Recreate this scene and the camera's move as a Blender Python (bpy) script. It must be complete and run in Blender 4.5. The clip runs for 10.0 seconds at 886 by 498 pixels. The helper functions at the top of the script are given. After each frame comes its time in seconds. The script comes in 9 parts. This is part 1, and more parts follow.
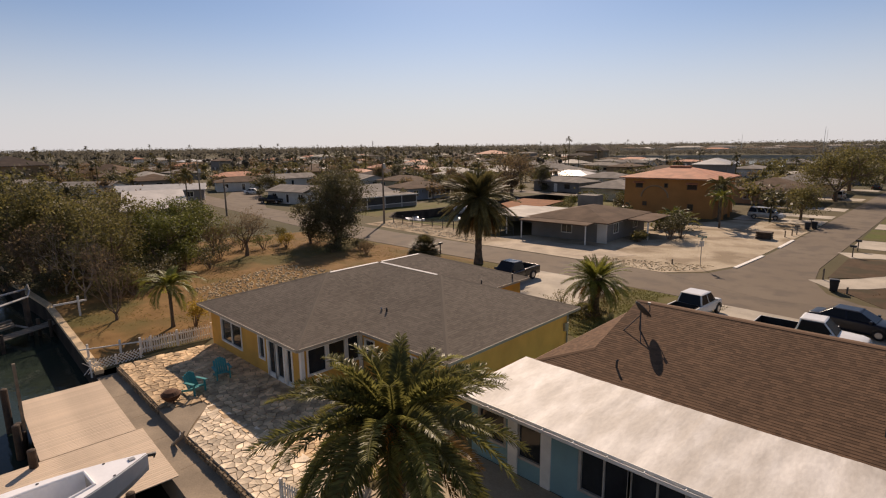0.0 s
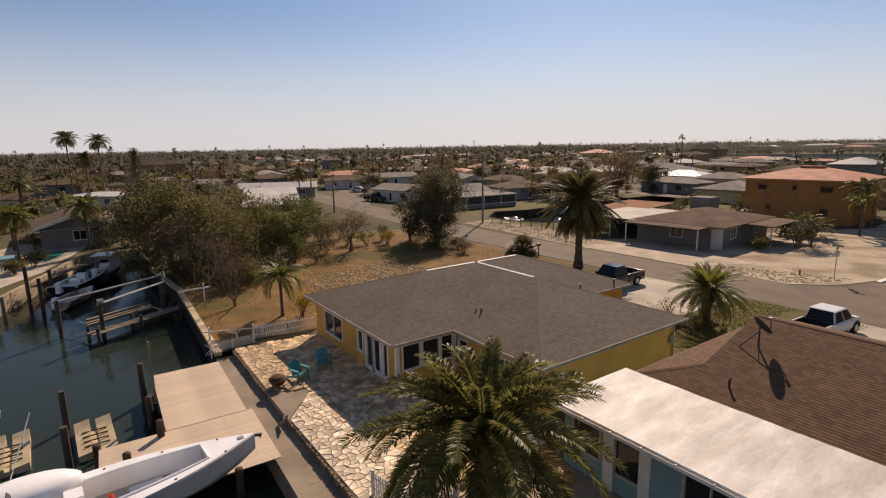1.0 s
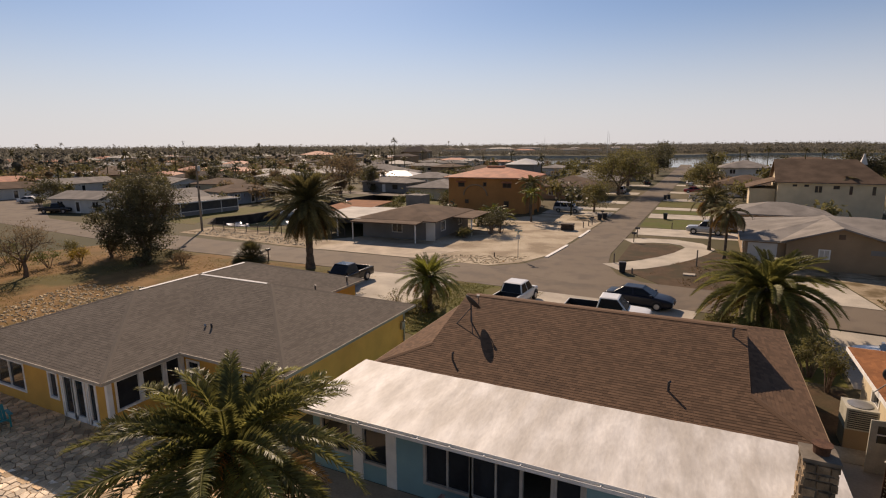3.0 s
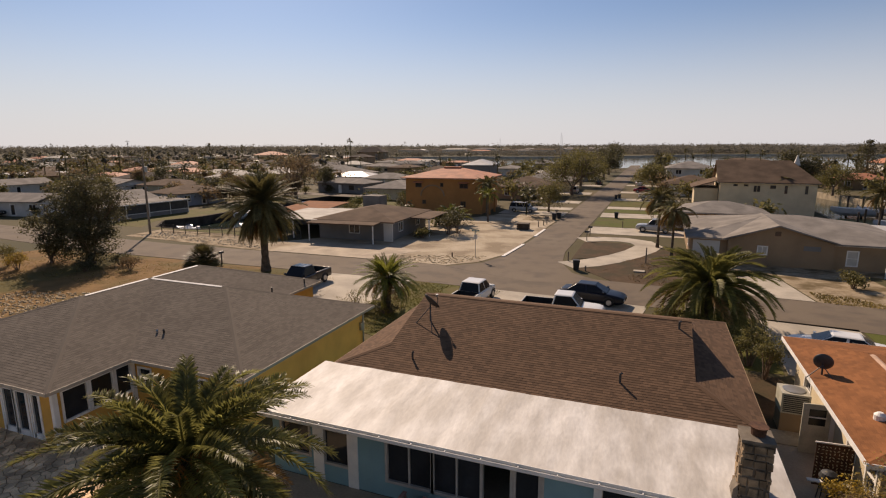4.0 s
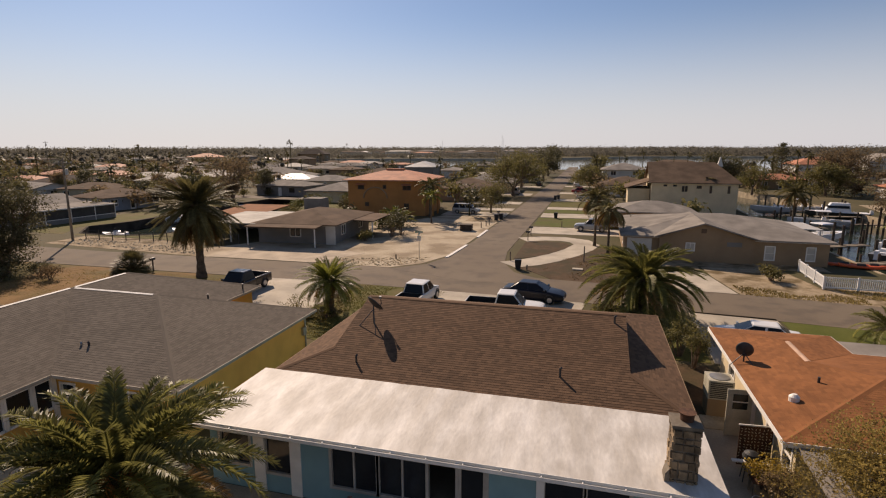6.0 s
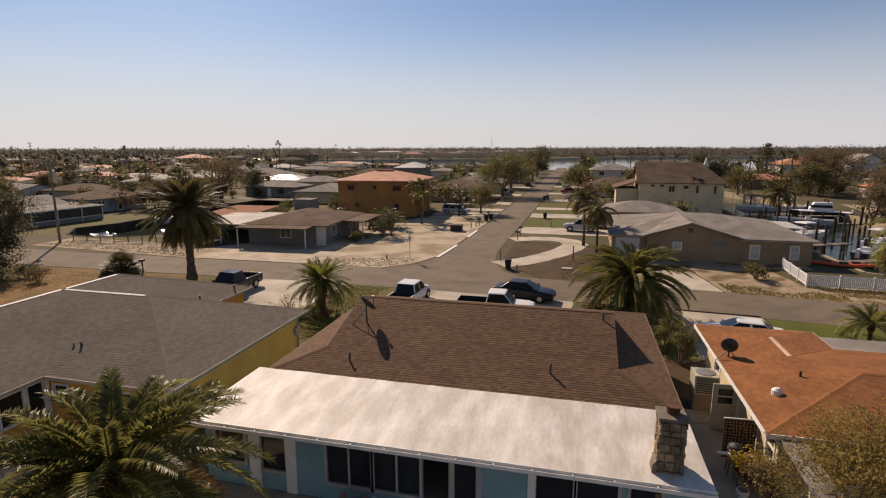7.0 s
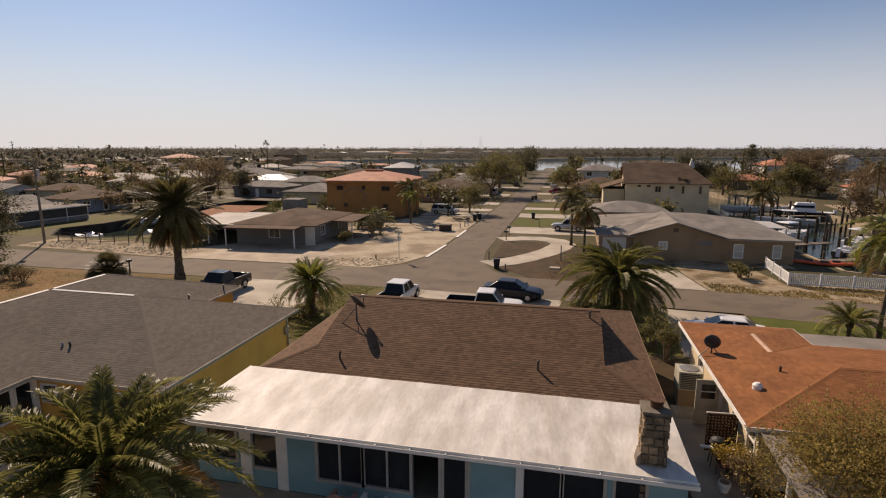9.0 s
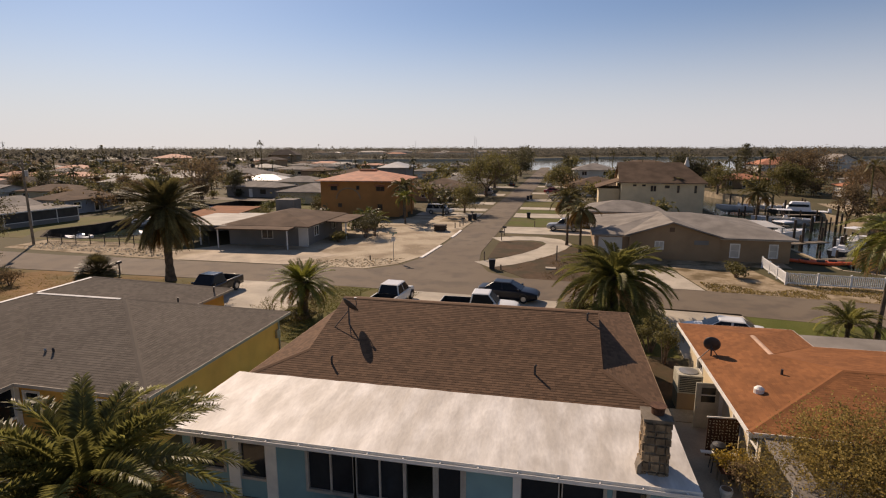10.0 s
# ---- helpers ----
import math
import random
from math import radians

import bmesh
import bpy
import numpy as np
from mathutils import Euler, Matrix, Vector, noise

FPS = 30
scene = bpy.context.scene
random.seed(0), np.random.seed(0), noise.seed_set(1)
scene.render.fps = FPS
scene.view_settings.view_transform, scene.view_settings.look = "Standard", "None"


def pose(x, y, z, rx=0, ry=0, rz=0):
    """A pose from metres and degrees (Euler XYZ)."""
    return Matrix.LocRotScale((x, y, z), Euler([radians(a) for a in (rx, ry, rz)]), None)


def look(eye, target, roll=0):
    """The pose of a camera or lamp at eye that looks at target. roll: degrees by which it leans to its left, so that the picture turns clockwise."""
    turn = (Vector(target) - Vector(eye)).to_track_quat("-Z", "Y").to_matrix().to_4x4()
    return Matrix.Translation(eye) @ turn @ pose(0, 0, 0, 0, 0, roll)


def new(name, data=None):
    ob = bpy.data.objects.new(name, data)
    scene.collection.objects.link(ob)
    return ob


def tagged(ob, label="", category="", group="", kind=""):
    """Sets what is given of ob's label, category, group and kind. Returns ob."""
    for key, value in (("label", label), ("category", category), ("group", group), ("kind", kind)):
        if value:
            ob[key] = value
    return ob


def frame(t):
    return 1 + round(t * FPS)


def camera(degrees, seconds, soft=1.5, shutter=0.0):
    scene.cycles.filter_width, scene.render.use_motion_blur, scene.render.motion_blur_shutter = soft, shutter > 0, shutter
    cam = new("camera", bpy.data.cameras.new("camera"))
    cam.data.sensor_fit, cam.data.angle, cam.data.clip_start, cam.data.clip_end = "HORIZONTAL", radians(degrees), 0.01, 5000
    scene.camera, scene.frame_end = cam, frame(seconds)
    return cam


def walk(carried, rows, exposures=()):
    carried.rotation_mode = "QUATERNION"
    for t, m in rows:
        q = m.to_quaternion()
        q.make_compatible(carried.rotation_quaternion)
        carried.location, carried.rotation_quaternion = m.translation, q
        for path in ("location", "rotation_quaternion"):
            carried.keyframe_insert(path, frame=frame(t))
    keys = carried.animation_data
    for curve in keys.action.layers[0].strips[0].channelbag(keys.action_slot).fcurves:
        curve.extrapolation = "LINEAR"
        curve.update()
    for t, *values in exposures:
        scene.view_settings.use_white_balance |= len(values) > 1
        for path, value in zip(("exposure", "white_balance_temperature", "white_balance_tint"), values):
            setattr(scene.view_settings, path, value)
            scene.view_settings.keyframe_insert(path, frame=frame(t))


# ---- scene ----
cam = camera(79.5, 10.0, 1.15)
PATH = [
    (0, (0.05, 0.326, 11.839), (-1.317, 1.735, 11.458), -0.7),
    (0.5, (-0.015, 0.403, 11.874), (-1.56, 1.614, 11.494), -0.9),
    (1, (-0.067, 0.556, 11.86), (-1.673, 1.686, 11.482), -1.0),
    (1.5, (-0.177, 0.634, 11.896), (-1.667, 1.912, 11.515), -1.0),
    (2, (-0.217, 0.641, 11.909), (-1.534, 2.096, 11.525), -0.8),
    (2.5, (-0.148, 0.535, 11.923), (-1.255, 2.155, 11.537), -0.6),
    (3, (-0.094, 0.388, 11.891), (-0.95, 2.154, 11.507), -0.4),
    (3.2, (-0.081, 0.311, 11.929), (-0.88, 2.103, 11.543), -0.4),
    (4.5, (0.047, 0.08, 11.909), (-0.635, 1.921, 11.529), -0.1),
    (5, (0.115, 0.056, 11.927), (-0.507, 1.918, 11.548), -0.1),
    (5.5, (0.088, 0.073, 11.894), (-0.468, 1.957, 11.517), -0.1),
    (6, (0.087, 0.113, 11.883), (-0.427, 2.009, 11.507), -0.1),
    (7.5, (0.097, -0.49, 11.915), (-0.372, 1.418, 11.542), -0.1),
    (8, (0.111, -0.613, 11.918), (-0.35, 1.298, 11.545), -0.0),
    (8.5, (0.137, -0.623, 11.927), (-0.311, 1.29, 11.554), -0.0),
    (9, (0.145, -0.538, 11.913), (-0.291, 1.377, 11.54), -0.0),
    (9.5, (0.111, -0.355, 11.905), (-0.312, 1.564, 11.532), -0.0),
    (10, (0.066, 0.011, 11.884), (-0.353, 1.931, 11.51), -0.1),
]
walk(cam, [(t, look(eye, target, roll)) for t, eye, target, roll in PATH], [(0.0, 0.34, 7350.0, 21.0)])

# ---- daylight: a low winter sun ahead of the camera ----
SUN_TO = Vector((-0.64, 0.77, 0.0)).normalized() * math.cos(radians(34)) + Vector((0, 0, math.sin(radians(34))))
world = bpy.data.worlds.new("sky")
scene.world = world
world.use_nodes = True
wn = world.node_tree.nodes
sky = wn.new("ShaderNodeTexSky")
sky.sky_type = "NISHITA"
sky.sun_disc = False
sky.sun_elevation = radians(34)
sky.sun_rotation = math.atan2(SUN_TO.x, SUN_TO.y)
sky.air_density, sky.dust_density, sky.ozone_density = 1.0, 0.3, 1.2
wn["Background"].inputs["Strength"].default_value = 0.055
clear = wn.new("ShaderNodeVectorMath")
clear.operation = "MULTIPLY"
clear.inputs[1].default_value = (0.76, 0.965, 1.2)
world.node_tree.links.new(sky.outputs[0], clear.inputs[0])
# whitish sea haze that thins out with height
ways = wn.new("ShaderNodeTexCoord")
split = wn.new("ShaderNodeSeparateXYZ")
thin_out = wn.new("ShaderNodeValToRGB")
ramp_at = thin_out.color_ramp
ramp_at.interpolation = "EASE"
ramp_at.elements[0].position, ramp_at.elements[0].color = 0.0, (0.85, 0.85, 0.85, 1)
ramp_at.elements[1].position, ramp_at.elements[1].color = 0.24, (0.05, 0.05, 0.05, 1)
hazy = wn.new("ShaderNodeMix")
hazy.data_type = "RGBA"
hazy.inputs[7].default_value = (8.9, 9.65, 10.6, 1)
links = world.node_tree.links
links.new(ways.outputs["Generated"], split.inputs[0])
links.new(split.outputs["Z"], thin_out.inputs[0])
links.new(thin_out.outputs[0], hazy.inputs[0])
links.new(clear.outputs[0], hazy.inputs[6])
links.new(hazy.outputs[2], wn["Background"].inputs["Color"])
sun = new("sun", bpy.data.lights.new("sun", "SUN"))
sun.data.energy, sun.data.angle, sun.data.color = 4.3, radians(0.6), (1.0, 0.885, 0.73)
sun.matrix_world = look((0, 0, 60), Vector((0, 0, 60)) - SUN_TO)


# ---- materials ----
WARM_LIGHT = (1.0, 0.975, 0.915)  # warm light tint multiplied into the material colours, so shade looks less blue


def mat(name, col, rough=0.85, var=0.18, scale=1.2, fine=25.0, bump=0.15, metal=0.0, spec=0.4, col2=None, island=0.0, each=0.0, stretch=(1, 1, 1), thin=0.0, fine_var=0.5, lo=0.35, hi=0.65):
    m = bpy.data.materials.new(name)
    m.use_nodes = True
    nt = m.node_tree
    n, l = nt.nodes, nt.links
    b = n["Principled BSDF"]
    b.inputs["Roughness"].default_value = rough
    b.inputs["Metallic"].default_value = metal
    b.inputs["Specular IOR Level"].default_value = spec
    tc = n.new("ShaderNodeTexCoord")
    mp = n.new("ShaderNodeMapping")
    mp.inputs["Scale"].default_value = stretch
    l.new(tc.outputs["Object"], mp.inputs["Vector"])

    def noise_at(s, detail=4.0):
        t = n.new("ShaderNodeTexNoise")
        t.inputs["Scale"].default_value = s
        t.inputs["Detail"].default_value = detail
        l.new(mp.outputs[0], t.inputs["Vector"])
        return t.outputs["Fac"]

    big, small = noise_at(scale), noise_at(fine)
    ramp = n.new("ShaderNodeValToRGB")
    ramp.color_ramp.elements[0].position, ramp.color_ramp.elements[1].position = lo, hi
    col = tuple(c * k for c, k in zip(col, WARM_LIGHT))
    col2 = tuple(c * k for c, k in zip(col2, WARM_LIGHT)) if col2 else None
    c2 = col2 or tuple(min(1.0, c * (1 + var)) for c in col)
    c1 = tuple(c * (1 - var) for c in col) if col2 is None else col
    ramp.color_ramp.elements[0].color, ramp.color_ramp.elements[1].color = (*c1, 1), (*c2, 1)
    l.new(big, ramp.inputs[0])
    # fine grain and single-piece differences scale the brightness
    gain = n.new("ShaderNodeMapRange")
    gain.inputs["From Min"].default_value, gain.inputs["From Max"].default_value = 0.3, 0.7
    gain.inputs["To Min"].default_value, gain.inputs["To Max"].default_value = 1 - var * fine_var, 1 + var * fine_var
    l.new(small, gain.inputs["Value"])
    fac = gain.outputs[0]
    for amount, node, out in ((island, "ShaderNodeNewGeometry", "Random Per Island"), (each, "ShaderNodeObjectInfo", "Random")):
        if amount:
            r = n.new(node)
            mr = n.new("ShaderNodeMapRange")
            mr.inputs["To Min"].default_value, mr.inputs["To Max"].default_value = 1 - amount, 1 + amount
            l.new(r.outputs[out], mr.inputs["Value"])
            mu = n.new("ShaderNodeMath")
            mu.operation = "MULTIPLY"
            l.new(fac, mu.inputs[0]), l.new(mr.outputs[0], mu.inputs[1])
            fac = mu.outputs[0]
    vm = n.new("ShaderNodeVectorMath")
    vm.operation = "SCALE"
    l.new(ramp.outputs[0], vm.inputs[0]), l.new(fac, vm.inputs["Scale"])
    l.new(vm.outputs[0], b.inputs["Base Color"])
    if bump:
        bp = n.new("ShaderNodeBump")
        bp.inputs["Strength"].default_value, bp.inputs["Distance"].default_value = bump, 0.02
        l.new(small, bp.inputs["Height"]), l.new(bp.outputs[0], b.inputs["Normal"])
    if thin:
        tr = n.new("ShaderNodeBsdfTranslucent")
        mix = n.new("ShaderNodeMixShader")
        mix.inputs[0].default_value = thin
        l.new(vm.outputs[0], tr.inputs["Color"])
        l.new(b.outputs[0], mix.inputs[1]), l.new(tr.outputs[0], mix.inputs[2])
        l.new(mix.outputs[0], n["Material Output"].inputs["Surface"])
    return m


def patchy(name, cols, scales, rough=0.95, bump=0.5, fine=18.0):
    """Ground of three mixed colours with fine grain."""
    m = mat(name, cols[0], rough, 0.3, scales[0], fine, bump, col2=cols[1], spec=0.15)
    nt = m.node_tree
    n, l = nt.nodes, nt.links
    b = n["Principled BSDF"]
    src = b.inputs["Base Color"].links[0].from_socket
    t = n.new("ShaderNodeTexNoise")
    t.inputs["Scale"].default_value, t.inputs["Detail"].default_value = scales[1], 6.0
    tc = n.new("ShaderNodeTexCoord")
    l.new(tc.outputs["Object"], t.inputs["Vector"])
    r = n.new("ShaderNodeValToRGB")
    r.color_ramp.elements[0].position, r.color_ramp.elements[1].position = 0.48, 0.62
    l.new(t.outputs["Fac"], r.inputs[0])
    mx = n.new("ShaderNodeMix")
    mx.data_type = "RGBA"
    l.new(r.outputs[0], mx.inputs[0])
    l.new(src, mx.inputs[6])
    mx.inputs[7].default_value = (*cols[2], 1)
    l.new(mx.outputs[2], b.inputs["Base Color"])
    return m


def glassy(name, col, rough=0.08):
    return mat(name, col, rough, 0.2, 0.6, 6.0, 0.02, spec=0.5)


GREY_SHINGLE = mat("grey_shingle", (0.142, 0.119, 0.097), 0.95, 0.08, 0.35, 60, 0.3, island=0.15, spec=0.2)
BROWN_SHINGLE = mat("brown_shingle", (0.128, 0.076, 0.046), 0.95, 0.05, 0.4, 60, 0.3, island=0.24, spec=0.2)
ORANGE_SHINGLE = mat("orange_shingle", (0.235, 0.096, 0.038), 0.95, 0.14, 0.9, 60, 0.3, island=0.15, spec=0.2)
TILE_RED = mat("red_tile", (0.42, 0.17, 0.09), 0.8, 0.2, 0.7, 30, 0.2, island=0.25)
TAN_ROOF = mat("tan_roof", (0.125, 0.086, 0.06), 0.95, 0.22, 0.5, 30, 0.3, island=0.2, spec=0.1)
GREY_ROOF = mat("grey_roof", (0.23, 0.21, 0.19), 0.95, 0.2, 0.5, 30, 0.3, island=0.2, spec=0.1)
DARK_ROOF = mat("dark_roof", (0.065, 0.05, 0.043), 0.95, 0.2, 0.5, 30, 0.3, island=0.2, spec=0.1)
WHITE_ROOF = mat("white_metal_roof", (0.45, 0.44, 0.42), 0.55, 0.1, 0.6, 12, 0.1)
FLAT_WHITE = mat("white_coated_roof", (0.47, 0.44, 0.4), 0.65, 0.16, 0.9, 6, 0.4, stretch=(1.6, 0.6, 1), col2=(0.7, 0.68, 0.65), lo=0.38, hi=0.7)
RIDGE_WHITE = mat("white_ridge_cap", (0.75, 0.73, 0.69), 0.7, 0.1, 2, 30, 0.05)
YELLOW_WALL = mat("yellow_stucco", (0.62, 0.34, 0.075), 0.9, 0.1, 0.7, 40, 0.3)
# the same yellow stucco, its colour brightened to lift the shaded east wall
YELLOW_LIFTED = mat("mustard_stucco", (0.95, 0.52, 0.14), 0.9, 0.1, 0.7, 40, 0.3)
BLUE_WALL = mat("pale_blue_stucco", (0.19, 0.33, 0.36), 0.9, 0.1, 0.7, 40, 0.3)
CREAM_WALL = mat("cream_stucco", (0.6, 0.5, 0.34), 0.9, 0.1, 0.5, 40, 0.3)
ORANGE_WALL = mat("orange_stucco", (0.4, 0.185, 0.06), 0.9, 0.1, 0.5, 40, 0.3)
GREY_WALL = mat("grey_stucco", (0.2, 0.19, 0.18), 0.9, 0.1, 0.5, 40, 0.3)
TAN_WALL = mat("tan_stucco", (0.3, 0.205, 0.122), 0.9, 0.12, 0.5, 40, 0.3)
WHITE_WALL = mat("white_wall", (0.58, 0.56, 0.52), 0.85, 0.1, 0.5, 40, 0.2)
WHITE_PAINT = mat("white_paint", (0.74, 0.72, 0.68), 0.6, 0.08, 2, 40, 0.05)
PALE_VINYL = mat("white_vinyl", (0.72, 0.73, 0.74), 0.5, 0.06, 1, 30, 0.03)
DARK_GLASS = glassy("dark_window_glass", (0.02, 0.022, 0.025))
CAR_GLASS = mat("car_glass", (0.012, 0.014, 0.017), 0.18, 0.2, 0.6, 6.0, 0.0, spec=0.22)
ASPHALT = patchy("weathered_asphalt", [(0.156, 0.124, 0.093), (0.178, 0.145, 0.11), (0.132, 0.105, 0.078)], (0.12, 0.5), 0.9, 0.15, 30)
CONCRETE = mat("pale_concrete", (0.4, 0.355, 0.29), 0.9, 0.2, 0.35, 14, 0.2)
WALK_CONC = mat("worn_concrete", (0.36, 0.295, 0.22), 0.9, 0.2, 0.5, 14, 0.25)
SHELL = patchy("shell_gravel", [(0.38, 0.315, 0.228), (0.455, 0.385, 0.292), (0.26, 0.2, 0.13)], (0.5, 0.22), 0.95, 0.9, 9)
DRY_GRASS = patchy("dry_grass", [(0.16, 0.09, 0.03), (0.22, 0.13, 0.05), (0.10, 0.08, 0.022)], (0.6, 0.16), 0.95, 0.9, 14)
LAND = patchy("mixed_ground", [(0.08, 0.07, 0.033), (0.125, 0.1, 0.056), (0.058, 0.056, 0.025)], (0.05, 0.02), 0.95, 0.6, 6)
LAWN = patchy("green_lawn", [(0.088, 0.086, 0.02), (0.115, 0.106, 0.028), (0.12, 0.094, 0.032)], (0.7, 0.3), 0.95, 0.9, 16)
LAWN_BRIGHT = patchy("watered_lawn", [(0.08, 0.094, 0.018), (0.1, 0.108, 0.024), (0.1, 0.09, 0.028)], (0.7, 0.3), 0.95, 0.8, 16)
MULCH = patchy("brown_mulch", [(0.07, 0.044, 0.024), (0.098, 0.063, 0.036), (0.058, 0.044, 0.022)], (1.2, 0.4), 0.95, 0.9, 12)
SOIL = patchy("rubble_soil", [(0.25, 0.19, 0.12), (0.37, 0.3, 0.21), (0.14, 0.1, 0.05)], (1.4, 0.5), 0.95, 1.0, 6)
DECK = mat("tan_decking", (0.55, 0.44, 0.335), 0.8, 0.12, 0.6, 30, 0.15, each=0.07, stretch=(1, 1, 1))
OLD_WOOD = mat("weathered_wood", (0.2, 0.165, 0.125), 0.9, 0.3, 1.5, 30, 0.4, each=0.15)
PILE = mat("dark_piling", (0.07, 0.05, 0.036), 0.9, 0.35, 2, 25, 0.5)
FLAGSTONE = mat("pale_flagstone", (0.6, 0.5, 0.38), 0.85, 0.25, 1.6, 20, 0.5, each=0.35, island=0.35)
FLAGSTONE_BROWN = mat("brown_flagstone", (0.46, 0.33, 0.2), 0.85, 0.3, 1.2, 20, 0.5, each=0.35, island=0.35)
GROUT = mat("dirt_joint", (0.2, 0.14, 0.085), 0.95, 0.25, 2, 20, 0.3)
FIELDSTONE = mat("fieldstone", (0.2, 0.145, 0.09), 0.9, 0.35, 3, 30, 0.5, each=0.4)
MORTAR = mat("mortar", (0.16, 0.135, 0.105), 0.95, 0.2, 3, 30, 0.3)
STEEL = mat("galvanised_steel", (0.4, 0.4, 0.4), 0.45, 0.1, 3, 20, 0.05, metal=0.8)
DARK_METAL = mat("dark_metal", (0.045, 0.043, 0.042), 0.5, 0.2, 3, 20, 0.05)
RUST = mat("rusty_iron", (0.09, 0.04, 0.02), 0.9, 0.35, 4, 30, 0.4)
BLACK_PLASTIC = mat("black_plastic", (0.025, 0.026, 0.028), 0.6, 0.2, 3, 20, 0.05)
RUBBER = mat("tyre_rubber", (0.02, 0.02, 0.02), 0.85, 0.2, 5, 30, 0.1)
RIM = mat("alloy_rim", (0.45, 0.45, 0.46), 0.35, 0.1, 5, 30, 0.0, metal=0.7)
LAMP_CLEAR = mat("headlight_lens", (0.6, 0.6, 0.58), 0.15, 0.1, 5, 30, 0.0)
LAMP_RED = mat("tail_light", (0.35, 0.02, 0.015), 0.25, 0.1, 5, 30, 0.0)
TEAL = mat("teal_plastic", (0.03, 0.26, 0.27), 0.5, 0.1, 3, 20, 0.05)
RED_CLOTH = mat("red_plastic", (0.42, 0.04, 0.02), 0.6, 0.1, 3, 20, 0.05)
ORANGE_KAYAK = mat("orange_plastic", (0.6, 0.1, 0.03), 0.5, 0.1, 2, 20, 0.05)
GELCOAT = mat("white_gelcoat", (0.84, 0.85, 0.88), 0.3, 0.05, 1, 10, 0.0)
HULL_GREY = mat("grey_hull", (0.6, 0.62, 0.66), 0.3, 0.06, 1, 10, 0.0)
BOAT_DECK = mat("beige_nonskid_deck", (0.5, 0.47, 0.41), 0.8, 0.08, 1, 60, 0.1)
FLOAT_TAN = mat("tan_float_plastic", (0.5, 0.4, 0.25), 0.7, 0.12, 1.5, 20, 0.1)
POOL = glassy("pool_water", (0.02, 0.22, 0.19), 0.05)
SEAWALL = mat("seawall_concrete", (0.36, 0.29, 0.2), 0.9, 0.25, 0.7, 12, 0.3)
SEAWALK = mat("stained_walkway_concrete", (0.25, 0.2, 0.145), 0.9, 0.22, 0.6, 14, 0.3)
SEAWALL_CAP = mat("tan_cap_concrete", (0.5, 0.38, 0.24), 0.9, 0.2, 0.9, 12, 0.3)
# wet concrete, with the shade on the canal-side face also put into its colour
WET_SHADED_WALL = mat("wet_dark_concrete", (0.06, 0.05, 0.042), 0.95, 0.3, 0.7, 12, 0.4, spec=0.05)
BARK = mat("bark", (0.165, 0.115, 0.08), 0.95, 0.35, 3, 20, 0.6)
PALM_BARK = mat("palm_trunk", (0.11, 0.085, 0.06), 0.95, 0.35, 3, 14, 0.8)
FROND = mat("date_palm_frond", (0.2, 0.192, 0.058), 0.46, 0.3, 1.0, 12, 0.0, thin=0.5, each=0.3, island=0.3, spec=0.28)
FROND_DRY = mat("dry_palm_frond", (0.24, 0.14, 0.045), 0.8, 0.3, 1.0, 12, 0.0, thin=0.3, each=0.2, island=0.3)
FROND_DARK = mat("dull_palm_frond", (0.15, 0.132, 0.055), 0.55, 0.3, 1.0, 12, 0.0, thin=0.3, each=0.3, island=0.25, spec=0.15)
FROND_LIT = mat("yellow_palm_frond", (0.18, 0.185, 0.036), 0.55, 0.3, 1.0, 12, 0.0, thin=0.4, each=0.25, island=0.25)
LEAF_DARK = mat("dark_leaves", (0.1, 0.092, 0.044), 0.6, 0.3, 0.5, 8, 0.0, thin=0.4, island=0.4, spec=0.3)
LEAF_OLIVE = mat("olive_leaves", (0.158, 0.14, 0.05), 0.65, 0.3, 0.5, 8, 0.0, thin=0.42, island=0.4, spec=0.3)
LEAF_GREEN = mat("green_leaves", (0.13, 0.14, 0.034), 0.6, 0.3, 0.5, 8, 0.0, thin=0.35, island=0.4, spec=0.3)
LEAF_BROWN = mat("brown_leaves", (0.18, 0.13, 0.075), 0.85, 0.3, 0.5, 8, 0.0, thin=0.46, island=0.4, spec=0.2)
LEAF_GOLD = mat("yellow_leaves", (0.4, 0.28, 0.05), 0.7, 0.3, 0.5, 8, 0.0, thin=0.35, island=0.35, spec=0.2)
LEAF_TAWNY = mat("tawny_leaves", (0.27, 0.2, 0.06), 0.7, 0.3, 0.5, 8, 0.0, thin=0.5, island=0.45, spec=0.3)
GRASS_GREEN = mat("short_green_grass", (0.17, 0.155, 0.045), 0.9, 0.3, 0.5, 5, 0.0, thin=0.3, island=0.3, spec=0.1)
# distance haze is put into this leaf colour: greyer and paler than near foliage
HAZED_WOODS = mat("far_woods", (0.125, 0.12, 0.102), 0.9, 0.25, 0.03, 2, 0.0, island=0.25, spec=0.05, col2=(0.155, 0.145, 0.122), thin=0.55)
PALE_GRASS = mat("grass_tuft", (0.26, 0.2, 0.075), 0.9, 0.3, 0.5, 5, 0.0, thin=0.5, island=0.4, spec=0.1)


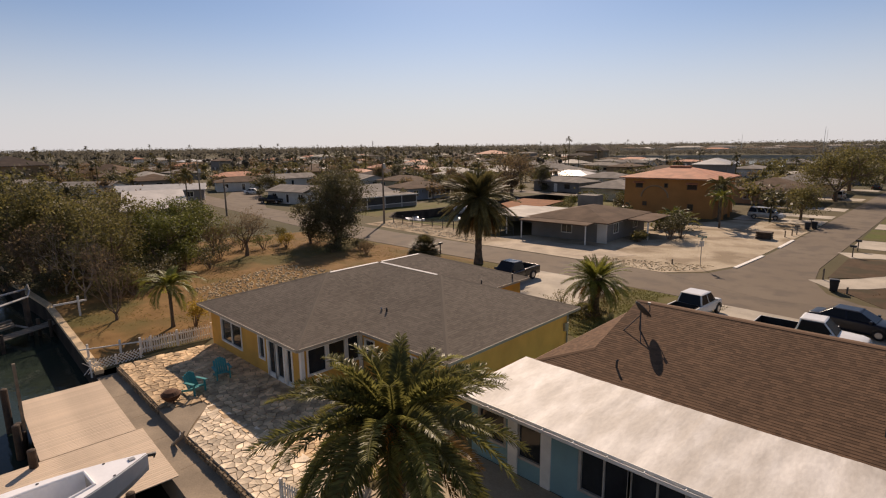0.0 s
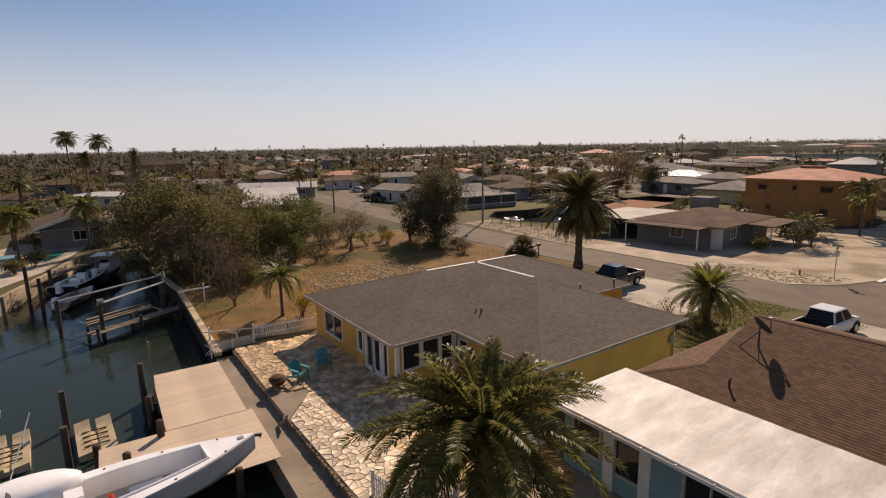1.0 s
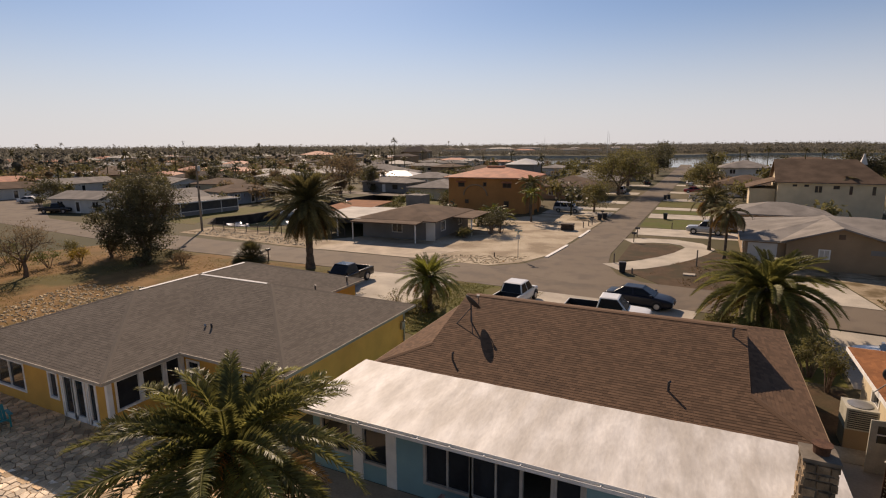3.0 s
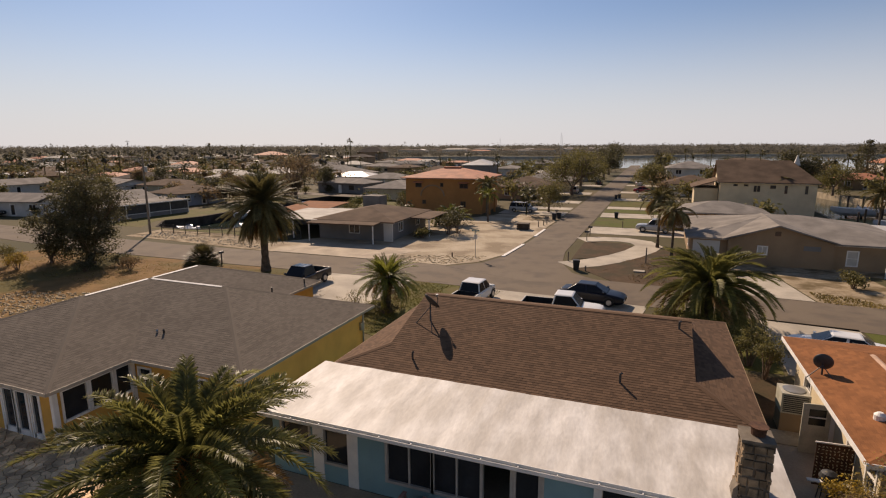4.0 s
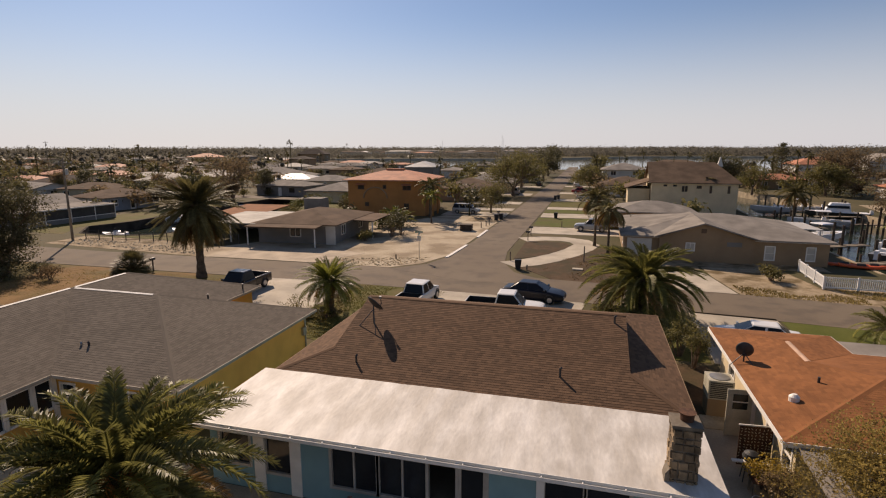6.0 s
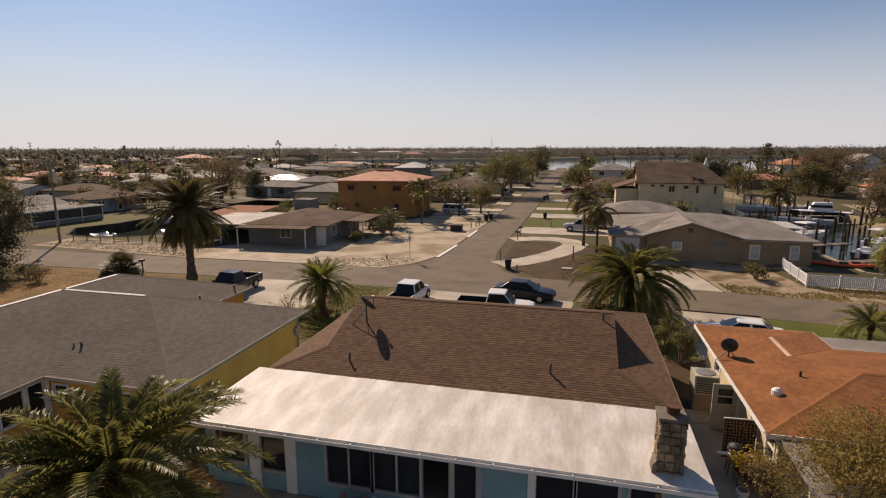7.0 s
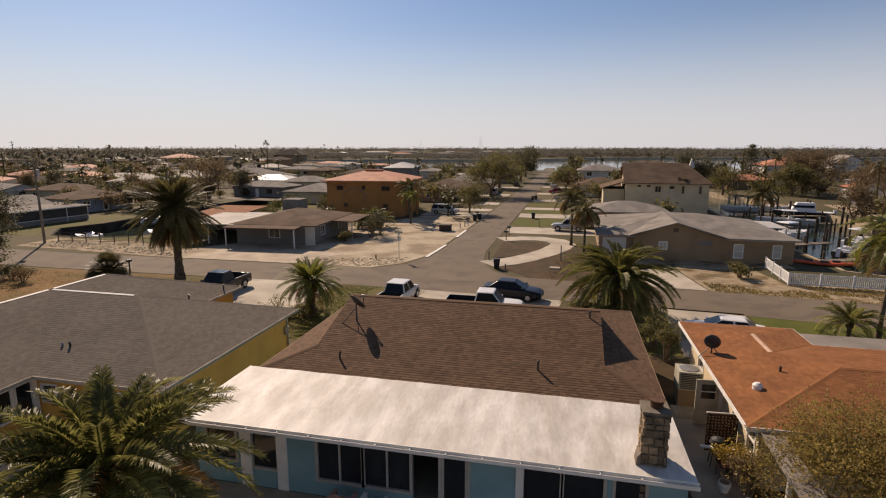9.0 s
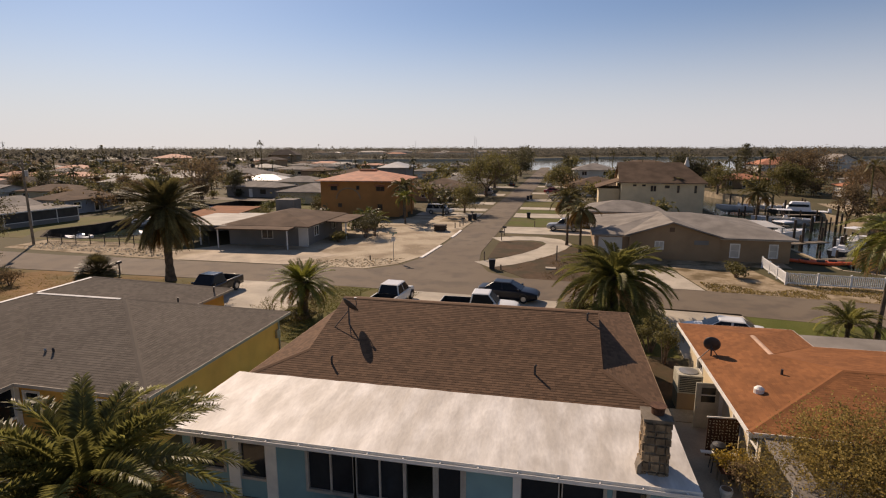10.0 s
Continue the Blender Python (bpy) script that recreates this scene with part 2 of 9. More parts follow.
def water_material(name="canal_water", gloss=0.2, ripple=0.16):
    m = bpy.data.materials.new(name)
    m.use_nodes = True
    n, l = m.node_tree.nodes, m.node_tree.links
    b = n["Principled BSDF"]
    b.inputs["Base Color"].default_value = (0.024, 0.035, 0.026, 1)
    b.inputs["Roughness"].default_value = 0.06
    b.inputs["IOR"].default_value = 1.33
    b.inputs["Specular IOR Level"].default_value = gloss
    tc = n.new("ShaderNodeTexCoord")
    mp = n.new("ShaderNodeMapping")
    mp.inputs["Scale"].default_value = (0.7, 1.6, 1)
    l.new(tc.outputs["Object"], mp.inputs[0])
    t = n.new("ShaderNodeTexNoise")
    t.inputs["Scale"].default_value, t.inputs["Detail"].default_value = 2.2, 5.0
    l.new(mp.outputs[0], t.inputs["Vector"])
    bp = n.new("ShaderNodeBump")
    bp.inputs["Strength"].default_value, bp.inputs["Distance"].default_value = ripple, 0.08
    l.new(t.outputs["Fac"], bp.inputs["Height"]), l.new(bp.outputs[0], b.inputs["Normal"])
    return m


WATER = water_material()
BAY_WATER = water_material("bay_water", 0.5, 0.05)


# ---- mesh helpers ----
class Shape:
    """Collects vertices and faces; off is taken away from every point."""

    def __init__(self, off=(0, 0, 0)):
        self.v, self.f, self.off = [], [], Vector(off)

    def face(self, *pts):
        k = len(self.v)
        self.v += [Vector(p) - self.off for p in pts]
        self.f.append(tuple(range(k, k + len(pts))))
        return self

    def hull(self, low, high):
        """A closed prism between two loops of equal length, low anticlockwise from above."""
        k, n = len(self.v), len(low)
        self.v += [Vector(p) - self.off for p in (*low, *high)]
        self.f += [tuple(range(k + n - 1, k - 1, -1)), tuple(range(k + n, k + 2 * n))]
        self.f += [(k + i, k + (i + 1) % n, k + n + (i + 1) % n, k + n + i) for i in range(n)]
        return self

    def box(self, x0, y0, z0, x1, y1, z1):
        x0, x1 = sorted((x0, x1))
        y0, y1 = sorted((y0, y1))
        z0, z1 = sorted((z0, z1))
        loop = [(x0, y0), (x1, y0), (x1, y1), (x0, y1)]
        return self.hull([(x, y, z0) for x, y in loop], [(x, y, z1) for x, y in loop])

    def prism(self, loop, z0, z1):
        area = sum(a[0] * b[1] - b[0] * a[1] for a, b in zip(loop, loop[1:] + loop[:1]))
        loop = loop if area > 0 else loop[::-1]
        return self.hull([(x, y, z0) for x, y in loop], [(x, y, z1) for x, y in loop])

    def tube(self, pts, radii, n=8, closed=True):
        pts = [Vector(p) for p in pts]
        if not isinstance(radii, (list, tuple)):
            radii = [radii] * len(pts)
        k = len(self.v)
        side = None
        for i, p in enumerate(pts):
            d = (pts[min(i + 1, len(pts) - 1)] - pts[max(i - 1, 0)]).normalized()
            if side is None:
                side = d.cross(Vector((0, 0, 1)) if abs(d.z) < 0.9 else Vector((1, 0, 0))).normalized()
            side = (side - d * side.dot(d)).normalized()
            up = d.cross(side)
            for j in range(n):
                a = 2 * math.pi * j / n
                self.v.append(p + (side * math.cos(a) + up * math.sin(a)) * radii[i] - self.off)
        for i in range(len(pts) - 1):
            for j in range(n):
                a, b = k + i * n + j, k + i * n + (j + 1) % n
                self.f.append((a, b, b + n, a + n))
        if closed:
            self.f += [tuple(range(k + n - 1, k - 1, -1)), tuple(range(k + (len(pts) - 1) * n, k + len(pts) * n))]
        return self

    def rod(self, a, b, r, n=8):
        return self.tube([a, b], r, n)

    def loft(self, rings, caps=True):
        k, n = len(self.v), len(rings[0])
        for ring in rings:
            self.v += [Vector(p) - self.off for p in ring]
        for i in range(len(rings) - 1):
            for j in range(n):
                a, b = k + i * n + j, k + i * n + (j + 1) % n
                self.f.append((a, b, b + n, a + n))
        if caps:
            self.f += [tuple(range(k + n - 1, k - 1, -1)), tuple(range(k + (len(rings) - 1) * n, k + len(rings) * n))]
        return self

    def weld(self):
        """Joins touching blocks into one skin: shared corners once, inner faces gone."""
        at, to = {}, []
        for p in self.v:
            to.append(at.setdefault((round(p.x, 3), round(p.y, 3), round(p.z, 3)), len(at)))
        pts = [None] * len(at)
        for p, k in zip(self.v, to):
            pts[k] = p
        seen = {}
        for f in self.f:
            g = tuple(to[k] for k in f)
            if len(set(g)) == len(g):
                seen.setdefault(frozenset(g), []).append(g)
        self.v, self.f = pts, [v[0] for v in seen.values() if len(v) == 1]
        return self

    def mesh(self, name, material, smooth=False):
        me = bpy.data.meshes.new(name)
        me.from_pydata([tuple(p) for p in self.v], [], self.f)
        me.materials.append(material)
        if smooth:
            me.shade_smooth()
        me.update()
        return me


def thing(name, label, category, at=(0, 0, 0), turn=0.0, group="", kind=""):
    ob = tagged(new(name), label, category, group, kind)
    ob.matrix_basis = pose(*at, 0, 0, turn)
    ob.empty_display_size = 0.3
    return ob


def part(name, shape, material, parent=None, label="", smooth=False, m=None):
    me = shape if isinstance(shape, bpy.types.Mesh) else shape.mesh(name, material, smooth)
    ob = new(name, me)
    ob.parent = parent
    if m is not None:
        ob.matrix_basis = m
    return tagged(ob, label)


def solid(name, shape, material, label, category, kind="", group="", at=(0, 0, 0), turn=0.0, smooth=False):
    """A thing that is one mesh."""
    ob = part(name, shape, material, None, "", smooth, pose(*at, 0, 0, turn))
    return tagged(ob, label, category, group, kind)


# ---- ground, water and pavements ----
def bank(x):
    """The seawall's line along the near canal."""
    return 6.0 - 0.045 * (x + 19.3)


NEAR_CANAL = [(60, 7.4), (-12, 7.4), (-32.4, 7.65), (-32.41, bank(-32.4)), (-50, bank(-50)), (-62, 6.6), (-75, 6.9), (-75, 1.2), (-66, -1.5), (-58, -4.5), (-45, -9), (-30, -13), (60, -13)]
SIDE_CANAL = [(27.5, 58), (31, 56), (60, 64), (62, 80), (48, 96), (45, 128), (41, 150), (37, 168), (30, 168), (28, 110), (27, 84)]
MID_CANAL = [(-69, 58.8), (-63, 58.3), (-57.5, 60.5), (-56.4, 66), (-57, 104), (-58, 132), (-70, 132), (-72.5, 100), (-71.5, 70), (-73.5, 64)]
BAY = [(-240, 405), (-181, 372), (-101, 299), (-20, 292), (28, 300), (30, 268), (90, 262), (160, 280), (420, 320), (1500, 420), (2600, 900), (900, 900), (300, 760), (60, 720), (-60, 560), (-170, 545), (-260, 500)]


def inside(loop, x, y):
    hit = False
    for (x0, y0), (x1, y1) in zip(loop, loop[1:] + loop[:1]):
        if (y0 > y) != (y1 > y) and x < (x1 - x0) * (y - y0) / (y1 - y0) + x0:
            hit = not hit
    return hit


def holed_sheet(outer, holes, z):
    bm = bmesh.new()
    for loop in (outer, *holes):
        vs = [bm.verts.new((x, y, z)) for x, y in loop]
        for a, b in zip(vs, vs[1:] + vs[:1]):
            bm.edges.new((a, b))
    bmesh.ops.triangle_fill(bm, use_beauty=True, use_dissolve=False, edges=bm.edges[:])
    for f in bm.faces:
        if f.normal.z < 0:
            f.normal_flip()
    me = bpy.data.meshes.new("ground")
    bm.to_mesh(me)
    bm.free()
    return me


OUT = [(-3500, -900), (3500, -900), (3500, 4500), (-3500, 4500)]
ground_mesh = holed_sheet(OUT, [NEAR_CANAL, SIDE_CANAL, MID_CANAL, BAY], 0.0)
ground_mesh.materials.append(LAND)
tagged(new("ground", ground_mesh), "flat sandy ground with dry winter grass", "ground", kind="structure")
solid("water", Shape().face((-3500, -900, -1.4), (3500, -900, -1.4), (3500, 4500, -1.4), (-3500, 4500, -1.4)), WATER, "dark still canal and bay water with fine ripples", "water", "structure")

bay_mesh = holed_sheet(BAY, [], -1.39)
bay_mesh.materials.append(BAY_WATER)
tagged(new("water_bay", bay_mesh), "bright open bay water under the low sun", "water", kind="structure")


def edge_wall(name, loop, z0, z1, thick, material, label):
    s = Shape()
    for (ax, ay), (bx, by) in zip(loop, loop[1:]):
        d = Vector((bx - ax, by - ay)).normalized()
        o = Vector((-d.y, d.x)) * thick
        s.prism([(ax, ay), (bx, by), (bx + o.x, by + o.y), (ax + o.x, ay + o.y)], z0, z1)
    return solid(name, s, material, label, "seawall", "structure")


edge_wall("seawall", [(-32.4, bank(-32.4)), (-50, bank(-50)), (-62, 6.6), (-75, 6.9)], -0.16, 0.06, -0.42, SEAWALL_CAP, "weathered tan concrete seawall cap along the canal")
edge_wall("seawall_face", [(-32.4, bank(-32.4) + 0.02), (-50, bank(-50) + 0.02), (-62, 6.62), (-75, 6.92)], -2.0, -0.16, -0.38, WET_SHADED_WALL, "dark wet algae-stained seawall below its cap")
edge_wall("seawall_mid", MID_CANAL + MID_CANAL[:1], -2.0, 0.05, -0.3, WET_SHADED_WALL, "dark seawall round the back canal")
edge_wall("seawall_across", [(-75, 6.9), (-75, 1.2), (-66, -1.5), (-58, -4.5), (-45, -9), (-30, -13), (60, -13)], -2.0, 0.05, -0.4, SEAWALL, "concrete seawall of the bank across the canal")
edge_wall("shore", BAY + BAY[:1], -2.0, 0.04, -1.5, CONCRETE, "pale sandy shore of the bay")
edge_wall("seawall_side", SIDE_CANAL + SIDE_CANAL[:1], -2.0, 0.05, -0.35, SEAWALL, "concrete seawall round the side canal")


def sheet(name, loop, z, material, label, category):
    """A flat pavement or planting of the given outline, with an edge of its own depth."""
    return solid(name, Shape().prism(loop, -0.15, z), material, label, category, "structure")


def strip(centre, half):
    """Outline of a band round a centre line."""
    left, right = [], []
    for i, p in enumerate(centre):
        a, b = Vector(centre[max(i - 1, 0)]), Vector(centre[min(i + 1, len(centre) - 1)])
        d = (b - a).normalized()
        o = Vector((-d.y, d.x)) * half
        left.append((p[0] + o.x, p[1] + o.y)), right.append((p[0] - o.x, p[1] - o.y))
    return left, right


def band(name, centre, half, z, material, label, category):
    left, right = strip(centre, half)
    s = Shape()
    for i in range(len(centre) - 1):
        s.prism([left[i], left[i + 1], right[i + 1], right[i]], -0.12, z)
    s.weld()
    return solid(name, s, material, label, category, "structure")


band("road_cross", [(-150, 54), (-120, 51), (-95, 48.5), (-72, 46.2), (-55, 45.2), (-38, 45.4), (-21, 45.7), (-5, 45.0), (12, 43.7), (26, 41.9), (60, 39)], 3.35, 0.03, ASPHALT, "weathered grey-brown asphalt street", "road")
sheet("road_side", [(-18.6, 48.6), (-15.6, 51.5), (-14.3, 56), (-13.7, 66), (-13.2, 96), (-12.0, 180), (-11.4, 330), (-5.9, 330), (-6.5, 180), (-7.9, 96), (-8.4, 66), (-8.5, 60), (-7.9, 54), (-6.4, 50.2), (-3.4, 47.7), (-9, 45.2)], 0.034, ASPHALT, "weathered asphalt street running to the bay", "road")
sheet("road_west", [(-118, 51), (-104, 48), (-96, 50.5), (-128, 66), (-170, 90), (-176, 84), (-134, 60)], 0.038, ASPHALT, "worn asphalt side street", "road")
band("road_back", [(-260, 130), (-140, 118), (-60, 112)], 3.0, 0.03, ASPHALT, "worn asphalt back street", "road")
# verges, yards and drives
sheet("yard_west", [(-33.2, 6.9), (-50, 7.7), (-66, 9), (-70, 30), (-66, 41.6), (-38, 41.9), (-25.6, 42.2), (-25.6, 31.6), (-32.6, 31.6), (-33.2, 12)], 0.015, DRY_GRASS, "dry brown winter grass of the side yard", "lawn")
sheet("verge_lawn", [(-25.2, 31.8), (-25.2, 35.5), (-19.0, 35.5), (-19.0, 42.3), (-10.6, 41.7), (-10.6, 37.5), (-13.2, 30.6), (-14.2, 28)], 0.02, LAWN, "patchy green front lawn", "lawn")
sheet("drive_pickup", [(-28.6, 33), (-19.6, 33), (-19.4, 42.5), (-28.4, 42.2)], 0.03, CONCRETE, "pale concrete driveway", "driveway")
sheet("drive_middle", [(-12.9, 32), (-1.2, 32), (0.4, 41.3), (-13.3, 42.1)], 0.03, CONCRETE, "pale concrete parking apron", "driveway")
sheet("drive_east", [(7.4, 31), (13.0, 31), (13.2, 40.6), (7.6, 41.0)], 0.03, CONCRETE, "pale concrete driveway", "driveway")
sheet("lawn_east", [(13.6, 30), (40, 28), (40, 38), (13.4, 40.3)], 0.02, LAWN_BRIGHT, "bright green watered lawn", "lawn")
sheet("front_sand", [(11.2, 57.7), (23.0, 57.7), (23.0, 60.2), (4.8, 60.5), (6.4, 55.6), (11.0, 55)], 0.012, SOIL, "grey sandy strip before the tan bungalow", "gravel")
sheet("path_east", [(15.5, 26), (42, 22), (42, 29), (15, 33)], 0.035, WALK_CONC, "grey paved side path", "driveway")
sheet("lawn_palm", [(0.8, 31), (7.2, 31), (7.3, 40.8), (0.8, 41.2)], 0.02, LAWN, "patchy green lawn under the palm", "lawn")
sheet("side_passage", [(4.9, 12), (6.9, 12), (6.9, 24.2), (4.9, 24.2)], 0.02, WALK_CONC, "grey concrete side passage", "path")
sheet("passage_bed", [(4.4, 24.3), (6.9, 24.3), (6.9, 30.5), (4.4, 30.5)], 0.02, MULCH, "dark earth at the head of the passage", "garden bed")
sheet("sand_lot", [(-41, 49.0), (-27, 49.35), (-18.9, 49.1), (-16.2, 51.6), (-14.7, 56), (-14.1, 66), (-13.5, 90), (-24, 91), (-38, 62), (-44, 53)], 0.024, SHELL, "pale shell gravel corner lot", "gravel lot")
sheet("fence_verge", [(-66, 51.0), (-44.3, 49.1), (-41.3, 49.1), (-44.6, 53.5), (-47, 56.5), (-66, 57)], 0.022, SOIL, "pale gravel verge below the chain fence", "gravel")
# darker concrete here stands in for the corner house's shadow on the drive
sheet("drive_garage", [(-40, 49.1), (-27.4, 49.2), (-24, 55), (-29, 57), (-39.6, 55)], 0.04, WALK_CONC, "worn concrete driveway before the carport", "driveway")
sheet("mulch_corner", [(-6.7, 52.5), (-4.6, 50.6), (-2.6, 48.1), (7.6, 47.3), (8.2, 53.4), (6, 66), (2.4, 66), (-2.6, 57.8)], 0.022, MULCH, "dark brown mulched yard", "garden bed")
sheet("drive_grey", [(8.0, 47.3), (12.4, 46.9), (11.2, 54.4), (6.6, 55)], 0.03, CONCRETE, "pale concrete driveway", "driveway")
sheet("verge_east", [(12.6, 46.8), (32, 44.8), (32, 50.4), (24, 51), (19.6, 50.9), (18.6, 57.5), (11.4, 57.5), (11.6, 53)], 0.02, SOIL, "dry sandy verge with brown weeds", "gravel")
LOOP = [(-7.5, 53.4), (-5.4, 55.1), (-3.7, 57.3), (-1.9, 60.6), (-0.4, 64.2), (0.3, 67.0), (-0.6, 69.4), (-2.8, 70.6), (-5.3, 70.3), (-7.8, 68.9)]
band("drive_loop", LOOP, 1.55, 0.035, CONCRETE, "pale concrete horseshoe driveway", "driveway")
sheet("mulch_island", [(-7.3, 56.4), (-5.6, 57.5), (-3.8, 60.0), (-2.3, 63.2), (-1.5, 66.0), (-2.5, 67.7), (-4.8, 68.0), (-7.2, 67.2)], 0.05, MULCH, "brown mulch island inside the driveway", "garden bed")
for k, (y0, y1, m, zz, w) in enumerate([(74.4, 80.8, CONCRETE, 0.03, "pale concrete driveway"), (81.2, 91.6, LAWN_BRIGHT, 0.02, "green front lawn"), (92.2, 98, CONCRETE, 0.03, "pale concrete driveway"), (98.4, 104, LAWN_BRIGHT, 0.02, "green front lawn"), (104.4, 108.4, CONCRETE, 0.03, "pale concrete driveway"), (109, 120, LAWN, 0.02, "dry green front lawn"), (121, 126, CONCRETE, 0.03, "pale concrete driveway"), (140, 145, CONCRETE, 0.03, "pale concrete driveway"), (165, 170, CONCRETE, 0.03, "pale concrete driveway")]):
    x0 = -7.6 + 0.014 * (y0 - 90)
    sheet("drive_north" if m is CONCRETE else "lawn_north", [(x0, y0), (6, y0), (6, y1), (x0, y1)], zz, m, w, "driveway" if m is CONCRETE else "lawn")
for k, (y0, y1) in enumerate([(91.5, 97), (100, 104), (112, 117), (133, 139), (160, 166)]):
    sheet("drive_west", [(-13.5, y0), (-25, y0), (-25, y1), (-13.5, y1)], 0.03, CONCRETE, "pale concrete driveway", "driveway")
sheet("swale_lawn", [(-13.7, 84), (-19, 84), (-19, 91), (-13.6, 91)], 0.03, SOIL, "dry sandy grass strip", "lawn")
# white edging kerbs where the corner lot meets the side street
for loop in ([(-14.6, 55.2), (-14.25, 55.2), (-13.75, 63), (-14.1, 63)], [(-13.95, 69), (-13.6, 69), (-13.5, 75.5), (-13.85, 75.5)]):
    solid("kerb", Shape().prism(loop, -0.1, 0.11), WHITE_PAINT, "white painted concrete edging kerb", "kerb", "structure")


# ---- roofs and houses ----
def span_at(pts, v):
    us = []
    for (u0, v0), (u1, v1) in zip(pts, pts[1:] + pts[:1]):
        if (v0 - v) * (v1 - v) <= 0 and abs(v1 - v0) > 1e-9:
            us.append(u0 + (u1 - u0) * (v - v0) / (v1 - v0))
    return (min(us), max(us)) if us else None


def slope(parent, poly, material, course=0.14, tab=0.22, off=(0, 0, 0), seed=0, name="roof_slope", lift=0.016):
    """One roof plane whose first edge is the eave: a boarded slab, and overlapping shingle courses on it, cut into tabs."""
    rng = random.Random(seed)
    pts = [Vector(p) for p in poly]
    u = (pts[1] - pts[0]).normalized()
    nrm = sum(((pts[i] - pts[0]).cross(pts[i + 1] - pts[0]) for i in range(1, len(pts) - 1)), Vector()).normalized()
    if nrm.z < 0:
        nrm = -nrm
    v = nrm.cross(u)
    if v.z < 0:
        v, u = -v, -u
    flat = [((p - pts[0]).dot(u), (p - pts[0]).dot(v)) for p in pts]
    down = Vector((0, 0, -0.1))
    loop = pts if sum((a.x * b.y - b.x * a.y) for a, b in zip(pts, pts[1:] + pts[:1])) > 0 else pts[::-1]
    slab = part(name, Shape(off).hull([p + down for p in loop], loop), material, parent)
    top = max(b for _, b in flat)
    s = Shape(off)
    k = 0
    while k * course < top - 0.02:
        v0, v1 = k * course, min((k + 1) * course, top)
        a, b = span_at(flat, v0 + 1e-4), span_at(flat, v1 - 1e-4)
        k += 1
        if not a or not b:
            continue

        def at(f, vv, rise):
            r = a if vv == v0 else b
            return pts[0] + u * min(max(f, r[0]), r[1]) + v * vv + nrm * rise

        f = min(a[0], b[0]) - rng.random() * tab
        end = max(a[1], b[1])
        while f < end:
            g = f + tab * rng.uniform(0.75, 1.25)
            lo0, lo1 = at(f, v0, lift), at(g, v0, lift)
            hi0, hi1 = at(f, v1, 0.004), at(g, v1, 0.004)
            if (lo1 - lo0).length + (hi1 - hi0).length > 0.03:
                s.face(lo0, lo1, hi1, hi0)
                s.face(at(f, v0, 0.0), at(g, v0, 0.0), lo1, lo0)
            f = g
    tagged(part("shingles", s, material, slab), kind="stuff")
    return slab


def ridge_cap(parent, a, b, material, off, r=0.11, name="ridge_cap"):
    """An angled cap laid in short lengths along a ridge or hip."""
    a, b = Vector(a), Vector(b)
    d = (b - a).normalized()
    side = d.cross(Vector((0, 0, 1))).normalized()
    n = max(1, int((b - a).length / 0.3))
    s = Shape(off)
    for i in range(n):
        p, q = a.lerp(b, i / n), a.lerp(b, (i + 1) / n)
        for w in (1, -1):
            o = side * w * r * 1.25 + Vector((0, 0, -0.035))
            lift0, lift1 = Vector((0, 0, 0.022)), Vector((0, 0, 0.022))
            f = (p + lift0, q + lift1, q + o + lift1, p + o + lift0)
            s.face(*(f if w < 0 else f[::-1]))
    return part(name, s.weld(), material, parent)


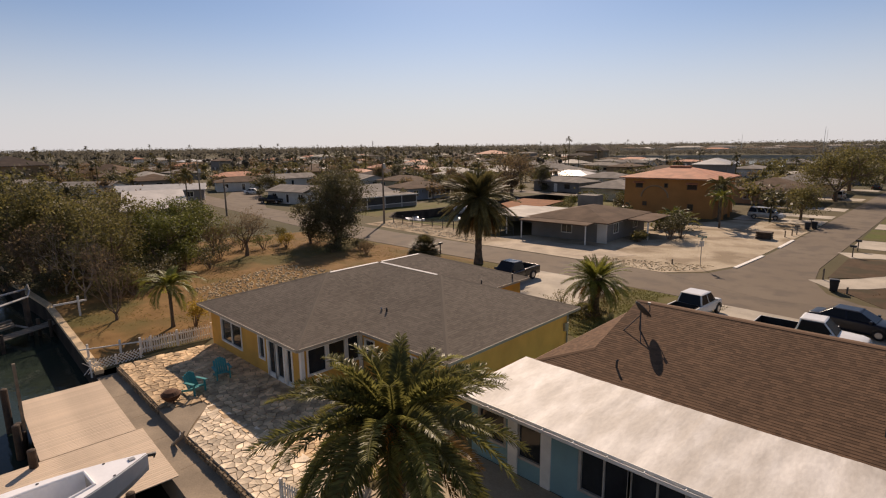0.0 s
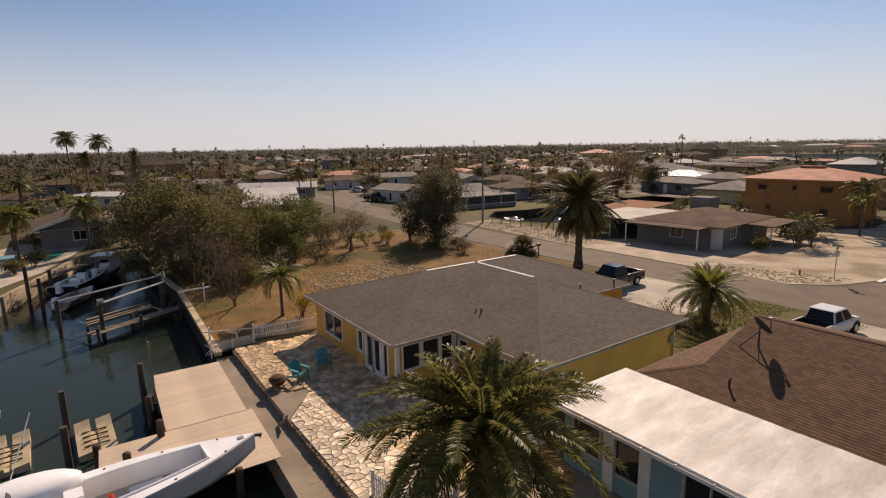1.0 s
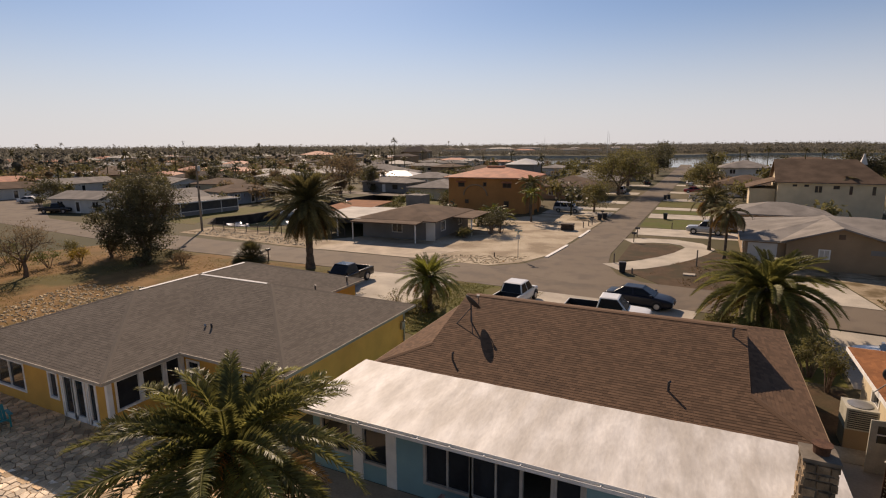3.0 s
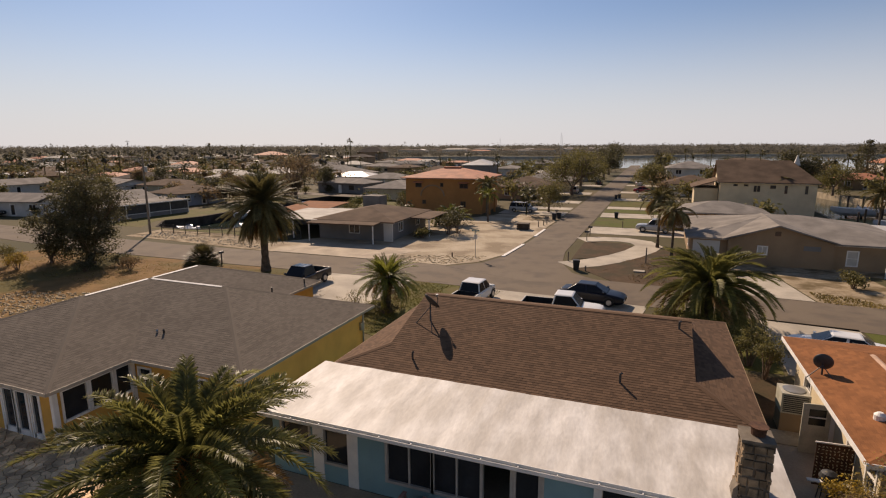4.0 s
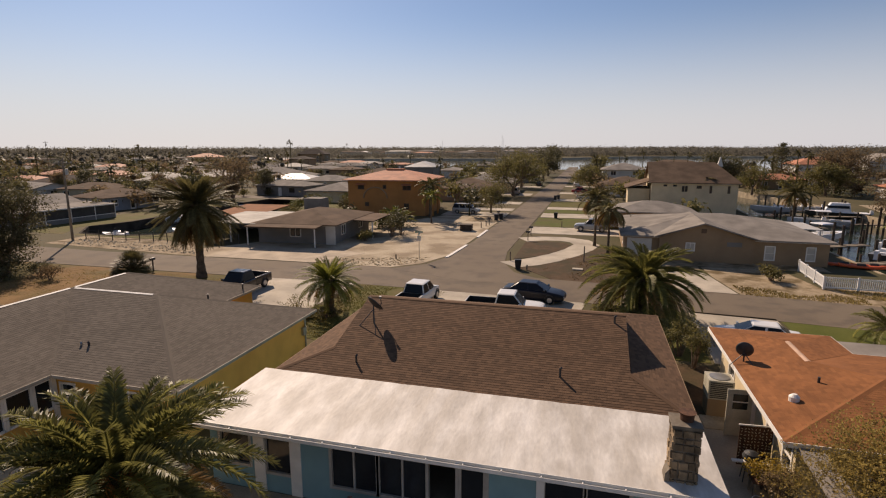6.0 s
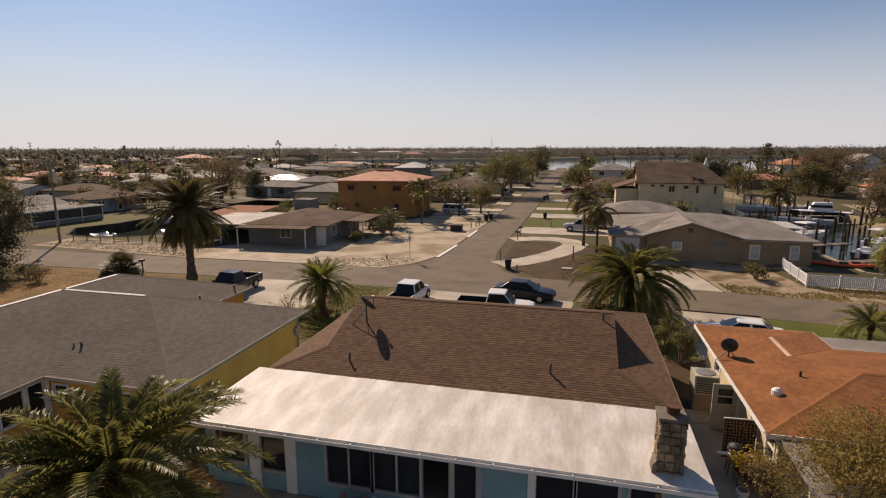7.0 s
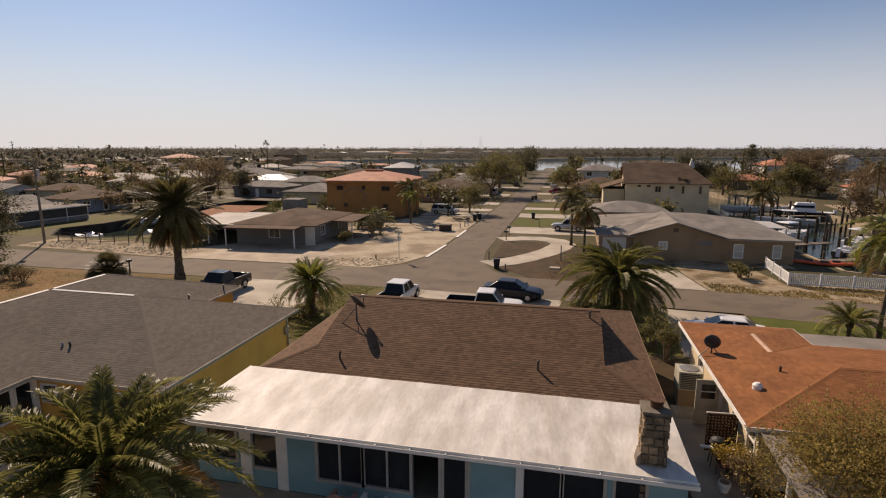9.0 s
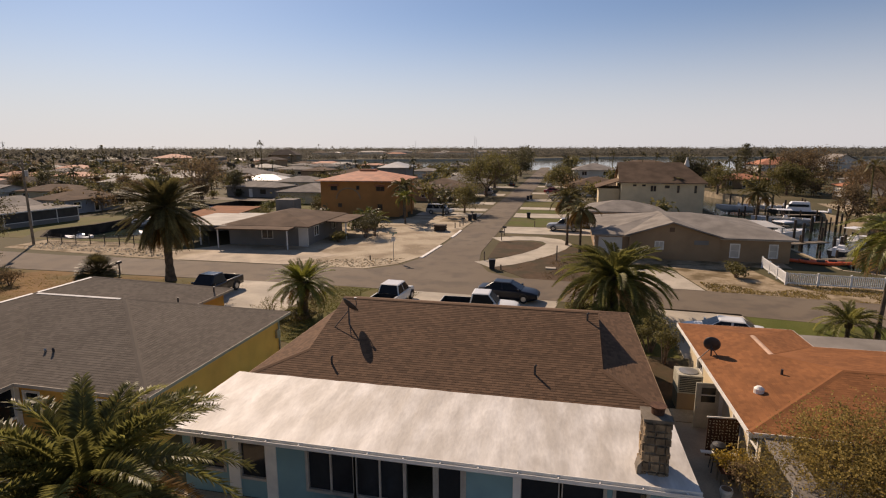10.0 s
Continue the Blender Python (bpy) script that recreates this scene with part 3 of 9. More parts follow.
def wall_run(parent, a, b, z0, z1, holes, material, off, thick=0.16, frame_mat=None, name="wall", glass=None, out=None):
    """A straight wall with real openings. holes: (start, end, sill, head, kind) along the run; kind: window, pair, door, open."""
    a, b = Vector((*a, 0)), Vector((*b, 0))
    d = (b - a).normalized()
    n = Vector((d.y, -d.x, 0))  # outward: to the right of the run
    L = (b - a).length
    s = Shape(off)

    def block(u0, u1, w0, w1, zz0, zz1, sh):
        p = [a + d * u0 - n * w0, a + d * u1 - n * w0, a + d * u1 - n * w1, a + d * u0 - n * w1]
        loop = [(q.x, q.y) for q in p]
        sh.prism(loop, zz0, zz1)

    u = 0.0
    for h0, h1, sill, head, kind in sorted(holes):
        if h0 - u > 0.01:
            block(u, h0, 0, thick, z0, z1, s)
        if sill - z0 > 0.01:
            block(h0, h1, 0, thick, z0, sill, s)
        if z1 - head > 0.01:
            block(h0, h1, 0, thick, head, z1, s)
        u = h1
    if L - u > 0.01:
        block(u, L, 0, thick, z0, z1, s)
    w = part(name, s.weld(), material, parent)
    fm = frame_mat or WHITE_PAINT
    for h0, h1, sill, head, kind in holes:
        if kind == "open":
            continue
        fr = Shape(off)
        e = 0.07
        out_by = -0.025
        for u0, u1, q0, q1 in ((h0 - e, h0 + e * 0.4, sill - e, head + e), (h1 - e * 0.4, h1 + e, sill - e, head + e), (h0, h1, sill - e, sill + e * 0.4), (h0, h1, head - e * 0.4, head + e)):
            block(u0, u1, out_by, thick * 0.7, q0, q1, fr)
        win = part("window" if kind != "door" else "glazed_door", fr, fm, w)
        gl = Shape(off)
        block(h0 + 0.02, h1 - 0.02, 0.07, 0.085, sill, head, gl)
        part("pane", gl, glass or DARK_GLASS, win)
        bars = []
        if kind == "pair":
            bars = [((h0 + h1) / 2 - 0.03, (h0 + h1) / 2 + 0.03, sill, head)]
        if kind == "sash":
            bars = [(h0, h1, (sill + head) / 2 - 0.02, (sill + head) / 2 + 0.02)]
        if kind == "door":
            bars = [(h0, h1, sill, sill + 0.22), (h0, h0 + 0.11, sill, head), (h1 - 0.11, h1, sill, head), (h0, h1, head - 0.12, head)]
        for q in bars:
            br = Shape(off)
            block(q[0], q[1], 0.0, 0.066, q[2], q[3], br)
            part("mullion" if kind != "door" else "rail", br, fm, win)
    return w


def fascia(parent, loop, z, material, off, h=0.16):
    """A thin board all round the eaves."""
    s = Shape(off)
    for (ax, ay), (bx, by) in zip(loop, loop[1:] + loop[:1]):
        d = Vector((bx - ax, by - ay)).normalized()
        o = Vector((d.y, -d.x)) * 0.03
        s.prism([(ax, ay), (ax + o.x, ay + o.y), (bx + o.x, by + o.y), (bx, by)], z - h, z + 0.01)
    return part("fascia", s, material, parent)


def soffit(parent, loop, z, material, off):
    return part("soffit", Shape(off).prism(loop, z - 0.14, z - 0.105), material, parent)


def pipe_vent(parent, x, y, z, off, h=0.35):
    s = Shape(off)
    s.tube([(x, y, z - 0.1), (x, y, z + h)], 0.05, 8)
    return part("vent_pipe", s, DARK_METAL, parent)


# ---- the yellow house: two crossing hip roofs ----
E0, R0 = 2.6, 4.5
yo = (-24, 20, 0)
yellow = thing("house", "yellow stucco bungalow with grey shingle hip roof beside the stone patio", "house", yo)
WX0, WX1, WY0, WY1 = -32.5, -21.1, 12.3, 30.9
EX1, EY0, EY1 = -14.85, 15.9, 27.0
RX, RY = -26.45, 21.7
HS, HN = (RX, 17.7, R0), (RX, 25.3, R0)
HE, J = (-20.9, RY, R0), (RX, RY, R0)
for k, poly in enumerate([
    [(WX0, WY0, E0), (WX1, WY0, E0), HS],
    [(WX1, WY0, E0), (WX1, EY0, E0), J, HS],
    [(WX1, EY1, E0), (WX1, WY1, E0), HN, J],
    [(WX1, WY1, E0), (WX0, WY1, E0), HN],
    [(WX0, WY1, E0), (WX0, WY0, E0), HS, HN],
    [(WX1, EY0, E0), (EX1, EY0, E0), HE, J],
    [(EX1, EY0, E0), (EX1, EY1, E0), HE],
    [(EX1, EY1, E0), (WX1, EY1, E0), J, HE],
]):
    slope(yellow, poly, GREY_SHINGLE, off=yo, seed=k, lift=0.009)
for a, b, m in ((HS, J, RIDGE_WHITE), (J, HN, RIDGE_WHITE), (J, HE, RIDGE_WHITE)):
    a, b = Vector(a), Vector(b)
    ridge_cap(yellow, a.lerp(b, 0.04), a.lerp(b, 0.96), m, yo, 0.09)
for a, b in (((WX0, WY0, E0), HS), ((WX1, WY0, E0), HS), ((EX1, EY0, E0), HE), ((EX1, EY1, E0), HE), ((WX1, WY1, E0), HN), ((WX0, WY1, E0), HN)):
    ridge_cap(yellow, a, b, GREY_SHINGLE, yo, 0.09, "hip_cap")
eaves = [(WX0, WY0), (WX1, WY0), (WX1, EY0), (EX1, EY0), (EX1, EY1), (WX1, EY1), (WX1, WY1), (WX0, WY1)]
fascia(yellow, eaves, E0, mat("dull_tan_trim", (0.4, 0.35, 0.28), 0.8, 0.12, 2, 30, 0.05), yo, 0.13)
soffit(yellow, [(WX0 + 0.02, WY0 + 0.02), (WX1 - 0.02, WY0 + 0.02), (WX1 - 0.02, WY1 - 0.02), (WX0 + 0.02, WY1 - 0.02)], E0, WHITE_PAINT, yo)
soffit(yellow, [(WX1, EY0 + 0.02), (EX1 - 0.02, EY0 + 0.02), (EX1 - 0.02, EY1 - 0.02), (WX1, EY1 - 0.02)], E0, WHITE_PAINT, yo)
wx0, wx1, wy0, wy1, ex1, ey0, ey1 = WX0 + 0.55, WX1 - 0.45, WY0 + 0.55, WY1 - 0.5, EX1 - 0.5, EY0 + 0.5, EY1 - 0.5
T = E0 - 0.14
wall_run(yellow, (wx0, wy0), (wx1, wy0), 0, T, [(1.4, 3.95, 0.62, 1.98, "pair"), (6.0, 6.6, 0.8, 2.0, "window"), (6.95, 7.75, 0.06, 2.1, "door"), (7.8, 8.6, 0.06, 2.1, "door"), (8.8, 9.4, 0.06, 2.1, "door")], YELLOW_WALL, yo)
wall_run(yellow, (wx1, wy0 + 0.16), (wx1, ey0), 0, T, [(0.12, 1.15, 0.95, 2.25, "window"), (1.3, 2.3, 0.95, 2.25, "window"), (2.45, 3.45, 0.95, 2.25, "window")], YELLOW_WALL, yo)
wall_run(yellow, (wx1, ey0), (ex1, ey0), 0, T, [(0.25, 1.0, 1.25, 2.0, "sash"), (3.3, 4.3, 1.0, 2.0, "pair")], YELLOW_WALL, yo)
wall_run(yellow, (ex1, ey0 + 0.16), (ex1, ey1), 0, T, [], YELLOW_LIFTED, yo)
wall_run(yellow, (ex1 - 0.16, ey1), (wx1, ey1), 0, T, [], YELLOW_LIFTED, yo)
wall_run(yellow, (wx1, ey1 + 0.01), (wx1, wy1), 0, T, [], YELLOW_WALL, yo)
wall_run(yellow, (wx1 - 0.16, wy1), (wx0, wy1), 0, T, [(2, 5, 0.05, 2.1, "open")], YELLOW_WALL, yo)
wall_run(yellow, (wx0, wy1 - 0.16), (wx0, wy0 + 0.16), 0, T, [(3, 4.6, 0.8, 2.0, "pair"), (10, 11.6, 0.8, 2.0, "pair")], YELLOW_WALL, yo)
# screened porch corner: white posts and the inner floor
for x, y in ((wx1 + 0.03, wy0 - 0.05), (wx1 + 0.03, ey0 - 0.15)):
    part("corner_post", Shape(yo).box(x - 0.12, y - 0.1, 0, x + 0.06, y + 0.1, T), WHITE_PAINT, yellow)
part("floor_slab", Shape(yo).box(wx0 + 0.1, wy0 + 0.1, -0.1, wx1 - 0.1, wy1 - 0.1, 0.04), WALK_CONC, yellow)
for dx in (0.0, 0.42):
    z = 3.1 + dx * 0.15
    sv = Shape(yo)
    sv.tube([(-21.5 + dx, 17.75, z - 0.1), (-21.5 + dx, 17.75, z + 0.16), (-21.46 + dx, 17.7, z + 0.22)], 0.05, 8)
    part("vent_pipe", sv, DARK_METAL if dx else STEEL, yellow)
pipe_vent(yellow, -21.6, 26.2, 2.95, yo, 0.3)
pipe_vent(yellow, -21.5, 29.4, 2.8, yo, 0.3)
s = Shape(yo)
s.tube([(ex1 + 0.1, ey1 - 0.2, 0), (ex1 + 0.1, ey1 - 0.2, 2.5)], 0.05, 8)
s.box(ex1 + 0.02, ey1 - 0.5, 1.3, ex1 + 0.16, ey1 - 0.15, 1.75)
part("electric_meter", s, STEEL, yellow)

# ---- the brown-roofed house with the white lanai roof ----
bo = (-4, 22, 0)
brown = thing("house", "pale blue bungalow with brown shingle roof and white flat lanai roof", "house", bo)
BX0, BX1, BY0, BY1, BZ = -12.2, 4.08, 18.3, 30.3, 2.75
BRY, BRZ = 24.3, 4.5
K = (BRZ - BZ) / (BRY - BY0)
G0, G1 = -10.3, 2.0


def bz(dist):
    return BZ + K * dist


dw = BX1 - G1
gw = G0 - BX0
slope(brown, [(BX0, BY0, BZ), (BX1, BY0, BZ), (G1, BY0 + dw, bz(dw)), (G1, BRY, BRZ), (G0, BRY, BRZ), (G0, BY0 + gw, bz(gw))], BROWN_SHINGLE, off=bo, seed=21, lift=0.012)
slope(brown, [(BX1, BY1, BZ), (BX0, BY1, BZ), (G0, BY1 - gw, bz(gw)), (G0, BRY, BRZ), (G1, BRY, BRZ), (G1, BY1 - dw, bz(dw))], BROWN_SHINGLE, off=bo, seed=22)
slope(brown, [(BX1, BY0, BZ), (BX1, BY1, BZ), (G1, BY1 - dw, bz(dw)), (G1, BY0 + dw, bz(dw))], BROWN_SHINGLE, off=bo, seed=23)
slope(brown, [(BX0, BY1, BZ), (BX0, BY0, BZ), (G0, BY0 + gw, bz(gw)), (G0, BY1 - gw, bz(gw))], BROWN_SHINGLE, off=bo, seed=24)
for gx, w, n in ((G1 - 0.12, dw, 1), (G0 + 0.12, gw, -1)):
    tri = [(gx, BY0 + w, bz(w) - 0.1), (gx, BY1 - w, bz(w) - 0.1), (gx, BRY, BRZ - 0.08)]
    s = Shape(bo)
    s.face(*(tri if n > 0 else tri[::-1]))
    s.face(*[(x - 0.1 * n, y, z) for x, y, z in (tri[::-1] if n > 0 else tri)])
    part("gable_wall", s, TAN_WALL, brown)
ridge_cap(brown, (G0 - 0.04, BRY, BRZ), (G1 + 0.04, BRY, BRZ), BROWN_SHINGLE, bo, 0.12)
for a, b in (((BX1, BY0, BZ), (G1, BY0 + dw, bz(dw))), ((BX0, BY0, BZ), (G0, BY0 + gw, bz(gw))), ((BX1, BY1, BZ), (G1, BY1 - dw, bz(dw)))):
    ridge_cap(brown, a, b, BROWN_SHINGLE, bo, 0.12, "hip_cap")
fascia(brown, [(BX0, BY0), (BX1, BY0), (BX1, BY1), (BX0, BY1)], BZ, TAN_WALL, bo)
# lanai roof: a coated sheet with soft wrinkles running down its fall
LX0, LX1, LY0, LY1 = -12.93, 4.2, 14.3, 18.34
s = Shape(bo)
nx, ny = 150, 26
rngw = random.Random(5)
for j in range(ny + 1):
    for i in range(nx + 1):
        y = LY0 + (LY1 - LY0) * j / ny
        left, right = LX0 + 0.42 * j / ny, LX1 - 0.14 * j / ny
        x = left + (right - left) * i / nx
        w = noise.noise(Vector((x * 1.7, y * 0.35, 3))) * 0.018 + noise.noise(Vector((x * 5, y * 0.8, 8))) * 0.008
        s.v.append(Vector((x, y, 2.56 + 0.3 * (y - LY0) / (LY1 - LY0) + w)) - Vector(bo))
for j in range(ny):
    for i in range(nx):
        a = j * (nx + 1) + i
        s.f.append((a, a + 1, a + nx + 2, a + nx + 1))
lan = part("lanai_roof", s, FLAT_WHITE, brown, "white coated low-slope lanai roof with wrinkles", True)
s = Shape(bo)
s.hull([(LX0, LY0, 2.40), (LX1, LY0, 2.40), (LX1 - 0.14, LY1, 2.68), (LX0 + 0.42, LY1, 2.68)], [(LX0, LY0, 2.53), (LX1, LY0, 2.53), (LX1 - 0.14, LY1, 2.82), (LX0 + 0.42, LY1, 2.82)])
part("roof_deck", s, RIDGE_WHITE, lan)
s = Shape(bo)  # gutter with hangers
trough = [(-0.13, 2.54), (-0.13, 2.42), (-0.11, 2.40), (-0.003, 2.40), (-0.003, 2.60), (-0.02, 2.60), (-0.02, 2.43), (-0.105, 2.43), (-0.115, 2.44), (-0.115, 2.54)]
s.loft([[(x, LY0 + a, b) for a, b in trough] for x in (LX1 + 0.02, LX0 - 0.02)])
gut = part("gutter", s, WHITE_PAINT, brown)
for i in range(15):
    x = LX0 + 0.5 + i * 1.16
    part("hanger", Shape(bo).box(x, LY0 - 0.14, 2.535, x + 0.03, LY0, 2.56), WHITE_PAINT, gut)
wyl = 14.75
wall_run(brown, (-12.5, wyl), (4.05, wyl), 0, 2.44, [
    (0.4, 1.6, 0.9, 2.2, "window"), (2.22, 3.2, 0.75, 2.2, "window"), (4.72, 6.36, 0.62, 2.25, "pair"), (6.42, 8.06, 0.62, 2.25, "pair"), (8.12, 9.02, 0.05, 2.25, "open"), (9.08, 10.0, 0.05, 2.2, "door"),
    (11.75, 12.9, 0.62, 2.2, "window"), (12.98, 14.2, 0.62, 2.2, "window"), (14.5, 15.4, 0.62, 2.2, "window")], BLUE_WALL, bo, frame_mat=mat("dull_aluminium", (0.4, 0.37, 0.33), 0.6, 0.1, 3, 20, 0.05))
for x0, x1 in ((-10.72, -10.3), (-9.3, -8.9), (-0.98, -0.74)):
    part("pilaster", Shape(bo).box(x0, wyl - 0.05, 0, x1, wyl - 0.004, 2.42), WHITE_PAINT, brown)
wall_run(brown, (4.05, wyl + 0.16), (4.05, 29.8), 0, 2.6, [(6, 7, 1, 2, "sash")], BLUE_WALL, bo)
wall_run(brown, (4.05 - 0.16, 29.8), (-12.2, 29.8), 0, 2.6, [(3, 8, 0.05, 2.2, "open")], BLUE_WALL, bo)
wall_run(brown, (-12.5, 29.64), (-12.5, wyl + 0.16), 0, 2.44, [(3, 4, 1, 2, "sash"), (8, 9.5, 0.8, 2, "pair")], BLUE_WALL, bo)
part("lanai_floor", Shape(bo).box(-12.3, wyl + 0.2, -0.1, 3.9, 29.6, 0.04), WALK_CONC, brown)
part("inner_wall", Shape(bo).box(-12.3, 18.4, 0.05, 3.9, 18.55, 2.55), BLUE_WALL, brown)
for x, y, h in ((-8.9, 19.4, 0.28), (-0.6, 19.8, 0.35), (1.5, 23.6, 0.3)):
    z = BZ + K * (y - BY0)
    s = Shape(bo)
    s.tube([(x, y, z - 0.1), (x, y, z + h), (x + 0.05, y - 0.03, z + h + 0.05)], 0.045, 8)
    part("vent_pipe", s, DARK_METAL, brown)


def flat_dish(name, label, at, aim, r, mast, turn_mat):
    """A dish with feed arm and receiver on a bent mast with two stays."""
    t = thing(name, label, "satellite dish", at)
    up = Vector((0, 0, mast))
    part("mast", Shape().tube([(0, 0, -0.05), (0, 0, mast * 0.75), up], 0.035, 8), DARK_METAL, t)
    for dx, dy, dz in ((-0.6, -0.3, -0.09), (0.45, -0.9, -0.26)):
        part("stay", Shape().rod((dx, dy, dz), (0, 0, mast * 0.8), 0.02, 6), DARK_METAL, t)
    q = Vector(aim).normalized().to_track_quat("Z", "Y").to_matrix().to_4x4()
    s = Shape()
    rings = []
    for k in range(6):
        rr = r * k / 5
        rings.append([(rr * math.cos(a) * 0.92, rr * math.sin(a), 0.28 * (rr / r) ** 2 * r) for a in [2 * math.pi * j / 24 for j in range(24)]])
    s.loft(rings[1:], False)
    s.f.append(tuple(range(23, -1, -1)))
    dish = part("reflector", s, turn_mat, t, smooth=True, m=Matrix.Translation(up) @ q)
    mod = dish.modifiers.new("rim", "SOLIDIFY")
    mod.thickness = 0.015
    part("feed_arm", Shape().tube([(0, -r * 0.9, 0.05), (0, -r * 0.5, r * 0.75), (0, -r * 0.1, r * 1.0)], 0.02, 6), DARK_METAL, t, m=Matrix.Translation(up) @ q)
    part("receiver", Shape().tube([(0, -r * 0.1, r * 0.95), (0, 0.04, r * 1.12)], [0.05, 0.07], 8), STEEL, t, m=Matrix.Translation(up) @ q)
    return t


flat_dish("satellite_dish", "dark satellite dish on a stayed mast on the brown roof", (-9.2, 22.1, bz(3.8)), (0.45, 0.6, 0.65), 0.47, 0.85, DARK_METAL)

# stone chimney standing on the lanai roof's edge
ch = thing("chimney", "rough brown fieldstone chimney with clay cap", "chimney", (3.05, 15.2, 0))
ch.scale = (0.8, 0.8, 1)
part("core", Shape().box(-0.4, -0.4, 0, 0.4, 0.4, 4.25), MORTAR, ch)
rs = random.Random(11)
for face in range(4):
    z = 0.0 if face == 0 else 2.45
    while z < 4.2:
        h = rs.uniform(0.16, 0.3)
        h = min(h, 4.25 - z)
        x = -0.44
        while x < 0.4:
            w = min(rs.uniform(0.18, 0.42), 0.46 - x)
            if w > 0.07 and h > 0.06:
                g = 0.014
                d0, d1 = 0.36, 0.44 + rs.uniform(0, 0.06)
                j = lambda: rs.uniform(-0.03, 0.03)
                lo = [(x + g, z + g), (x + w - g, z + g + j()), (x + w - g + j(), z + h - g), (x + g + j(), z + h - g + j() * 0.3)]
                mx, mz = sum(p[0] for p in lo) / 4, sum(p[1] for p in lo) / 4
                s = Shape()
                s.hull([(px, -d0, pz) for px, pz in lo], [(mx + (px - mx) * 0.86, -d1, mz + (pz - mz) * 0.84) for px, pz in lo])
                part("stone", s, FIELDSTONE, ch, m=pose(0, 0, 0, 0, 0, 90 * face))
            x += w
        z += h
part("cap_slab", Shape().box(-0.5, -0.5, 4.25, 0.5, 0.5, 4.33), MORTAR, ch)
part("flue", Shape().tube([(0.05, 0.05, 4.3), (0.05, 0.05, 4.5), (0.05, 0.05, 4.58)], [0.22, 0.24, 0.3], 14), RUST, ch)
s = Shape()
s.hull([(-0.62, -0.5, 2.6), (-0.45, -0.5, 2.6), (-0.45, 0.1, 2.64), (-0.62, 0.1, 2.64)], [(-0.6, -0.48, 2.85), (-0.47, -0.48, 3.0), (-0.47, 0.05, 3.0), (-0.58, 0.05, 2.85)])
part("cricket", s, MORTAR, ch)

# ---- the orange-roofed house ----
oo = (12, 23, 0)
orange = thing("house", "cream stucco bungalow with orange-brown shingle hip roof", "house", oo)
OX0, OX1, OY0, OY1, OZ, P = 6.5, 24.0, 17.9, 26.9, 2.65, 0.175
ORY, ORZ = 22.1, 2.65 + 4.5 * P
OA, OB = (11.0, ORY, ORZ), (19.5, ORY, ORZ)
NY = 29.3
VX, VZ = 9.25, 2.65 + 2.75 * P
VJ = (VX, OY1 - 2.75, VZ)
VN = (VX, NY - 2.75, VZ)
slope(orange, [(OX0, OY0, OZ), (OX1, OY0, OZ), OB, OA], ORANGE_SHINGLE, off=oo, seed=31, lift=0.007)
slope(orange, [(OX0, NY, OZ), (OX0, OY0, OZ), OA, VJ, VN], ORANGE_SHINGLE, off=oo, seed=32, lift=0.008)
slope(orange, [(12.0, OY1, OZ), (12.0, NY, OZ), VN, VJ], ORANGE_SHINGLE, off=oo, seed=33)
slope(orange, [(12.0, NY, OZ), (OX0, NY, OZ), VN], ORANGE_SHINGLE, off=oo, seed=36)
slope(orange, [(OX1, OY1, OZ), (12.0, OY1, OZ), VJ, OA, OB], ORANGE_SHINGLE, off=oo, seed=34)
slope(orange, [(OX1, OY0, OZ), (OX1, OY1, OZ), OB], ORANGE_SHINGLE, off=oo, seed=35)
ridge_cap(orange, VN, VJ, mat("pale_terracotta_cap", (0.52, 0.34, 0.24), 0.8, 0.15, 2, 30, 0.1), oo, 0.1)
part("flat_roof", Shape(oo).box(12.05, 26.95, 2.42, 24.0, 28.9, 2.56), GREY_ROOF, orange)
for x in (14.5, 19.0, 23.6):
    part("porch_post", Shape(oo).box(x, 28.6, 0, x + 0.12, 28.72, 2.43), WHITE_PAINT, orange)
ridge_cap(orange, OA, OB, ORANGE_SHINGLE, oo, 0.12)
ridge_cap(orange, (OX0, OY0, OZ), OA, ORANGE_SHINGLE, oo, 0.11, "hip_cap")
ridge_cap(orange, VJ, OA, ORANGE_SHINGLE, oo, 0.1, "hip_cap")
fascia(orange, [(OX0, OY0), (OX1, OY0), (OX1, OY1), (12.0, OY1), (12.0, NY), (OX0, NY)], OZ, RIDGE_WHITE, oo)
soffit(orange, [(OX0 + 0.02, OY0 + 0.02), (OX1 - 0.02, OY0 + 0.02), (OX1 - 0.02, OY1 - 0.02), (OX0 + 0.02, OY1 - 0.02)], OZ, WHITE_PAINT, oo)
soffit(orange, [(OX0 + 0.02, OY1), (11.98, OY1), (11.98, NY - 0.02), (OX0 + 0.02, NY - 0.02)], OZ, WHITE_PAINT, oo)
wall_run(orange, (7.15, NY - 0.4), (7.15, 18.6), 0, OZ - 0.14, [(1.6, 2.6, 1.0, 2.0, "sash"), (4.9, 5.8, 0.05, 2.1, "door"), (7.4, 8.2, 1.1, 1.9, "sash"), (9.2, 10.0, 0.9, 2.0, "sash")], CREAM_WALL, oo)
wall_run(orange, (7.31, 18.6), (23.5, 18.6), 0, OZ - 0.14, [(2, 4, 0.8, 2.0, "pair"), (7, 9, 0.1, 2.1, "door")], CREAM_WALL, oo)
wall_run(orange, (23.5, 18.76), (23.5, 26.5), 0, OZ - 0.14, [(2, 3.5, 0.8, 2.0, "pair")], CREAM_WALL, oo)
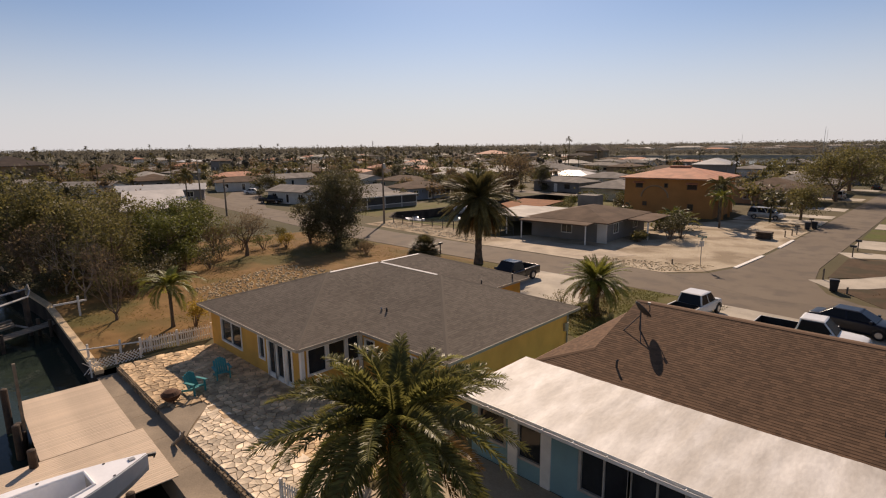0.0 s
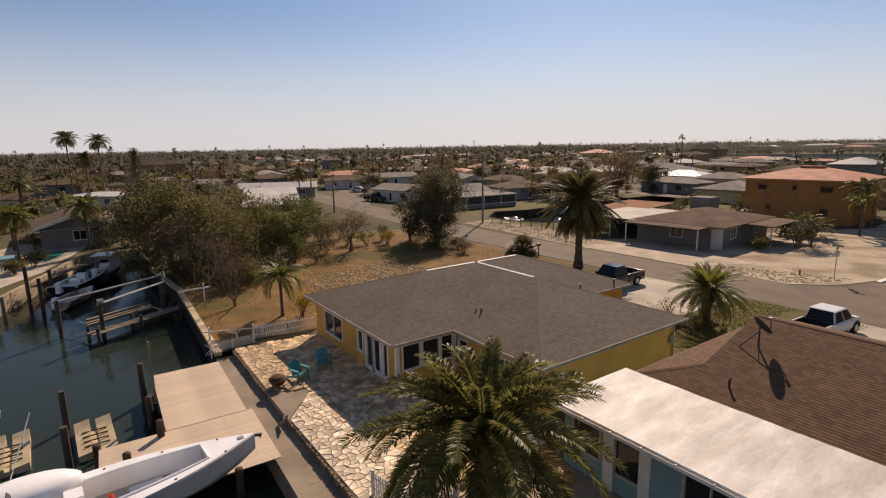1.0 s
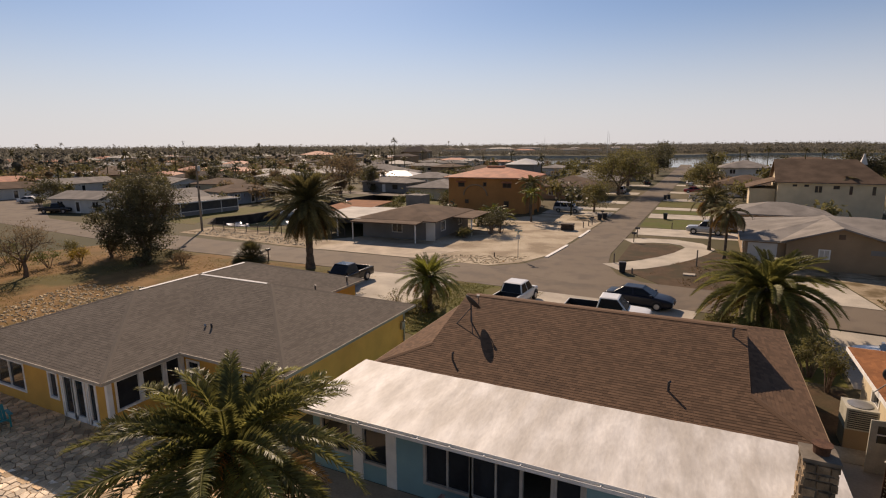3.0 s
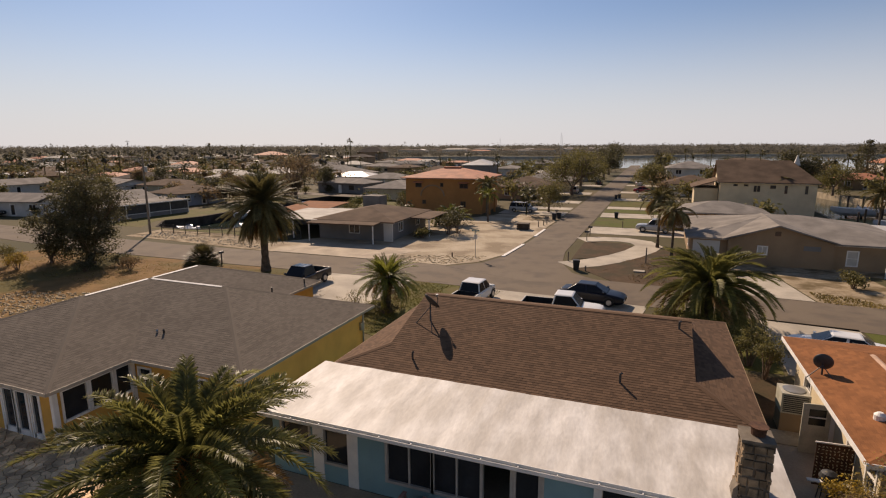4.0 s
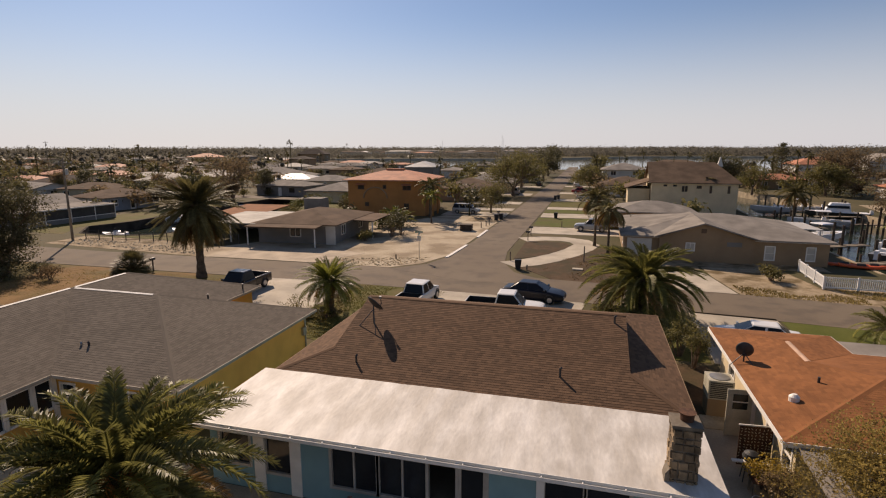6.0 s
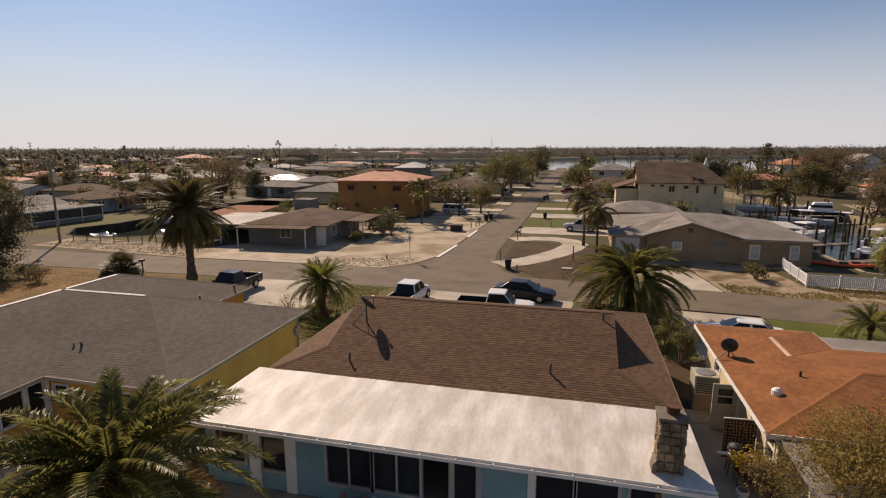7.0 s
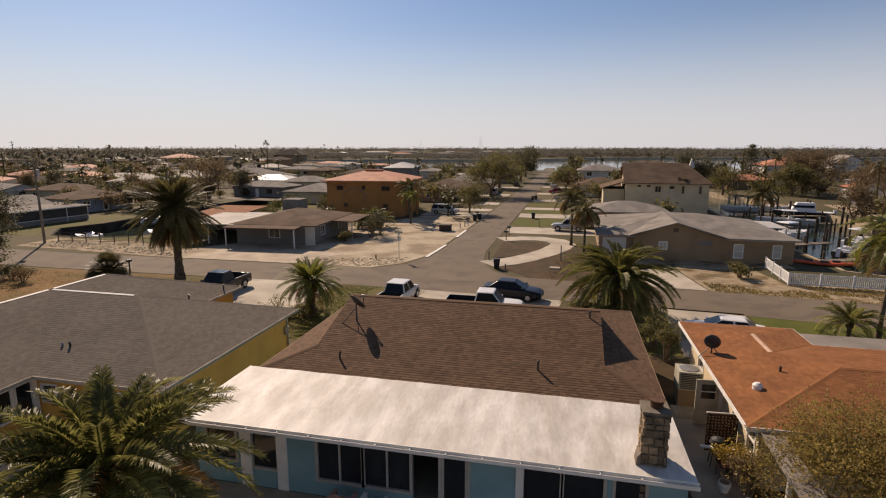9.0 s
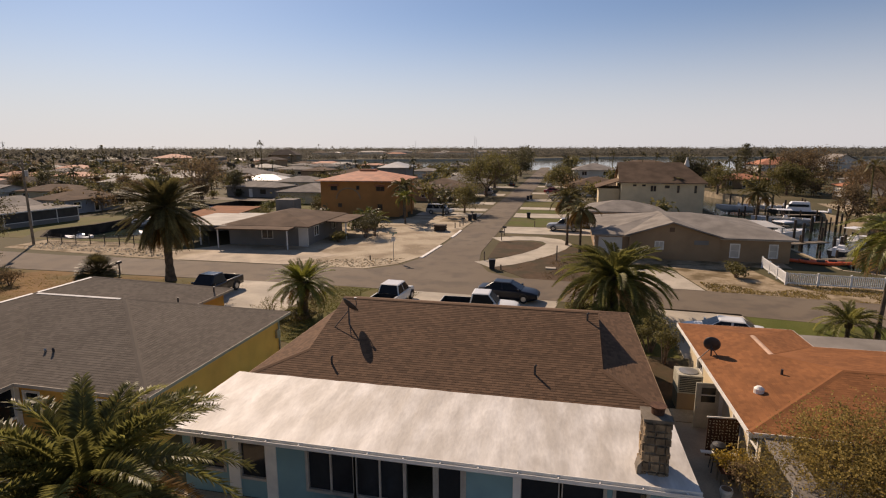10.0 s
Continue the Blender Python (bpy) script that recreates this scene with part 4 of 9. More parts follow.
wall_run(orange, (23.34, 26.5), (11.5, 26.5), 0, OZ - 0.14, [], CREAM_WALL, oo)
wall_run(orange, (11.5, 26.6), (11.5, NY - 0.4), 0, OZ - 0.14, [], CREAM_WALL, oo)
wall_run(orange, (11.34, NY - 0.4), (7.31, NY - 0.4), 0, OZ - 0.14, [], CREAM_WALL, oo)
s = Shape(oo)
s.tube([(7.65, 20.7, OZ + 1.15 * P - 0.2), (7.65, 20.7, OZ + 1.15 * P + 0.16), (7.65, 20.7, OZ + 1.15 * P + 0.25)], [0.17, 0.18, 0.08], 14)
part("roof_ventilator", s, WHITE_PAINT, orange)
pipe_vent(orange, 8.9, 22.1, OZ + 2.4 * P, oo, 0.22)
flat_dish("satellite_dish", "dark satellite dish on the orange roof", (6.95, 24.5, OZ + 0.45 * P), (0.25, 0.9, 0.3), 0.38, 0.5, DARK_METAL)
# lower flat grey roof of the porch in front of it
part("porch_roof", Shape(oo).hull([(6.9, 13.0, 2.22), (7.6, 13.0, 2.22), (7.6, 18.0, 2.42), (6.9, 18.0, 2.42)], [(6.9, 13.0, 2.34), (7.6, 13.0, 2.34), (7.6, 18.0, 2.54), (6.9, 18.0, 2.54)]), GREY_ROOF, orange)
for y in (13.2, 15.6):
    part("porch_post", Shape(oo).box(6.98, y, 0, 7.1, y + 0.12, 2.21), WHITE_PAINT, orange)


# ---- a plain house for the rows further off ----
def plain_house(x, y, w, d, turn=0.0, eave=2.6, kind="hip", wall=WHITE_WALL, roof=GREY_ROOF, label="", over=0.5, pitch=0.3, wins=None, storeys=1, group="", category="house", door=True, front=None, frame=None, glass=None, hip_end=0.0):
    t = thing("house", label, category, (x, y, 0), turn, group)
    hw, hd = w / 2, d / 2
    X, Y = hw + over, hd + over
    wins = max(2, int(w / 3.2)) if wins is None else wins
    for a, b in (((-hw, -hd), (hw, -hd)), ((hw, -hd + 0.16), (hw, hd - 0.16)), ((hw, hd), (-hw, hd)), ((-hw, hd - 0.16), (-hw, -hd + 0.16))):
        L = (Vector(b) - Vector(a)).length
        n = max(1, int(wins * L / max(w, 1)))
        holes = []
        for st in range(storeys):
            for i in range(n):
                c = L * (i + 0.5) / n
                z0 = st * 2.9
                if door and st == 0 and i == n // 2 and n > 2:
                    holes.append((c - 0.5, c + 0.5, 0.05, 2.1, "door"))
                else:
                    holes.append((c - 0.7, c + 0.7, z0 + 0.9, z0 + 2.1, "pair"))
        if front is not None and a == (-hw, -hd):
            holes = front
        if storeys > 1:
            lower = [h for h in holes if h[2] < 2.5]
            upper = [h for h in holes if h[2] >= 2.5]
            wall_run(t, a, b, 0, 2.8, lower, wall, (0, 0, 0), frame_mat=frame, glass=glass)
            wall_run(t, a, b, 2.8, eave - 0.1, upper, wall, (0, 0, 0), frame_mat=frame, glass=glass)
        else:
            wall_run(t, a, b, 0, eave - 0.1, holes, wall, (0, 0, 0), frame_mat=frame, glass=glass)
    part("floor_slab", Shape().box(-hw + 0.17, -hd + 0.17, -0.1, hw - 0.17, hd - 0.17, 0.05), WALK_CONC, t)
    z = eave
    if kind == "flat":
        part("roof", Shape().hull([(-X, -Y, z - 0.1), (X, -Y, z - 0.1), (X, Y, z + 0.1), (-X, Y, z + 0.1)], [(-X, -Y, z + 0.05), (X, -Y, z + 0.05), (X, Y, z + 0.25), (-X, Y, z + 0.25)]), roof, t)
        return t
    m = min(X, Y)
    rz = z + m * pitch
    if kind == "hip":
        a, b = ((-X + m, 0, rz), (X - m, 0, rz)) if X > Y else ((0, -Y + m, rz), (0, Y - m, rz))
        c = [(-X, -Y, z), (X, -Y, z), (X, Y, z), (-X, Y, z)]
        polys = [[c[0], c[1], b, a], [c[1], c[2], b], [c[2], c[3], a, b], [c[3], c[0], a]] if X > Y else [[c[0], c[1], a], [c[1], c[2], b, a], [c[2], c[3], b], [c[3], c[0], a, b]]
    elif kind == "gable_x":
        rz = z + Y * pitch
        a, b = (-X, 0, rz), (X - hip_end, 0, rz)
        polys = [[(-X, -Y, z), (X, -Y, z), b, a], [(X, Y, z), (-X, Y, z), a, b]]
        if hip_end:
            polys.append([(X, -Y, z), (X, Y, z), b])
        for sx in (-1,) if hip_end else (-1, 1):
            g = [(sx * hw, -hd, z - 0.1), (sx * hw, hd, z - 0.1), (sx * hw, 0, rz - 0.12)]
            h = [(px - sx * 0.12, py, pz) for px, py, pz in g]
            part("gable_wall", Shape().hull(*((g, h) if sx < 0 else (h, g))), wall, t)
    else:
        rz = z + X * pitch
        a, b = (0, -Y, rz), (0, Y, rz)
        polys = [[(X, -Y, z), (X, Y, z), b, a], [(-X, Y, z), (-X, -Y, z), a, b]]
        for sy in (-1, 1):
            g = [(-hw, sy * hd, z - 0.1), (hw, sy * hd, z - 0.1), (0, sy * hd, rz - 0.12)]
            h = [(px, py - sy * 0.12, pz) for px, py, pz in g]
            part("gable_wall", Shape().hull(*((h, g) if sy < 0 else (g, h))), wall, t)
    for p in polys:
        pts = [Vector(q) for q in p]
        loop = pts if sum((u.x * v.y - v.x * u.y) for u, v in zip(pts, pts[1:] + pts[:1])) > 0 else pts[::-1]
        part("roof", Shape().hull([q + Vector((0, 0, -0.14)) for q in loop], loop), roof, t)
    part("soffit", Shape().box(-X + 0.03, -Y + 0.03, z - 0.17, X - 0.03, Y - 0.03, z - 0.145), WHITE_PAINT, t)
    return t


# ---- plants ----
def frond_mesh(L, e0, e1, leaf, n, material, seed, width=0.02, vee=0.35, name="frond", limp=0.22, stray=0.0):
    """A feather palm leaf growing along +x: a bent midrib with two rows of narrow leaflets."""
    rng = random.Random(seed)
    steps = 14
    pts, p = [Vector((0, 0, 0))], Vector((0, 0, 0))
    for i in range(steps):
        a = radians(e0 + (e1 - e0) * ((i + 0.5) / steps) ** 1.2)
        p = p + Vector((math.cos(a), 0, math.sin(a))) * (L / steps)
        pts.append(p.copy())
    s = Shape()
    s.tube(pts, [0.035 * L / 3.5 * (1 - 0.85 * i / steps) + 0.004 for i in range(steps + 1)], 4)
    for i in range(n):
        f = 0.1 + 0.9 * (i + rng.random() * 0.6) / n
        k = min(int(f * steps), steps - 1)
        q = pts[k].lerp(pts[k + 1], f * steps - k)
        t = (pts[k + 1] - pts[k]).normalized()
        up = Vector((-t.z, 0, t.x))
        ll = leaf * (0.45 + 0.55 * math.sin(math.pi * min(1, f * 0.85 + 0.12))) * rng.uniform(0.85, 1.1)
        for side in (1, -1):
            d = (t * (0.45 + 0.5 * f) + Vector((0, side, 0)) * 0.85 + up * (vee + rng.uniform(-0.5, 0.5) * (0.36 + stray))).normalized()
            mid = q + d * ll * 0.45
            tip = q + d * ll + Vector((0, 0, -limp * ll))
            w = t * width * (0.6 + 0.8 * math.sin(math.pi * f))
            s.face(q - w * 0.3, mid - w, tip, mid + w)
    return s.mesh(name, material)


def palm(label, at, height, r, L, count, material, dry=0, leaf=0.42, n=46, lean=(0, 0), seed=0, spread=(82, -28), sag=(35, 75), name="palm_tree", width=0.022, dead_mat=None, group="", skirt=(-25, -80), skirt_len=0.8, vee=0.35, limp=0.22, stray=0.0):
    t = thing(name, label, "palm tree", at, 0, group)
    rng = random.Random(seed)
    top = Vector((lean[0], lean[1], height))
    tr = Shape()
    pts, rad = [], []
    m = 18
    for i in range(m + 1):
        f = i / m
        pts.append(Vector((lean[0] * f * f, lean[1] * f * f, -0.1 + (height + 0.1) * f)))
        rad.append(r * (1.35 - 0.5 * min(1, f * 5) + (0.1 if i % 2 else 0.0) + (0.35 * max(0, f - 0.75) / 0.25)))
    tr.tube(pts, rad, 12)
    part("trunk", tr, PALM_BARK, t)
    # old leaf bases form a rough boss under the leaves
    boss = Shape()
    for i in range(44):
        a, f = i * 2.4, i / 44
        z = height - 0.75 * r * 4 * (1 - f)
        d = Vector((math.cos(a), math.sin(a), 0))
        c = Vector((top.x, top.y, z)) + d * r * 1.1
        boss.tube([c, c + d * r * 0.45 + Vector((0, 0, r * 0.75))], [r * 0.3, r * 0.12], 4)
    tagged(part("leaf_bases", boss, PALM_BARK, t), kind="stuff")
    classes = 7
    meshes = {}
    for i in range(count):
        f = (i + 0.5) / count
        c = min(int(f * classes), classes - 1)
        v = rng.randrange(2)
        if (c, v) not in meshes:
            g = (c + 0.5) / classes
            e0 = spread[0] + (spread[1] - spread[0]) * g
            meshes[c, v] = frond_mesh(L * (0.62 + 0.38 * min(1, g * 2.2)), e0, e0 - (sag[0] + (sag[1] - sag[0]) * g) * (1.12 if v else 0.9), leaf * L / 3.8, n, material, seed * 31 + c * 2 + v, width * L / 3.8, vee, limp=limp, stray=stray)
        az = i * 137.508 + rng.uniform(-9, 9)
        part("frond", meshes[c, v], material, t, m=Matrix.Translation(top) @ pose(0, 0, 0, 0, rng.uniform(-7, 7), az) @ pose(r * 0.5, 0, -0.25 * r, rng.uniform(-22, 22)))
    if dry:
        ms = [frond_mesh(L * skirt_len, skirt[0] - 8 * k, skirt[1], leaf * L / 4.2, max(18, n // 2), dead_mat or FROND_DRY, seed * 77 + k, width * L / 3.8) for k in range(3)]
        for i in range(dry):
            az = i * 137.5 + 40 + rng.uniform(-15, 15)
            part("dry_frond", ms[i % 3], FROND_DRY, t, m=Matrix.Translation(top - Vector((0, 0, r * 1.2))) @ pose(0, 0, 0, 0, rng.uniform(-8, 8), az) @ pose(r * 0.6, 0, 0, rng.uniform(-30, 30)))
    return t


def leaf_cloud(s, rng, c, rad, n, size, shell=0.5, squash=0.8, sprig=6):
    """Small leaf blades in sprigs, scattered through a lobe of a crown and turned outwards."""
    for k in range(n):
        if k % sprig == 0:
            out = Vector((rng.gauss(0, 1), rng.gauss(0, 1), rng.gauss(0, 1) + 0.15)).normalized()
            rr = rad * (shell + (1 - shell) * rng.random() ** 0.6) * rng.uniform(0.78, 1.12)
            core = c + Vector((out.x * rr, out.y * rr, out.z * rr * squash))
            spray = size * rng.uniform(0.6, 1.3)
        p = core + Vector((rng.gauss(0, 1), rng.gauss(0, 1), rng.gauss(0, 0.7))) * spray
        a = (Vector((rng.gauss(0, 1), rng.gauss(0, 1), rng.gauss(0, 0.7))).normalized() + out * 0.5).normalized()
        b = a.cross(out + Vector((rng.gauss(0, 1), rng.gauss(0, 1), rng.gauss(0, 1))) * 0.6).normalized()
        l, w = size * rng.uniform(0.6, 1.4), size * rng.uniform(0.35, 0.65)
        s.face(p - a * l * 0.5, p + b * w * 0.5, p + a * l * 0.5, p - b * w * 0.5)


def heart(s, rng, c, rad, squash=0.8):
    """A small lumpy mass of shaded inner twigs and leaves."""
    rings = []
    for z, w in ((-0.85, 0.4), (-0.3, 0.95), (0.35, 0.9), (0.85, 0.4)):
        rings.append([c + Vector((math.cos(a) * w * rad * rng.uniform(0.7, 1.15), math.sin(a) * w * rad * rng.uniform(0.7, 1.15), (z + rng.uniform(-0.15, 0.15)) * rad * squash)) for a in [math.pi * j / 3 + z for j in range(6)]])
    s.loft(rings)


def branchy(s, rng, p, d, length, rad, depth, spread, ends, kids=3):
    q = p + d * length * 0.5 + Vector((rng.uniform(-1, 1), rng.uniform(-1, 1), 0)) * length * 0.06
    e = q + (d + Vector((rng.uniform(-1, 1), rng.uniform(-1, 1), rng.uniform(-0.3, 0.5))) * 0.22).normalized() * length * 0.5
    s.tube([p, q, e], [rad, rad * 0.82, rad * 0.62], 6 if rad > 0.03 else 4)
    ends.append((e, depth))
    if depth > 0:
        for k in range(kids):
            a = 2 * math.pi * (k + rng.random() * 0.7) / kids
            side = d.cross(Vector((0, 0, 1)) if abs(d.z) < 0.9 else Vector((1, 0, 0))).normalized()
            o = side * math.cos(a) + d.cross(side) * math.sin(a)
            nd = (d + o * spread * rng.uniform(0.7, 1.2) + Vector((0, 0, 0.12))).normalized()
            branchy(s, rng, e, nd, length * rng.uniform(0.62, 0.8), rad * 0.6, depth - 1, spread, ends, kids)


def tree(label, at, h, r, leaves, n=2600, size=0.2, seed=0, trunk=None, lobes=16, flat=0.8, depth=3, spread=0.75, bare=0.0, name="tree", category="tree", group="", low=0.3, bark=None, tr=None, dense=1.7):
    t = thing(name, label, category, at, 0, group)
    rng = random.Random(seed)
    tr = tr or 0.035 * h
    s = Shape()
    ends = []
    start = h * (trunk if trunk is not None else 0.28)
    s.tube([(0, 0, -0.1), (rng.uniform(-0.1, 0.1), rng.uniform(-0.1, 0.1), start * 0.5), (0, 0, start)], [tr * 1.25, tr, tr * 0.85], 9)
    for k in range(4):
        a = 2 * math.pi * (k + rng.random() * 0.6) / 4
        d = Vector((math.cos(a) * spread, math.sin(a) * spread, rng.uniform(0.7, 1.1))).normalized()
        branchy(s, rng, Vector((0, 0, start * rng.uniform(0.85, 1.0))), d, (h - start) * 0.42 * rng.uniform(0.8, 1.1), tr * 0.6, depth - 1, spread, ends)
    top = max(e.z for e, _ in ends)
    wide = max(math.hypot(e.x, e.y) for e, _ in ends)
    kz, kx = (h * 0.93) / top, (r * 0.85) / wide
    for i, v in enumerate(s.v):
        g = min(1, max(0, (v.z - start * 0.8) / (h * 0.25)))
        s.v[i] = Vector((v.x * (1 + (kx - 1) * g), v.y * (1 + (kx - 1) * g), v.z if v.z < start else start + (v.z - start) * (h * 0.93 - start) / (top - start)))
    part("trunk", s, bark or BARK, t)
    if n:
        c = Shape()
        tips = [Vector((e.x * kx, e.y * kx, start + (e.z - start) * (h * 0.93 - start) / (top - start))) for e, dpt in ends if dpt <= 1]
        rng.shuffle(tips)
        lobes = int(lobes * 1.5)
        for k in range(lobes):
            if k % 2:
                q = tips[k % len(tips)] + Vector((rng.uniform(-1, 1), rng.uniform(-1, 1), rng.uniform(-0.6, 0.3))) * r * 0.18
            else:
                a, u = rng.random() * 6.283, rng.random()
                zf = low + (0.88 - low) * rng.random()
                rr = r * 0.72 * math.sqrt(u) * math.sin(math.pi * min(1, 0.25 + 0.72 * (zf - low) / (1 - low)))
                q = Vector((rr * math.cos(a), rr * math.sin(a), h * zf))
            q.z = max(q.z, h * low)
            rad = r * rng.uniform(0.26, 0.46)
            leaf_cloud(c, rng, q, rad, int(n * dense) // lobes, size, 0.35, flat)
        part("crown", c, leaves, t)
    return t


def shrub(label, at, h, r, leaves, n=900, size=0.14, seed=0, name="shrub", lobes=7, group=""):
    t = thing(name, label, "shrub", at, 0, group)
    rng = random.Random(seed)
    s, c = Shape(), Shape()
    for k in range(lobes):
        a = 2 * math.pi * rng.random()
        rr = r * 0.62 * math.sqrt(rng.random())
        p = Vector((rr * math.cos(a), rr * math.sin(a), h * rng.uniform(0.4, 0.72)))
        s.tube([(0.15 * p.x, 0.15 * p.y, -0.05), (0.6 * p.x, 0.6 * p.y, p.z * 0.6), p], [0.04, 0.028, 0.012], 5)
        rad = min(r, h) * rng.uniform(0.32, 0.5)
        leaf_cloud(c, rng, p, rad, n // lobes, size, 0.4, 0.8)
    part("woody_base", s, BARK, t)
    part("foliage", c, leaves, t)
    return t


def fan_bush(label, at, h, n, seed=0):
    """A low clump of fan palm leaves on thin stalks."""
    t = thing("palmetto_bush", label, "shrub", at)
    rng = random.Random(seed)
    blades = []
    for v in range(2):
        s = Shape()
        s.tube([(0, 0, 0), (h * 0.4, 0, h * 0.45), (h * 0.62, 0, h * 0.62)], [0.02, 0.016, 0.012], 4)
        c = Vector((h * 0.62, 0, h * 0.62))
        for k in range(15):
            a = radians(-105 + 15 * k)
            d = Vector((math.cos(a) * 0.8, math.sin(a), math.cos(a) * 0.55 - 0.15)).normalized()
            e = c + d * h * 0.5
            w = Vector((-math.sin(a), math.cos(a), 0)) * 0.035
            s.face(c, c.lerp(e, 0.5) - w, e, c.lerp(e, 0.5) + w)
        blades.append(s.mesh("fan_leaf", FROND_DARK))
    for i in range(n):
        part("fan_leaf", blades[i % 2], FROND_DARK, t, m=pose(0, 0, 0, 0, rng.uniform(-42, 38), i * 137.5))
    return t


near_palm = palm("large date palm with arching green fronds before the lanai", (-11.7, 10.15, 0), 3.4, 0.34, 4.3, 58, FROND, dry=8, leaf=0.5, n=104, seed=1, spread=(80, -26), sag=(52, 84), name="date_palm", skirt=(0, -75), skirt_len=0.7, width=0.031, vee=0.42, limp=0.16, stray=0.5)
# orange-brown fruit stalks hanging between the leaf bases
FRUIT = mat("orange_fruit_stalk", (0.4, 0.16, 0.03), 0.7, 0.3, 3, 20, 0.0, island=0.3)
rfr = random.Random(17)
for az in (-150, -95, -60, -15, 40, 100):
    s = Shape()
    s.tube([(0.1, 0, 0), (0.5, 0, 0.35), (0.9, 0, 0.2)], [0.04, 0.03, 0.02], 5)
    for k in range(46):
        f = rfr.uniform(0.35, 1.0)
        p = Vector((0.3 + 0.6 * f, rfr.uniform(-0.1, 0.1), 0.3 - 0.1 * f))
        q = p + Vector((rfr.uniform(-0.05, 0.35), rfr.uniform(-0.3, 0.3), rfr.uniform(-0.6, -0.15)))
        s.tube([p, p.lerp(q, 0.5) + Vector((0.06, 0, 0.05)), q], [0.012, 0.014, 0.018], 3)
    part("fruit_stalk", s, FRUIT, near_palm, "orange-brown fruit stalk", m=pose(0, 0, 3.45, 0, 0, az))
palm("tall date palm with dense dark crown and hanging dead fronds", (-34.3, 40.9, 0), 6.8, 0.38, 4.3, 140, FROND_DARK, dry=50, leaf=0.5, n=56, seed=2, spread=(88, -64), sag=(26, 34), name="date_palm", skirt=(-55, -88), skirt_len=0.82, width=0.036)
palm("young date palm with yellow-green fronds on the front lawn", (-17.6, 34.0, 0), 2.5, 0.3, 2.6, 74, FROND_LIT, dry=16, leaf=0.52, n=44, width=0.036, seed=3, spread=(85, -28), sag=(30, 75), name="date_palm", skirt=(-10, -75), skirt_len=0.7)
palm("broad date palm with drooping green fronds and yellowing tips", (4.1, 38.6, 0), 2.9, 0.42, 4.5, 80, FROND, dry=12, leaf=0.5, n=72, width=0.036, seed=4, vee=0.5, limp=0.14, spread=(82, -30), sag=(50, 88), name="date_palm", skirt=(10, -60), skirt_len=0.85)
palm("small green feather palm on the east lawn", (18.1, 36.6, 0), 1.1, 0.14, 2.3, 26, FROND, leaf=0.7, n=34, width=0.06, seed=5, spread=(75, 5), sag=(50, 90), name="feather_palm")
palm("pale-leaved queen palm with hanging fronds", (19.9, 36.9, 0), 6.6, 0.14, 3.6, 30, FROND_LIT, dry=10, leaf=0.85, n=40, width=0.06, seed=6, spread=(70, -15), sag=(70, 120), lean=(0.5, 0.1), name="queen_palm")
palm("small yellow-green queen palm on the dry side yard", (-37.1, 12.3, 0), 2.9, 0.12, 2.3, 22, FROND_LIT, leaf=0.85, n=40, width=0.06, seed=7, spread=(70, 0), sag=(60, 100), name="queen_palm")
palm("thin palm with drooping fronds beside the tile-roofed house", (-25.6, 86.5, 0), 5.6, 0.16, 2.6, 24, FROND_DARK, leaf=0.8, n=28, width=0.08, seed=8, spread=(75, -20), sag=(50, 90), name="queen_palm")
palm("thin palm with drooping fronds beside the tile-roofed house", (-23.6, 80.5, 0), 4.4, 0.13, 2.2, 22, FROND_LIT, leaf=0.8, n=28, width=0.08, seed=9, spread=(75, -20), sag=(50, 90), name="queen_palm")
palm("queen palm with ragged brownish fronds at the side street", (1.2, 66.5, 0), 6.0, 0.16, 2.9, 22, FROND_DARK, dry=26, leaf=0.8, n=30, width=0.07, seed=10, spread=(72, -25), sag=(55, 95), name="queen_palm")
palm("queen palm with ragged brownish fronds at the side street", (2.6, 62.0, 0), 5.0, 0.15, 2.7, 18, FROND_DARK, dry=24, leaf=0.8, n=30, width=0.07, seed=12, spread=(70, -30), sag=(60, 100), name="queen_palm")
for k, (x, y, h, L, m) in enumerate([(-74, -4.5, 5.2, 2.4, FROND_LIT), (-79, 2.2, 5.6, 2.6, FROND_LIT), (30.5, 92, 5.0, 3.0, FROND_DARK), (-150, 2.0, 15.2, 3.0, FROND_DARK), (-149, 8.0, 14.6, 3.0, FROND_DARK), (-146, 5, 10.5, 3, FROND_DARK), (-84.5, -5.5, 4.5, 2.4, FROND_LIT), (-118, 44, 6.5, 2.6, FROND_DARK)]):
    palm("slender palm with a ragged crown", (x, y, 0), h, 0.15, L, 22, m, dry=8, leaf=0.9, n=24, width=0.1, seed=40 + k, spread=(78, -30), sag=(35, 85), name="cabbage_palm", group="slender palms")
fan_bush("low palmetto clump on the verge", (-42.6, 41.3, 0), 1.6, 130, 3)

# west hedge and yard trees
tree("dark leafy evergreen tree at the canal bank", (-60.5, 8.6, 0), 9.2, 5.4, LEAF_OLIVE, 3600, 0.34, 11, lobes=30, low=0.08, trunk=0.15)
tree("dark leafy evergreen tree at the canal bank", (-66.5, 8.2, 0), 9.4, 5.2, LEAF_DARK, 3600, 0.34, 12, lobes=26, low=0.06, trunk=0.15)
tree("dark leafy evergreen tree at the canal bank", (-72, 9.5, 0), 8.6, 5.0, LEAF_DARK, 4600, 0.36, 32, lobes=24, low=0.06, trunk=0.15)
tree("dark leafy evergreen tree at the canal bank", (-55.5, 8.4, 0), 6.4, 3.6, LEAF_BROWN, 1700, 0.28, 33, lobes=22, low=0.06, trunk=0.12)
